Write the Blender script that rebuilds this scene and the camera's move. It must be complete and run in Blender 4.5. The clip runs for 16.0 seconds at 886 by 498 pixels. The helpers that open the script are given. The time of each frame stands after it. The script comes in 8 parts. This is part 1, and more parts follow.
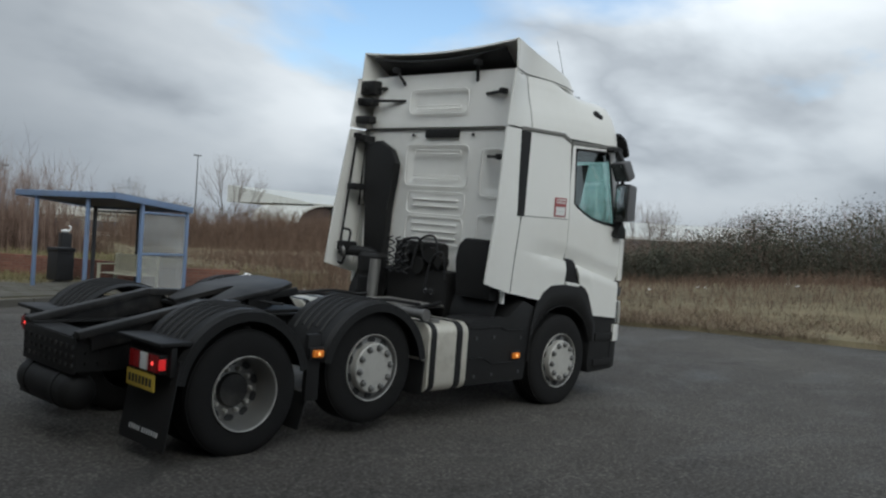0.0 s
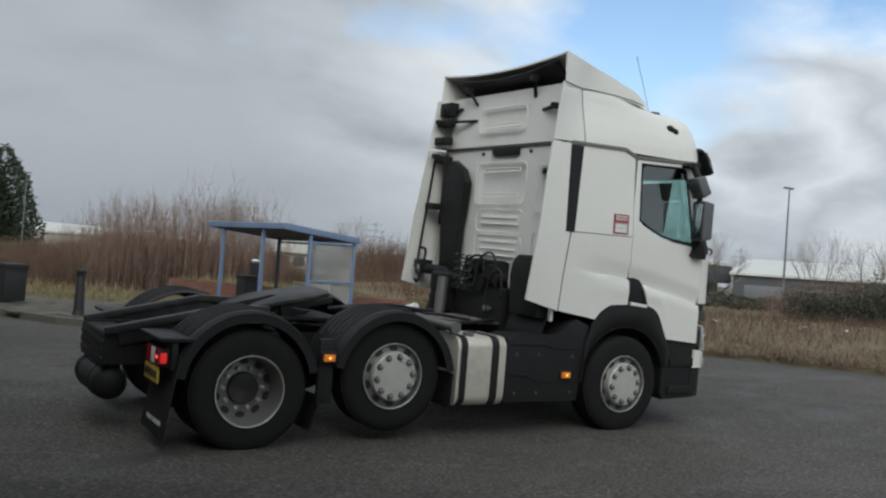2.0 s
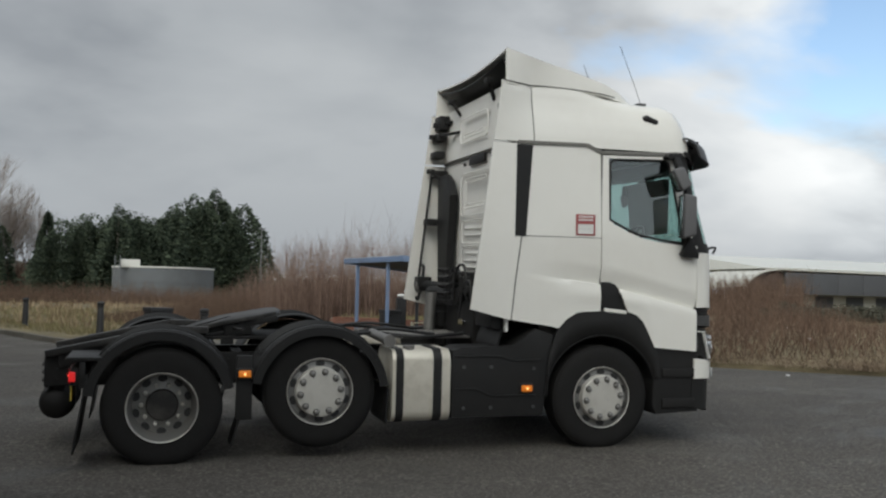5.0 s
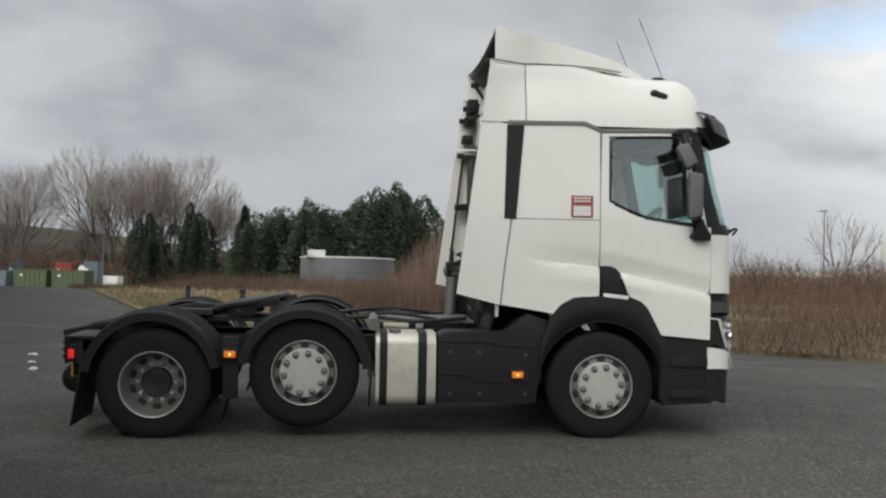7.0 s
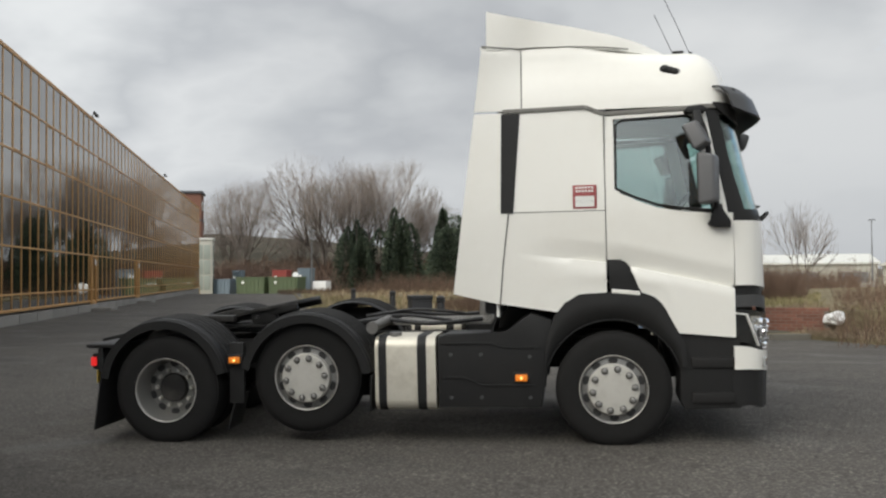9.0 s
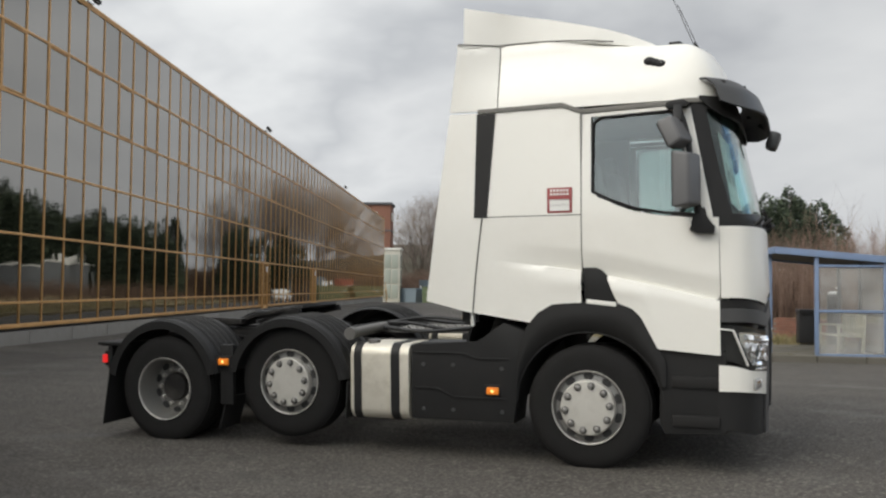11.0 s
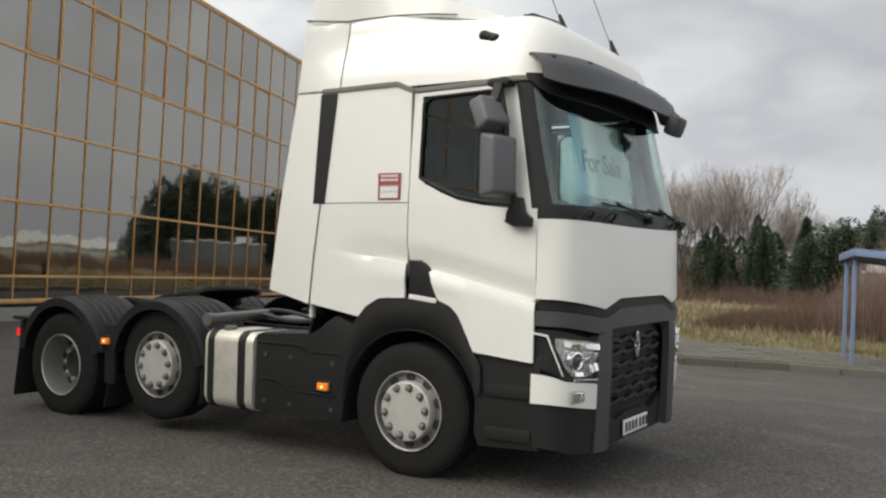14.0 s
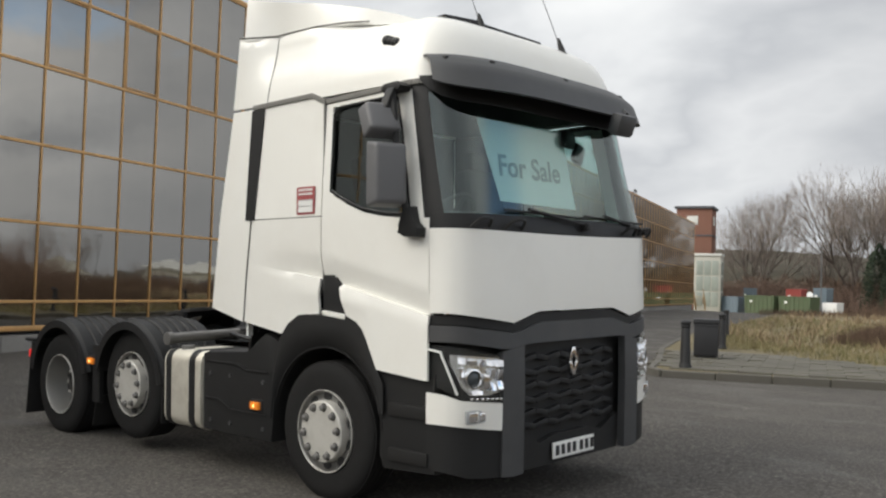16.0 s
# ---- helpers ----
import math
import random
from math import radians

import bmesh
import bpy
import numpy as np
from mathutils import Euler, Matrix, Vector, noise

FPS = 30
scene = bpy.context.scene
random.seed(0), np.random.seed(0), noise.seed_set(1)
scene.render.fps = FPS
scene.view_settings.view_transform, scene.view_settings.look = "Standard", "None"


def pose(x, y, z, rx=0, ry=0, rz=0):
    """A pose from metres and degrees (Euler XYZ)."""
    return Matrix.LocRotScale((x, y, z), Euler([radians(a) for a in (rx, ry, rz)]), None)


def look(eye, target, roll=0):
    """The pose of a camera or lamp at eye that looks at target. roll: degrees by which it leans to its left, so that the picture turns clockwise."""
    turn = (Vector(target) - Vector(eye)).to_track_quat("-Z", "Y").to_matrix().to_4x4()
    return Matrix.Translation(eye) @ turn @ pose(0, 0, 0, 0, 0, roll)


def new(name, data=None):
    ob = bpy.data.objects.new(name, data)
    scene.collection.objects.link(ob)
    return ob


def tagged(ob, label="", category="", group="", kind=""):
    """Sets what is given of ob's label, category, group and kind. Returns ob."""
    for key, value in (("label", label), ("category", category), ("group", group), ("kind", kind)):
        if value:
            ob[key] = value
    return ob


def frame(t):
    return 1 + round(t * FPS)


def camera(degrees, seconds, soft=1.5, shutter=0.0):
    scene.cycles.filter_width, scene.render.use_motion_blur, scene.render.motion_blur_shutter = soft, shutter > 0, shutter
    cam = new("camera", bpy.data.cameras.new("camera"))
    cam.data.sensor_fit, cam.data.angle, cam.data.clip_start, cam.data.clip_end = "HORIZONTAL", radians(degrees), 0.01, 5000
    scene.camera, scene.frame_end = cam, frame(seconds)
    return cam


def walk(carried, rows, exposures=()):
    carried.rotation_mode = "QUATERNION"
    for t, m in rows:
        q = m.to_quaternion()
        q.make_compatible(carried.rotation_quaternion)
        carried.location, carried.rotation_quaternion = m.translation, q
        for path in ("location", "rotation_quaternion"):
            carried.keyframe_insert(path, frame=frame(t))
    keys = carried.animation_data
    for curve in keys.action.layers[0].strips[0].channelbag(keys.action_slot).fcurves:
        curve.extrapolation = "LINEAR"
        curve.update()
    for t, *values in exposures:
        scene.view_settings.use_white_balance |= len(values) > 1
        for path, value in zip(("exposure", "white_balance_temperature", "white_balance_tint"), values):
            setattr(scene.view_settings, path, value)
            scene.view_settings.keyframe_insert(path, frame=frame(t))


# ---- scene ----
EXPOSURES = [(0.0, 0.17, 6080, 6), (0.6, 0.31, 6120, 6), (2.5, 0.31, 6250, 7), (4.0, 0.35, 6420, 7), (7.0, 0.62, 6600, 9), (7.5, 0.78, 6640, 9), (8.0, 0.84, 6680, 9), (9.0, 0.87, 6750, 9), (12.5, 0.94, 6800, 10), (16.0, 0.99, 6800, 10)]
# The lorry and the tarmac under it lean a little; LEAN turns the lorry's own axes into the upright world.
UP = Vector((0.01, 0.03, 1.0)).normalized()
AX = (Vector((1, 0, 0)) - UP * UP.x).normalized()
AY = UP.cross(AX)
PIVOT = Matrix.Translation((0, -1.2, 0))
LEAN = PIVOT @ Matrix((AX, AY, UP)).to_4x4() @ PIVOT.inverted()

cam = camera(51.4, 16.0, 2.3)
walk(cam, [
    (0, LEAN @ look((-8.277, -7.149, 1.977), (-6.822, -5.778, 1.906), 4.3)),
    (0.5, LEAN @ look((-7.939, -7.455, 1.921), (-6.592, -5.976, 1.881), 4.0)),
    (1, LEAN @ look((-7.586, -7.8, 1.89), (-6.362, -6.22, 1.846), 4.5)),
    (1.5, LEAN @ look((-7.216, -8.089, 1.847), (-6.053, -6.463, 1.808), 4.5)),
    (2, LEAN @ look((-6.812, -8.409, 1.846), (-5.758, -6.71, 1.828), 4.6)),
    (2.5, LEAN @ look((-6.43, -8.686, 1.832), (-5.458, -6.938, 1.826), 4.1)),
    (3, LEAN @ look((-5.991, -8.878, 1.835), (-5.108, -7.084, 1.843), 3.0)),
    (3.5, LEAN @ look((-5.534, -9.054, 1.827), (-4.752, -7.213, 1.843), 2.5)),
    (4, LEAN @ look((-5.05, -9.161, 1.793), (-4.327, -7.296, 1.825), 1.9)),
    (6.5, LEAN @ look((-2.718, -9.646, 1.711), (-2.44, -7.666, 1.722), 1.0)),
    (7, LEAN @ look((-2.227, -9.672, 1.722), (-2.057, -7.679, 1.728), 1.0)),
    (7.5, LEAN @ look((-1.791, -9.644, 1.706), (-1.73, -7.645, 1.72), 1.4)),
    (8, LEAN @ look((-1.291, -9.562, 1.698), (-1.352, -7.563, 1.722), 0.6)),
    (8.5, LEAN @ look((-0.754, -9.468, 1.715), (-0.954, -7.478, 1.726), -0.1)),
    (9, LEAN @ look((-0.288, -9.321, 1.732), (-0.576, -7.342, 1.734), -1.3)),
    (11.5, LEAN @ look((1.99, -8.362, 1.631), (1.217, -6.518, 1.669), -0.4)),
    (12, LEAN @ look((2.443, -8.137, 1.638), (1.629, -6.31, 1.676), -0.6)),
    (12.5, LEAN @ look((2.798, -7.876, 1.633), (1.953, -6.063, 1.674), 0.1)),
    (13, LEAN @ look((3.113, -7.542, 1.628), (2.238, -5.744, 1.684), 1.1)),
    (13.5, LEAN @ look((3.483, -7.253, 1.647), (2.521, -5.5, 1.687), 1.9)),
    (14, LEAN @ look((3.822, -6.921, 1.672), (2.765, -5.224, 1.681), 1.5)),
    (14.5, LEAN @ look((4.176, -6.616, 1.673), (3.047, -4.964, 1.674), 1.1)),
    (15, LEAN @ look((4.509, -6.305, 1.666), (3.326, -4.692, 1.664), 0.7)),
    (15.5, LEAN @ look((4.796, -5.948, 1.671), (3.548, -4.386, 1.676), 0.1)),
    (16, LEAN @ look((5.098, -5.609, 1.647), (3.76, -4.124, 1.695), 0.2)),
], EXPOSURES)

# ---- light ----
SUN = Vector((-0.48, -0.74, 0.62)).normalized()      # the way to the veiled sun, behind the camera
world = bpy.data.worlds.new("overcast_sky")
scene.world = world
world.use_nodes = True


class Nodes:
    """Short hand for node trees."""

    def __init__(self, tree):
        self.t = tree
        tree.nodes.clear()

    def n(self, kind, operation="", use_clamp=False, data_type="", blend_type="", sky_type="", sun_disc=None, feature=""):
        nd = self.t.nodes.new(kind)
        if operation:
            nd.operation = operation
        if use_clamp:
            nd.use_clamp = True
        if data_type:
            nd.data_type = data_type
        if blend_type:
            nd.blend_type = blend_type
        if sky_type:
            nd.sky_type, nd.sun_disc = sky_type, bool(sun_disc)
        if feature:
            nd.feature = feature
        return nd

    def set(self, sock, v):
        if isinstance(v, bpy.types.NodeSocket):
            self.t.links.new(v, sock)
        elif v is not None:
            if isinstance(v, tuple) and len(v) == 3 and sock.type == "RGBA":
                v = (*v, 1)
            sock.default_value = v

    def math(self, op, a, b=None, c=None, clamp=False):
        nd = self.n("ShaderNodeMath", operation=op, use_clamp=clamp)
        for i, v in enumerate((a, b, c)):
            self.set(nd.inputs[i], v)
        return nd.outputs[0]

    def vec(self, op, a, b=None):
        nd = self.n("ShaderNodeVectorMath", operation=op)
        self.set(nd.inputs[0], a), self.set(nd.inputs[1], b)
        return nd.outputs[1] if op in ("DOT_PRODUCT", "LENGTH") else nd.outputs[0]

    def noise(self, v, scale, detail=4, rough=0.55, dist=0.0):
        nd = self.n("ShaderNodeTexNoise")
        self.set(nd.inputs["Vector"], v)
        nd.inputs["Scale"].default_value, nd.inputs["Detail"].default_value = scale, detail
        nd.inputs["Roughness"].default_value, nd.inputs["Distortion"].default_value = rough, dist
        return nd.outputs[0]

    def ramp(self, v, *stops):
        nd = self.n("ShaderNodeValToRGB")
        self.set(nd.inputs[0], v)
        el = nd.color_ramp.elements
        while len(el) < len(stops):
            el.new(0.5)
        for e, (p, c) in zip(el, stops):
            e.position = p
            e.color = (*c, 1) if isinstance(c, tuple) else (c, c, c, 1)
        return nd.outputs[0]

    def mix(self, f, a, b, mode="MIX"):
        nd = self.n("ShaderNodeMix", data_type="RGBA", blend_type=mode)
        self.set(nd.inputs[0], f), self.set(nd.inputs[6], a), self.set(nd.inputs[7], b)
        return nd.outputs[2]

    def map(self, v, scale=(1, 1, 1), rot=(0, 0, 0), loc=(0, 0, 0)):
        nd = self.n("ShaderNodeMapping")
        self.set(nd.inputs[0], v)
        nd.inputs[1].default_value, nd.inputs[2].default_value, nd.inputs[3].default_value = loc, rot, scale
        return nd.outputs[0]


def build_world():
    k = Nodes(world.node_tree)
    out = k.n("ShaderNodeOutputWorld")
    bg = k.n("ShaderNodeBackground")
    k.t.links.new(bg.outputs[0], out.inputs[0])
    d = k.n("ShaderNodeTexCoord").outputs["Generated"]
    sep = k.n("ShaderNodeSeparateXYZ")
    k.set(sep.inputs[0], d)
    zz = k.math("MAXIMUM", sep.outputs[2], 0.0)
    den = k.math("ADD", zz, 0.36)
    com = k.n("ShaderNodeCombineXYZ")
    k.set(com.inputs[0], k.math("DIVIDE", sep.outputs[0], den))
    k.set(com.inputs[1], k.math("DIVIDE", sep.outputs[1], den))
    p = com.outputs[0]
    big = k.noise(k.map(p, (0.78, 0.92, 1), rot=(0, 0, 0.5), loc=(3.1, 1.7, 0)), 1.0, 5, 0.48, 0.25)
    fine = k.noise(k.map(p, (2.3, 2.6, 1), loc=(0.4, 7.3, 2.0)), 1.0, 5, 0.52, 0.15)
    way = k.vec("NORMALIZE", d)
    east = k.math("MAXIMUM", k.vec("DOT_PRODUCT", way, tuple(Vector((0.73, 0.61, 0.36)).normalized())), 0.0)
    body = k.math("ADD", k.math("MULTIPLY", big, 0.74), k.math("MULTIPLY", fine, 0.26))
    body = k.math("ADD", 0.5, k.math("MULTIPLY", k.math("SUBTRACT", body, 0.5), 1.25))
    # a calm grey layer, broken into lit heaps towards the east
    calm = k.ramp(body, (0.34, (0.54, 0.56, 0.58)), (0.45, (0.44, 0.462, 0.488)), (0.53, (0.31, 0.33, 0.36)),
                  (0.61, (0.42, 0.44, 0.466)), (0.72, (0.28, 0.30, 0.33)))
    heaps = k.ramp(body, (0.38, (1.05, 1.05, 1.05)), (0.46, (0.82, 0.84, 0.86)), (0.54, (0.47, 0.49, 0.52)),
                   (0.60, (0.70, 0.72, 0.745)), (0.70, (0.38, 0.395, 0.425)))
    cloud = k.mix(k.ramp(east, (0.84, 0.0), (0.98, 1.0)), calm, heaps)
    # low down everything fades into grey-blue haze
    haze = k.ramp(zz, (0.0, 1.0), (0.05, 0.65), (0.12, 0.2), (0.24, 0.0))
    cloud = k.mix(haze, cloud, (0.37, 0.391, 0.418))
    # a darker bank of cloud low in the north
    north = k.math("MAXIMUM", k.vec("DOT_PRODUCT", way, tuple(Vector((0.14, 0.95, 0.24)).normalized())), 0.0)
    cloud = k.mix(k.ramp(north, (0.84, 0.0), (0.97, 0.80)), cloud, k.mix(0.72, (0.285, 0.305, 0.332), k.mix(1.0, cloud, (0.72, 0.72, 0.73), "MULTIPLY")))
    # the layer glows round the veiled sun
    dot = k.math("MAXIMUM", k.vec("DOT_PRODUCT", k.vec("NORMALIZE", d), tuple(SUN)), 0.0)
    glow = k.math("ADD", 0.95, k.math("MULTIPLY", k.math("POWER", dot, 2.5), GLOW))
    cloud = k.mix(1.0, cloud, k.mix(1.0, (1, 1, 1), glow, "MULTIPLY"), "MULTIPLY")
    sky = k.n("ShaderNodeTexSky", sky_type="NISHITA", sun_disc=False)
    sky.sun_elevation = math.asin(SUN.z)
    sky.sun_rotation = math.atan2(SUN.x, SUN.y)
    blue = k.mix(1.0, sky.outputs[0], (0.13, 0.13, 0.13), "MULTIPLY")
    # the layer breaks up towards the east
    gap = k.math("MULTIPLY", k.math("POWER", east, 18.0), 0.31)
    hole = k.noise(k.map(p, (1.35, 1.35, 1), loc=(9.0, 2.2, 0)), 1.3, 6, 0.52, 0.1)
    shut = k.math("MULTIPLY", k.ramp(east, (0.80, 1.0), (0.92, 0.0)), 0.14)
    shut = k.math("ADD", shut, k.math("MULTIPLY", haze, 0.40))
    cover = k.ramp(k.math("ADD", k.math("SUBTRACT", hole, gap), shut), (0.22, 0.0), (0.38, 1.0))
    col = k.mix(cover, blue, cloud)
    k.set(bg.inputs[0], col)
    bg.inputs[1].default_value = SKY


SKY, GLOW = 1.0, 1.5
build_world()
sun_data = bpy.data.lights.new("veiled_sun", "SUN")
sun_data.energy, sun_data.angle, sun_data.color = 1.08, radians(40), (1.0, 0.955, 0.86)
sun = new("veiled_sun", sun_data)
sun.matrix_world = look(tuple(SUN * 60), (0, 0, 0))

# ---- materials ----
def mat(name, color, rough=0.5, metal=0.0, vary=0.12, scale=6.0, fine=60.0, bump=0.0, bump_scale=80.0, coat=0.0,
        dirt=None, dirt_amt=0.0, dirt_scale=2.0, spec=None, transmission=0.0, ior=None, rand=0.0, emit=None, emit_s=0.0, rough_vary=0.1):
    m = bpy.data.materials.new(name)
    m.use_nodes = True
    k = Nodes(m.node_tree)
    out, b = k.n("ShaderNodeOutputMaterial"), k.n("ShaderNodeBsdfPrincipled")
    k.t.links.new(b.outputs[0], out.inputs[0])
    co = k.n("ShaderNodeTexCoord").outputs["Object"]
    c = color
    if vary or rand:
        n1, n2 = k.noise(co, scale, 3), k.noise(co, fine, 3)
        v = k.math("ADD", k.math("MULTIPLY", n1, 0.6), k.math("MULTIPLY", n2, 0.4))
        f = k.math("ADD", 1 - vary, k.math("MULTIPLY", v, 2 * vary))
        if rand:
            r = k.n("ShaderNodeObjectInfo").outputs["Random"]
            f = k.math("MULTIPLY", f, k.math("ADD", 1 - rand, k.math("MULTIPLY", r, 2 * rand)))
        c = k.mix(1.0, color, k.mix(1.0, (1, 1, 1), f, "MULTIPLY"), "MULTIPLY")
    if dirt:
        dn = k.noise(co, dirt_scale, 6, 0.65)
        df = k.ramp(dn, (0.45, 0.0), (0.75, 1.0))
        c = k.mix(k.math("MULTIPLY", df, dirt_amt), c, dirt)
    k.set(b.inputs["Base Color"], c)
    b.inputs["Metallic"].default_value = metal
    if rough_vary and rough > 0.02:
        k.set(b.inputs["Roughness"], k.math("ADD", rough * (1 - rough_vary), k.math("MULTIPLY", k.noise(co, scale * 1.7, 4), 2 * rough * rough_vary)))
    else:
        b.inputs["Roughness"].default_value = rough
    if coat:
        b.inputs["Coat Weight"].default_value, b.inputs["Coat Roughness"].default_value = coat, 0.10
    if spec is not None:
        b.inputs["Specular IOR Level"].default_value = spec
    if transmission:
        b.inputs["Transmission Weight"].default_value = transmission
    if ior:
        b.inputs["IOR"].default_value = ior
    if bump:
        bn = k.n("ShaderNodeBump")
        bn.inputs["Strength"].default_value, bn.inputs["Distance"].default_value = 0.6, bump
        k.set(bn.inputs["Height"], k.noise(co, bump_scale, 5, 0.6))
        k.t.links.new(bn.outputs[0], b.inputs["Normal"])
    if emit:
        b.inputs["Emission Color"].default_value, b.inputs["Emission Strength"].default_value = (*emit, 1), emit_s
    return m


def thin_glass(name, tint, gloss=0.09):
    """A single sheet of tinted glass: straight see-through with a mirror coat by Fresnel."""
    m = bpy.data.materials.new(name)
    m.use_nodes = True
    k = Nodes(m.node_tree)
    out = k.n("ShaderNodeOutputMaterial")
    tr, gl, mx, fr = k.n("ShaderNodeBsdfTransparent"), k.n("ShaderNodeBsdfGlossy"), k.n("ShaderNodeMixShader"), k.n("ShaderNodeLayerWeight")
    tr.inputs[0].default_value = (*tint, 1)
    gl.inputs["Roughness"].default_value = 0.02
    fr.inputs[0].default_value = 0.5
    k.set(mx.inputs[0], k.math("ADD", k.math("MULTIPLY", k.math("POWER", fr.outputs[1], 5.0), 0.9), gloss, clamp=True))
    k.t.links.new(tr.outputs[0], mx.inputs[1]), k.t.links.new(gl.outputs[0], mx.inputs[2]), k.t.links.new(mx.outputs[0], out.inputs[0])
    return m


def scuffed():
    """Clouded clear sheet: part see-through, part milky."""
    m = bpy.data.materials.new("scuffed_glazing")
    m.use_nodes = True
    k = Nodes(m.node_tree)
    out, tr, df, mx = k.n("ShaderNodeOutputMaterial"), k.n("ShaderNodeBsdfTransparent"), k.n("ShaderNodeBsdfDiffuse"), k.n("ShaderNodeMixShader")
    co = k.n("ShaderNodeTexCoord").outputs["Object"]
    tr.inputs[0].default_value = (0.93, 0.94, 0.94, 1)
    df.inputs[0].default_value = (0.46, 0.46, 0.45, 1)
    k.set(mx.inputs[0], k.ramp(k.noise(co, 1.6, 5, 0.6, 0.4), (0.35, 0.14), (0.65, 0.40)))
    k.t.links.new(tr.outputs[0], mx.inputs[1]), k.t.links.new(df.outputs[0], mx.inputs[2]), k.t.links.new(mx.outputs[0], out.inputs[0])
    return m


def asphalt():
    m = bpy.data.materials.new("old_asphalt")
    m.use_nodes = True
    k = Nodes(m.node_tree)
    out, b = k.n("ShaderNodeOutputMaterial"), k.n("ShaderNodeBsdfPrincipled")
    k.t.links.new(b.outputs[0], out.inputs[0])
    co = k.n("ShaderNodeTexCoord").outputs["Object"]
    big = k.noise(co, 0.22, 6, 0.6, 0.4)
    mid = k.noise(co, 1.7, 5, 0.6)
    grit = k.noise(co, 32.0, 4, 0.75)
    vor = k.n("ShaderNodeTexVoronoi")
    k.set(vor.inputs["Vector"], co)
    vor.inputs["Scale"].default_value = 70.0
    base = k.ramp(big, (0.3, (0.072, 0.066, 0.060)), (0.5, (0.092, 0.084, 0.075)), (0.7, (0.118, 0.108, 0.095)))
    base = k.mix(k.math("MULTIPLY", k.ramp(mid, (0.35, 0.0), (0.75, 1.0)), 0.45), base, (0.130, 0.118, 0.102))
    chip = k.ramp(k.math("MULTIPLY", grit, 1.0), (0.40, 0.5), (0.55, 1.0), (0.68, 2.3))
    base = k.mix(1.0, base, chip, "MULTIPLY")
    # darker ground behind the lorry, with a ragged edge
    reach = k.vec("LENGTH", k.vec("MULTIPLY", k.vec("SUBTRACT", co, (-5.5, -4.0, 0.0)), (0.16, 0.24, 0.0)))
    darkened = k.ramp(k.math("ADD", reach, k.math("MULTIPLY", big, 0.9)), (0.70, 0.55), (1.30, 0.0))
    base = k.mix(darkened, base, k.mix(1.0, base, (0.42, 0.42, 0.43), "MULTIPLY"))
    # oil and damp stains with shapes of their own
    st = k.noise(k.map(co, (0.5, 0.9, 1), loc=(4.2, 1.1, 0)), 0.9, 5, 0.6, 0.8)
    stain = k.ramp(st, (0.62, 0.0), (0.74, 0.6))
    base = k.mix(stain, base, (0.034, 0.032, 0.030))
    # long faint seams and cracks
    cr = k.n("ShaderNodeTexVoronoi", feature="DISTANCE_TO_EDGE")
    k.set(cr.inputs["Vector"], k.vec("ADD", co, k.vec("MULTIPLY", k.n("ShaderNodeTexNoise").outputs[1], (0.6, 0.6, 0))))
    cr.inputs["Scale"].default_value = 0.30
    crack = k.ramp(cr.outputs[0], (0.0, 0.3), (0.004, 0.0))
    base = k.mix(crack, base, (0.02, 0.02, 0.019))
    k.set(b.inputs["Base Color"], base)
    rough = k.ramp(st, (0.5, 0.92), (0.72, 0.55))
    k.set(b.inputs["Roughness"], rough)
    b.inputs["Specular IOR Level"].default_value = 0.35
    bn = k.n("ShaderNodeBump")
    bn.inputs["Strength"].default_value, bn.inputs["Distance"].default_value = 0.7, 0.012
    k.set(bn.inputs["Height"], k.math("ADD", k.math("MULTIPLY", vor.outputs[0], 0.6), grit))
    k.t.links.new(bn.outputs[0], b.inputs["Normal"])
    return m


def blotch(name, cols, scales=(0.15, 2.5), bump=0.03, rough=0.95, island=0.0):
    """Ground and foliage: three colours in patches, with a fine grain; island varies joined pieces."""
    m = bpy.data.materials.new(name)
    m.use_nodes = True
    k = Nodes(m.node_tree)
    out, b = k.n("ShaderNodeOutputMaterial"), k.n("ShaderNodeBsdfPrincipled")
    k.t.links.new(b.outputs[0], out.inputs[0])
    co = k.n("ShaderNodeTexCoord").outputs["Object"]
    v = k.math("ADD", k.math("MULTIPLY", k.noise(co, scales[0], 5), 0.55), k.math("MULTIPLY", k.noise(co, scales[1], 4), 0.45))
    if island:
        r = k.n("ShaderNodeNewGeometry").outputs["Random Per Island"]
        v = k.math("ADD", v, k.math("MULTIPLY", k.math("SUBTRACT", r, 0.5), island))
    k.set(b.inputs["Base Color"], k.ramp(v, (0.36, cols[0]), (0.5, cols[1]), (0.64, cols[2])))
    b.inputs["Roughness"].default_value = rough
    b.inputs["Specular IOR Level"].default_value = 0.2
    if bump:
        bn = k.n("ShaderNodeBump")
        bn.inputs["Distance"].default_value = bump
        k.set(bn.inputs["Height"], k.noise(co, 9.0, 6, 0.65))
        k.t.links.new(bn.outputs[0], b.inputs["Normal"])
    return m


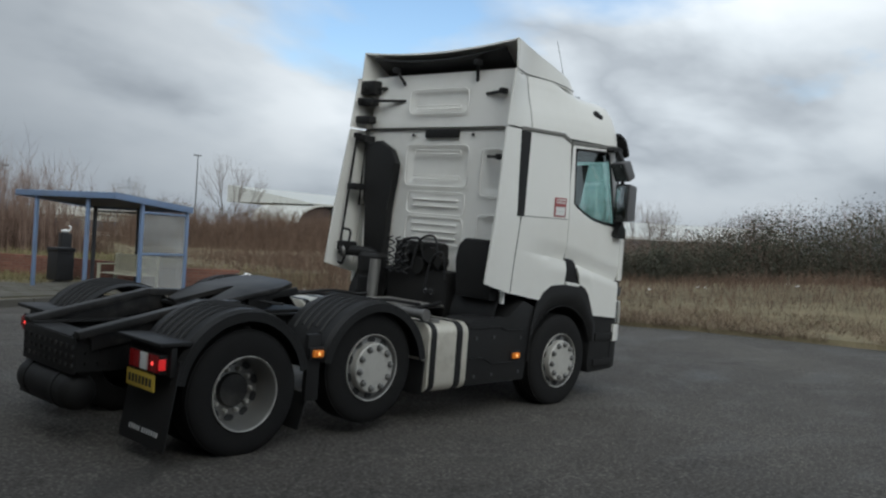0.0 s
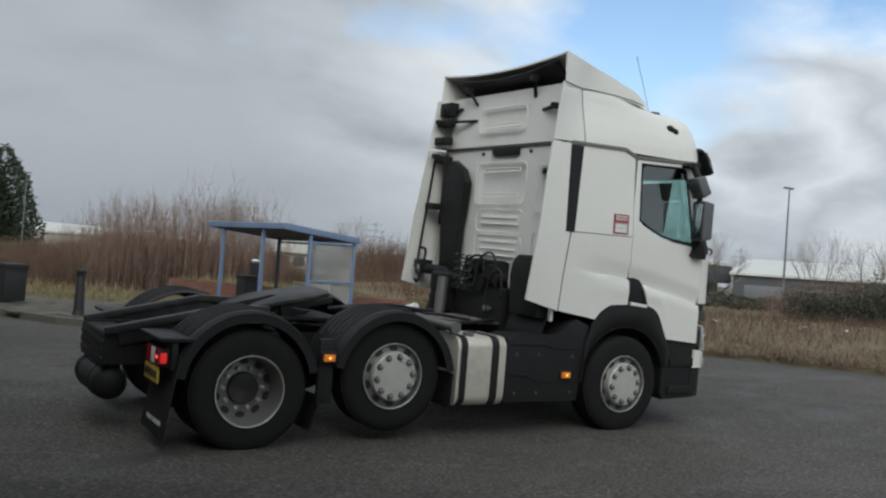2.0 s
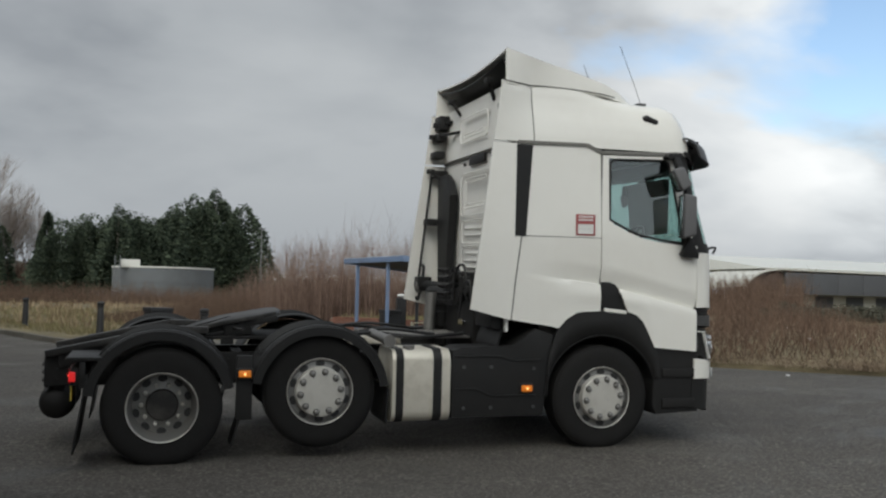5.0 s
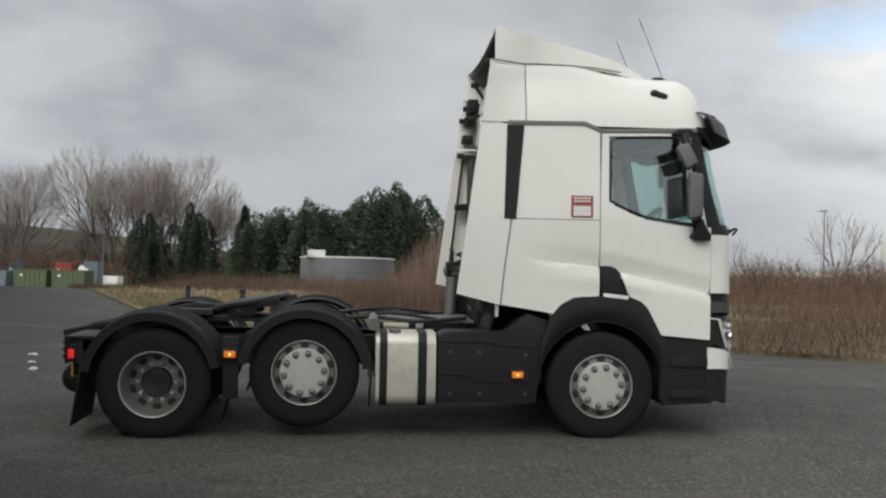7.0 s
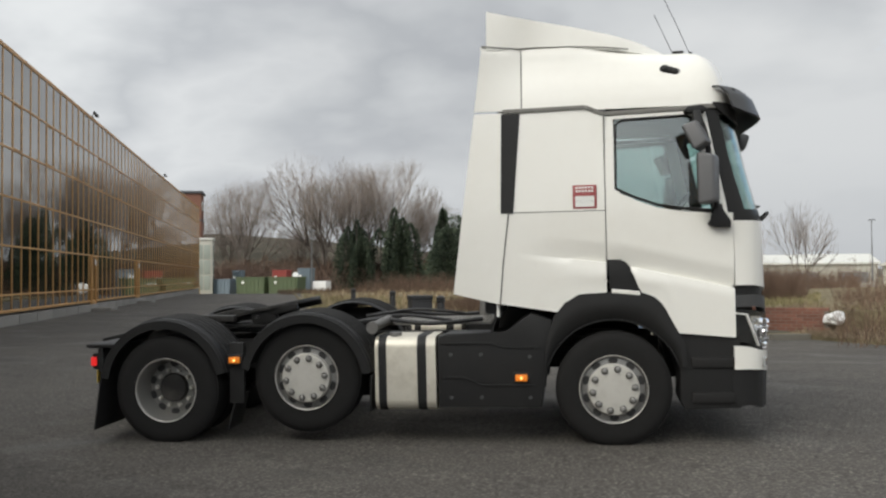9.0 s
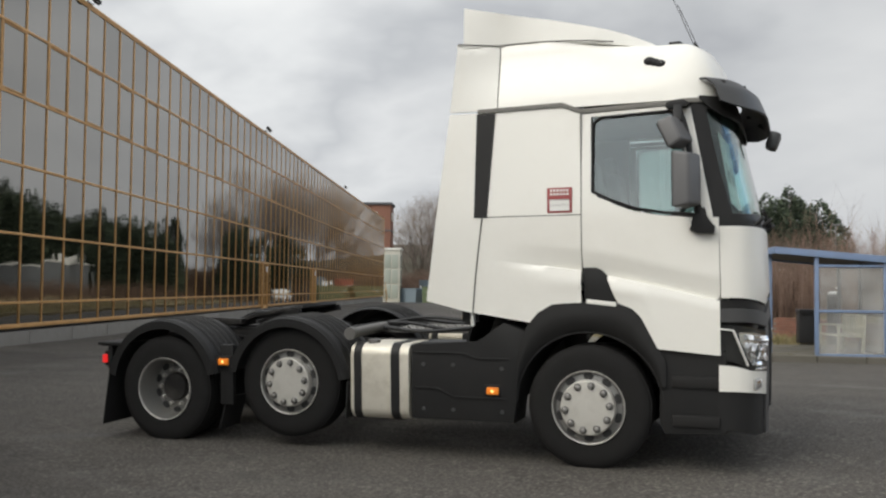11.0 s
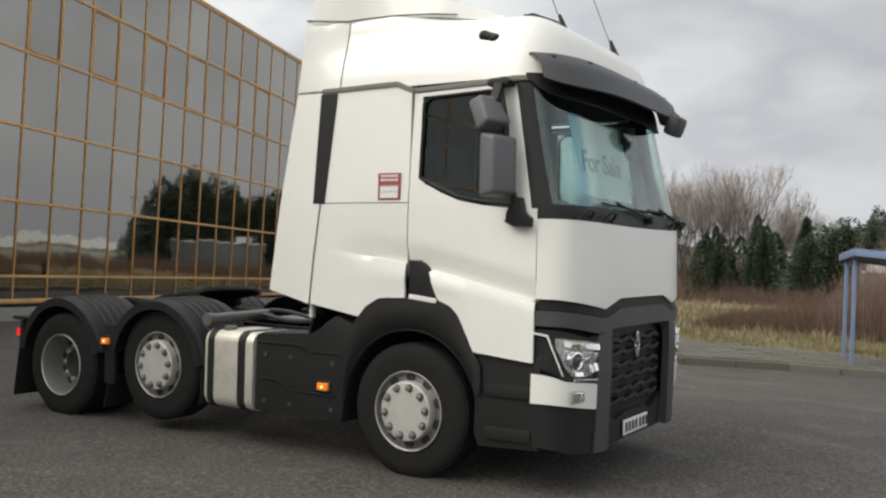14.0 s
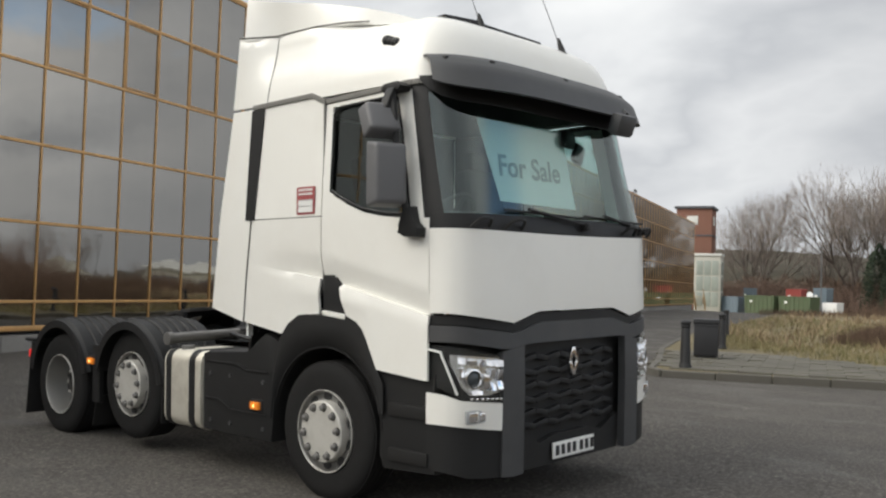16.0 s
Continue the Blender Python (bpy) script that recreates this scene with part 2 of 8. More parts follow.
WHITE = mat("white_cab_paint", (0.81, 0.80, 0.75), 0.38, vary=0.03, scale=1.3, coat=0.38, dirt=(0.50, 0.46, 0.38), dirt_amt=0.16, dirt_scale=1.1, bump=0.0)
WHITE_IN = mat("unpolished_white_panel", (0.86, 0.85, 0.81), 0.5, vary=0.05, scale=2.0, dirt=(0.50, 0.48, 0.43), dirt_amt=0.2, dirt_scale=2.2)
BLACK = mat("black_plastic", (0.018, 0.018, 0.0182), 0.5, vary=0.15, bump=0.0006, bump_scale=400, dirt=(0.024, 0.023, 0.021), dirt_amt=0.4, dirt_scale=3, spec=0.25)
GREYPL = mat("grey_plastic", (0.050, 0.051, 0.053), 0.5, vary=0.1, bump=0.0005, bump_scale=500, dirt=(0.11, 0.105, 0.10), dirt_amt=0.3)
MIRPL = mat("mid_grey_plastic", (0.115, 0.115, 0.118), 0.5, vary=0.1, bump=0.0005, bump_scale=500)
SEAM = mat("dark_joint", (0.17, 0.165, 0.15), 0.6, vary=0.1)
CHASSIS = mat("sooty_chassis_paint", (0.016, 0.0157, 0.0155), 0.6, vary=0.2, bump=0.001, bump_scale=120, dirt=(0.020, 0.018, 0.016), dirt_amt=0.5, dirt_scale=4, spec=0.25)
RUBBER = mat("tyre_rubber", (0.016, 0.0157, 0.0155), 0.85, vary=0.2, bump=0.001, bump_scale=150, dirt=(0.016, 0.015, 0.014), dirt_amt=0.5, dirt_scale=5, spec=0.18)
ALU = mat("brushed_aluminium", (0.70, 0.665, 0.575), 0.52, 0.55, vary=0.12, scale=3.0, dirt=(0.31, 0.27, 0.20), dirt_amt=0.65, dirt_scale=3)
ALU2 = mat("satin_wheel_cover", (0.56, 0.545, 0.50), 0.5, 0.3, vary=0.08, scale=5, dirt=(0.28, 0.26, 0.23), dirt_amt=0.35, dirt_scale=6)
RIM = mat("silver_rim", (0.25, 0.247, 0.238), 0.42, 0.6, vary=0.1, dirt=(0.13, 0.12, 0.11), dirt_amt=0.55, dirt_scale=7)
RIMD = mat("brake_dusted_rim", (0.23, 0.226, 0.215), 0.42, 0.5, vary=0.1, dirt=(0.24, 0.225, 0.20), dirt_amt=0.5, dirt_scale=7)
FACET = mat("faceted_reflector", (0.93, 0.93, 0.94), 0.2, 0.9, vary=0.02)
DARKLENS = mat("dark_projector_glass", (0.05, 0.06, 0.065), 0.05, vary=0)
CHROME = mat("chrome", (0.86, 0.86, 0.87), 0.08, 1.0, vary=0.02)
CASTGREY = mat("cast_metal", (0.24, 0.235, 0.225), 0.5, 0.6, vary=0.15, dirt=(0.10, 0.09, 0.08), dirt_amt=0.5)
GREASE = mat("greased_steel", (0.018, 0.0175, 0.017), 0.5, 0.2, vary=0.2, bump=0.001, bump_scale=60, dirt=(0.11, 0.10, 0.09), dirt_amt=0.55, dirt_scale=5)
HOSE = mat("black_hose", (0.02, 0.02, 0.021), 0.5, vary=0.1)
GLASS = thin_glass("cab_glass", (0.80, 0.92, 0.90), 0.07)
SIDEGLASS = thin_glass("side_glass", (0.72, 0.82, 0.80), 0.14)
CLEAR = thin_glass("clear_lens", (0.97, 0.98, 0.98), 0.03)
ORANGE = mat("amber_lens", (0.85, 0.24, 0.03), 0.25, vary=0.05, emit=(1.0, 0.30, 0.03), emit_s=0.08)
ORANGE_HOT = mat("lit_amber_bulb", (1.0, 0.6, 0.2), 0.3, vary=0, emit=(1.0, 0.45, 0.12), emit_s=1.1)
RED = mat("red_lens", (0.10, 0.006, 0.007), 0.25, vary=0.05, emit=(0.8, 0.02, 0.02), emit_s=0.03)
RED_DIM = mat("lit_red_side_lens", (0.25, 0.01, 0.012), 0.3, vary=0, emit=(1.0, 0.03, 0.03), emit_s=0.35)
RED_HOT = mat("lit_red_bulb", (0.8, 0.06, 0.05), 0.3, vary=0, emit=(1.0, 0.06, 0.05), emit_s=1.3)
YELLOW = mat("yellow_plate", (0.62, 0.44, 0.06), 0.45, vary=0.1, dirt=(0.2, 0.15, 0.05), dirt_amt=0.5)
PLATE = mat("white_plate", (0.78, 0.78, 0.75), 0.4, vary=0.05)
INK = mat("black_print", (0.02, 0.02, 0.02), 0.5, vary=0.0)
WPRINT = mat("white_print", (0.7, 0.7, 0.7), 0.5, vary=0.0)
REDPRINT = mat("red_print", (0.34, 0.075, 0.075), 0.45, vary=0.05)
GREYPRINT = mat("grey_print", (0.32, 0.33, 0.33), 0.45, vary=0.05)
PAPER = mat("white_poster_board", (0.82, 0.83, 0.82), 0.6, vary=0.03)
DARKIN = mat("dark_cab_trim", (0.065, 0.066, 0.068), 0.7, vary=0.1)
SEATC = mat("grey_seat_cloth", (0.085, 0.087, 0.092), 0.9, vary=0.15, bump=0.001, bump_scale=300)
CHECK = mat("chequer_plate", (0.42, 0.41, 0.39), 0.45, 0.8, vary=0.15, dirt=(0.15, 0.14, 0.12), dirt_amt=0.5, dirt_scale=6)

ASPHALT = asphalt()
FIELD = blotch("rough_grass_soil", ((0.118, 0.098, 0.060), (0.192, 0.162, 0.100), (0.265, 0.222, 0.138)), (0.12, 1.6), 0.06)
STRAW = blotch("dry_grass", ((0.16, 0.118, 0.075), (0.26, 0.195, 0.125), (0.36, 0.28, 0.18)), (0.3, 3.0), 0, 0.9, 0.5)
GREENG = blotch("winter_grass", ((0.135, 0.122, 0.058), (0.195, 0.182, 0.085), (0.30, 0.25, 0.142)), (0.35, 3.0), 0, 0.9, 0.5)
VERGE = blotch("brown_verge_grass", ((0.115, 0.085, 0.060), (0.178, 0.134, 0.096), (0.26, 0.20, 0.142)), (0.3, 3.0), 0, 0.9, 0.4)
TWIG = blotch("bare_twigs", ((0.13, 0.087, 0.070), (0.195, 0.132, 0.105), (0.26, 0.185, 0.15)), (0.2, 2.0), 0, 0.9, 0.5)
SCRUB = blotch("brown_scrub", ((0.075, 0.050, 0.038), (0.122, 0.081, 0.058), (0.18, 0.122, 0.087)), (0.2, 2.0), 0, 0.95, 0.5)
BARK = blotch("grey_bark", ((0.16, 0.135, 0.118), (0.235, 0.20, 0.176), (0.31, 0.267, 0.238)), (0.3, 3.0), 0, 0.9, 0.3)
LIMB = blotch("dark_limb_bark", ((0.085, 0.070, 0.060), (0.125, 0.104, 0.09), (0.17, 0.142, 0.122)), (0.3, 3.0), 0, 0.9, 0.3)
LEAF = blotch("dark_conifer", ((0.030, 0.042, 0.030), (0.054, 0.073, 0.049), (0.085, 0.108, 0.070)), (0.25, 2.0), 0, 0.85, 0.6)
BUSH = blotch("dark_evergreen_bush", ((0.052, 0.054, 0.042), (0.080, 0.080, 0.060), (0.115, 0.108, 0.082)), (0.3, 2.0), 0, 0.95, 0.15)
HILLM = blotch("wooded_hillside", ((0.045, 0.042, 0.032), (0.068, 0.060, 0.045), (0.095, 0.085, 0.06)), (0.01, 0.08), 0.3)
PAVE = mat("mossy_paving", (0.112, 0.102, 0.084), 0.85, vary=0.25, scale=3, rand=0.2, bump=0.004, bump_scale=30, dirt=(0.075, 0.078, 0.04), dirt_amt=0.8, dirt_scale=2.5)
KERB = mat("weathered_kerb", (0.11, 0.102, 0.086), 0.85, vary=0.2, rand=0.15, bump=0.004, bump_scale=40, dirt=(0.08, 0.075, 0.055), dirt_amt=0.7)
CONC = mat("stained_concrete", (0.204, 0.194, 0.177), 0.85, vary=0.2, scale=1.2, rand=0.12, bump=0.003, bump_scale=30, dirt=(0.13, 0.115, 0.09), dirt_amt=0.6, dirt_scale=1.5)
BRICK = mat("red_brick", (0.20, 0.085, 0.058), 0.85, vary=0.2, scale=4, rand=0.25, bump=0.002, bump_scale=60, dirt=(0.10, 0.06, 0.045), dirt_amt=0.5)
MORTAR = mat("mortar", (0.17, 0.15, 0.13), 0.95, vary=0.15)
TOWERB = mat("tower_brickwork", (0.19, 0.088, 0.060), 0.85, vary=0.2, scale=0.8, fine=8, dirt=(0.13, 0.07, 0.05), dirt_amt=0.5, dirt_scale=0.4)
DARKBRICK = mat("dark_brickwork", (0.085, 0.06, 0.052), 0.85, vary=0.2, scale=0.8, fine=8)
BLUE = mat("blue_painted_steel", (0.17, 0.24, 0.38), 0.45, vary=0.1, scale=3, dirt=(0.16, 0.16, 0.17), dirt_amt=0.4)
BLUEROOF = mat("blue_sheet_roof", (0.20, 0.27, 0.38), 0.45, vary=0.12, dirt=(0.16, 0.17, 0.18), dirt_amt=0.5)
PERSPEX = scuffed()
TEAK = mat("weathered_bench_wood", (0.56, 0.54, 0.43), 0.8, vary=0.2, scale=5, dirt=(0.32, 0.32, 0.22), dirt_amt=0.4)
IRON = mat("black_cast_iron", (0.018, 0.018, 0.019), 0.5, vary=0.15)
BINBLK = mat("black_bin_plastic", (0.022, 0.022, 0.024), 0.5, vary=0.15)
WHITEPL = mat("white_plastic", (0.75, 0.75, 0.74), 0.5, vary=0.06)
GALV = mat("galvanised_steel", (0.17, 0.18, 0.19), 0.5, 0.35, vary=0.12, scale=0.6, fine=4, dirt=(0.22, 0.22, 0.22), dirt_amt=0.5, dirt_scale=0.5)
TANKM = mat("dull_tank_steel", (0.125, 0.135, 0.142), 0.7, 0.0, vary=0.12, scale=0.6, fine=4, dirt=(0.09, 0.09, 0.09), dirt_amt=0.5, dirt_scale=0.5)
GALVD = mat("dull_galvanised", (0.17, 0.175, 0.18), 0.6, 0.4, vary=0.12)
SKIPG = mat("green_skip_paint", (0.068, 0.098, 0.045), 0.6, vary=0.2, scale=1.5, dirt=(0.10, 0.075, 0.045), dirt_amt=0.4)
SKIPR = mat("red_skip_paint", (0.27, 0.045, 0.036), 0.55, vary=0.15)
PORCHG = mat("dusty_porch_glazing", (0.30, 0.33, 0.29), 0.2, vary=0.2, scale=0.5)
SKIPB = mat("blue_grey_container_paint", (0.13, 0.17, 0.20), 0.6, vary=0.15)
GOLD = mat("gold_anodised_frame", (0.60, 0.345, 0.135), 0.42, 0.35, vary=0.12, scale=1.5, dirt=(0.22, 0.13, 0.06), dirt_amt=0.4)
CREAM = mat("cream_render", (0.45, 0.44, 0.385), 0.8, vary=0.08, scale=0.5, fine=4)
PALEROOF = mat("pale_sheet_roof", (0.62, 0.62, 0.58), 0.6, vary=0.08, scale=0.2, fine=2)
DULLROOF = mat("weathered_tan_roof", (0.36, 0.35, 0.30), 0.8, vary=0.12, scale=0.3, fine=3)
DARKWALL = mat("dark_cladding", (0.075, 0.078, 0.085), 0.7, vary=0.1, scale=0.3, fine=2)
TIMBER = mat("bleached_timber", (0.38, 0.26, 0.14), 0.8, vary=0.2)


def mirror_glass():
    """Bronze solar-control glass: a dark tinted mirror with slight ripples."""
    m = bpy.data.materials.new("bronze_mirror_glass")
    m.use_nodes = True
    k = Nodes(m.node_tree)
    out, b = k.n("ShaderNodeOutputMaterial"), k.n("ShaderNodeBsdfPrincipled")
    k.t.links.new(b.outputs[0], out.inputs[0])
    co = k.n("ShaderNodeTexCoord").outputs["Object"]
    r = k.n("ShaderNodeObjectInfo").outputs["Random"]
    f = k.math("ADD", 0.88, k.math("MULTIPLY", r, 0.24))
    k.set(b.inputs["Base Color"], k.mix(1.0, (0.285, 0.28, 0.268), k.mix(1.0, (1, 1, 1), f, "MULTIPLY"), "MULTIPLY"))
    b.inputs["Metallic"].default_value = 1.0
    b.inputs["Roughness"].default_value = 0.025
    bn = k.n("ShaderNodeBump")
    bn.inputs["Strength"].default_value, bn.inputs["Distance"].default_value = 0.25, 0.01
    k.set(bn.inputs["Height"], k.noise(k.vec("ADD", co, k.vec("MULTIPLY", (1, 1, 1), r)), 1.4, 2, 0.4))
    k.t.links.new(bn.outputs[0], b.inputs["Normal"])
    return m


MIRGLASS = mirror_glass()

# ---- building blocks ----
def mesh_of(bm, name, material, smooth=35):
    bmesh.ops.recalc_face_normals(bm, faces=bm.faces)
    me = bpy.data.meshes.new(name)
    bm.to_mesh(me)
    bm.free()
    return finish(me, material, smooth)


def finish(me, material, smooth=35):
    if material:
        me.materials.append(material)
    if smooth and len(me.polygons):
        me.polygons.foreach_set("use_smooth", [True] * len(me.polygons))
        me.set_sharp_from_angle(angle=radians(smooth))
    me.update()
    return me


def part(name, bm, material, parent, label="", smooth=35, m=None):
    """Link a bmesh as one mesh object under a thing or a part."""
    ob = new(name, mesh_of(bm, name, material, smooth))
    ob.parent = parent
    if m is not None:
        ob.matrix_basis = m
    if label:
        ob["label"] = label
    return ob


def again(ob, parent, m):
    """The same part once more, on the same mesh."""
    o = new(ob.name.split(".")[0], ob.data)
    o.parent, o.matrix_basis = parent, m
    return o


def thing(name, label, category, m=None, group="", kind=""):
    ob = new(name)
    if m is not None:
        ob.matrix_world = m
    return tagged(ob, label, category, group, kind)


def solo(name, bm, material, label, category, m=None, group="", kind="", smooth=35):
    ob = new(name, mesh_of(bm, name, material, smooth))
    if m is not None:
        ob.matrix_world = m
    return tagged(ob, label, category, group, kind)


def bmnew():
    return bmesh.new()


def box(bm, c, s, bevel=0.0, m=None, seg=2):
    """A box of size s about c, with rounded edges; m turns it about its centre."""
    r = bmesh.ops.create_cube(bm, size=1.0)
    vs = r["verts"]
    t = Matrix.Translation(c) @ (m or Matrix()) @ Matrix.Diagonal((*s, 1))
    bmesh.ops.transform(bm, matrix=t, verts=vs)
    if bevel:
        es = list({e for v in vs for e in v.link_edges})
        bmesh.ops.bevel(bm, geom=es, offset=bevel, segments=seg, affect="EDGES", profile=0.6)
    return bm


def bar(bm, a, b, w, h, bevel=0.0, up=(0, 0, 1)):
    """A rectangular bar from a to b."""
    a, b = Vector(a), Vector(b)
    z = (b - a).normalized()
    x = Vector(up).cross(z)
    x = x.normalized() if x.length > 1e-4 else Vector((1, 0, 0))
    y = z.cross(x)
    rot = Matrix((x, y, z)).transposed().to_4x4()
    return box(bm, (a + b) / 2, (w, h, (b - a).length), bevel, rot)


def cyl(bm, a, b, r0, r1=None, seg=20, cap=True):
    a, b = Vector(a), Vector(b)
    d = b - a
    rot = d.to_track_quat("Z", "Y").to_matrix().to_4x4()
    bmesh.ops.create_cone(bm, cap_ends=cap, segments=seg, radius1=r0, radius2=r0 if r1 is None else r1, depth=d.length,
                          matrix=Matrix.Translation((a + b) / 2) @ rot)
    return bm


def tube(bm, pts, r, seg=8, closed=False):
    """A round pipe through points."""
    pts = [Vector(p) for p in pts]
    rings = []
    n = len(pts)
    side = None
    for i, p in enumerate(pts):
        d = (pts[min(i + 1, n - 1)] - pts[max(i - 1, 0)]).normalized()
        if side is None:
            side = d.orthogonal().normalized()
        side = (side - d * side.dot(d)).normalized()
        o = d.cross(side)
        rings.append([bm.verts.new(p + (side * math.cos(a) + o * math.sin(a)) * r) for a in [2 * math.pi * j / seg for j in range(seg)]])
    for a, b in zip(rings, rings[1:]):
        for j in range(seg):
            bm.faces.new((a[j], a[(j + 1) % seg], b[(j + 1) % seg], b[j]))
    bm.faces.new(rings[0]), bm.faces.new(rings[-1])
    return bm


def curve_pts(ctrl, n=8):
    """Catmull-Rom points through ctrl."""
    c = [Vector(p) for p in ctrl]
    c = [c[0] * 2 - c[1]] + c + [c[-1] * 2 - c[-2]]
    out = []
    for i in range(1, len(c) - 2):
        for j in range(n):
            t = j / n
            a, b, d, e = c[i - 1], c[i], c[i + 1], c[i + 2]
            out.append(0.5 * (2 * b + (d - a) * t + (2 * a - 5 * b + 4 * d - e) * t * t + (3 * b - a - 3 * d + e) * t ** 3))
    return out + [c[-2]]


def lathe(bm, prof, axis="Y", seg=40, close=True):
    """Turn a profile of (radius, along) round an axis."""
    rings = []
    for r, h in prof:
        ring = []
        for j in range(seg):
            a = 2 * math.pi * j / seg
            c, s = r * math.cos(a), r * math.sin(a)
            ring.append(bm.verts.new((c, h, s) if axis == "Y" else ((c, s, h) if axis == "Z" else (h, c, s))))
        rings.append(ring)
    for a, b in zip(rings, rings[1:]):
        for j in range(seg):
            bm.faces.new((a[j], a[(j + 1) % seg], b[(j + 1) % seg], b[j]))
    if close:
        bm.faces.new(rings[0]), bm.faces.new(rings[-1])
    return bm


def lerp(tab, x):
    """Straight lines between the (x, y) pairs of tab."""
    if x <= tab[0][0]:
        return tab[0][1]
    for (a, p), (b, q) in zip(tab, tab[1:]):
        if x <= b:
            return p + (q - p) * (x - a) / (b - a) if b > a else q
    return tab[-1][1]


def skin(bm, fn, u0, u1, nu, lo, hi, nv, thick=0.012, us=None):
    """A curved panel fn(u, v) with thickness; lo and hi bound v, as numbers or as functions of u."""
    us = us or [u0 + (u1 - u0) * i / nu for i in range(nu + 1)]
    grid = []
    for u in us:
        a = lo(u) if callable(lo) else lo
        b = hi(u) if callable(hi) else hi
        grid.append([Vector(fn(u, a + (b - a) * j / nv)) for j in range(nv + 1)])
    nu = len(us) - 1
    nor = []
    for i in range(nu + 1):
        row = []
        for j in range(nv + 1):
            du = grid[min(i + 1, nu)][j] - grid[max(i - 1, 0)][j]
            dv = grid[i][min(j + 1, nv)] - grid[i][max(j - 1, 0)]
            n = du.cross(dv)
            row.append(n.normalized() if n.length > 1e-9 else Vector((0, 0, 1)))
        nor.append(row)
    o = [[bm.verts.new(p) for p in r] for r in grid]
    k = [[bm.verts.new(p - n * thick) for p, n in zip(r, s)] for r, s in zip(grid, nor)]
    for i in range(nu):
        for j in range(nv):
            bm.faces.new((o[i][j], o[i + 1][j], o[i + 1][j + 1], o[i][j + 1]))
            bm.faces.new((k[i][j], k[i][j + 1], k[i + 1][j + 1], k[i + 1][j]))
    for i in range(nu):
        bm.faces.new((o[i][0], k[i][0], k[i + 1][0], o[i + 1][0]))
        bm.faces.new((o[i][nv], o[i + 1][nv], k[i + 1][nv], k[i][nv]))
    for j in range(nv):
        bm.faces.new((o[0][j], o[0][j + 1], k[0][j + 1], k[0][j]))
        bm.faces.new((o[nu][j], k[nu][j], k[nu][j + 1], o[nu][j + 1]))
    return bm


def prism(bm, poly, a, b, plane="XZ", bevel=0.0):
    """A flat outline swept along the third axis from a to b."""
    def at(p, h):
        return {"XZ": (p[0], h, p[1]), "XY": (p[0], p[1], h), "YZ": (h, p[0], p[1])}[plane]
    v0, v1 = [bm.verts.new(at(p, a)) for p in poly], [bm.verts.new(at(p, b)) for p in poly]
    n = len(poly)
    fs = [bm.faces.new(v0), bm.faces.new(v1[::-1])]
    for i in range(n):
        fs.append(bm.faces.new((v0[i], v1[i], v1[(i + 1) % n], v0[(i + 1) % n])))
    if bevel:
        es = list({e for f in fs[:2] for e in f.edges})
        bmesh.ops.bevel(bm, geom=es, offset=bevel, segments=2, affect="EDGES", profile=0.6)
    return bm


class Sticks:
    """Gathers many thin three-sided sticks and small leaves into one mesh."""

    def __init__(self):
        self.v, self.f = [], []

    def stick(self, a, b, r0, r1):
        d = (b - a)
        s = d.orthogonal().normalized()
        o = d.normalized().cross(s)
        k = len(self.v)
        if r1 < 0.45 * r0:
            self.v += [tuple(a + (s * math.cos(ang) + o * math.sin(ang)) * r0) for ang in (0.0, 2.094, 4.189)] + [tuple(b)]
            self.f += [(k, k + 1, k + 3), (k + 1, k + 2, k + 3), (k + 2, k, k + 3)]
            return
        for p, r in ((a, r0), (b, r1)):
            for ang in (0.0, 2.094, 4.189):
                self.v.append(tuple(p + (s * math.cos(ang) + o * math.sin(ang)) * r))
        self.f += [(k, k + 1, k + 4, k + 3), (k + 1, k + 2, k + 5, k + 4), (k + 2, k, k + 3, k + 5)]

    def blade(self, p, d, w, side):
        k = len(self.v)
        self.v += [tuple(p - side * w), tuple(p + side * w), tuple(p + d * 0.6 + side * w * 0.6), tuple(p + d)]
        self.f += [(k, k + 1, k + 2), (k, k + 2, k + 3)]

    def leaf(self, p, a, b):
        k = len(self.v)
        self.v += [tuple(p - a), tuple(p + b), tuple(p + a), tuple(p - b)]
        self.f += [(k, k + 1, k + 2, k + 3)]

    def mesh(self, name, material):
        me = bpy.data.meshes.new(name)
        me.from_pydata(self.v, [], self.f)
        me.materials.append(material)
        me.update()
        return me


RNG = random.Random(7)

# ---- the yard ----
GROUND_Y = [(-60, -0.42), (-20, -0.40), (-12, -0.324), (2, 0.096), (4, 0.12), (10, 0.0), (72, 0.0), (112, -1.2), (400, -1.2)]


def ground_z(x, y):
    return lerp(GROUND_Y, y) + 0.01 * max(-8.0, min(8.0, x)) * lerp([(2, 1), (9, 0)], y)


def build_ground():
    bm = bmnew()
    xs = [-1600, -700, -300, -140, -80, -50, -35, -26] + [-20 + i for i in range(41)] + [24, 30, 40, 60, 100, 160, 300, 700, 1600]
    ys = [-1600, -500, -200, -100, -60, -40, -30, -24] + [-20 + i for i in range(41)] + [24, 30, 40, 50, 60, 72, 80, 90, 100, 112, 130, 160, 220, 400, 800, 1600]
    g = [[bm.verts.new((x, y, ground_z(x, y))) for y in ys] for x in xs]
    for i in range(len(xs) - 1):
        for j in range(len(ys) - 1):
            bm.faces.new((g[i][j], g[i + 1][j], g[i + 1][j + 1], g[i][j + 1]))
    return solo("ground", bm, ASPHALT, "worn grey asphalt yard with damp stains, a darker area and fine cracks", "ground", kind="structure", smooth=60)


build_ground()

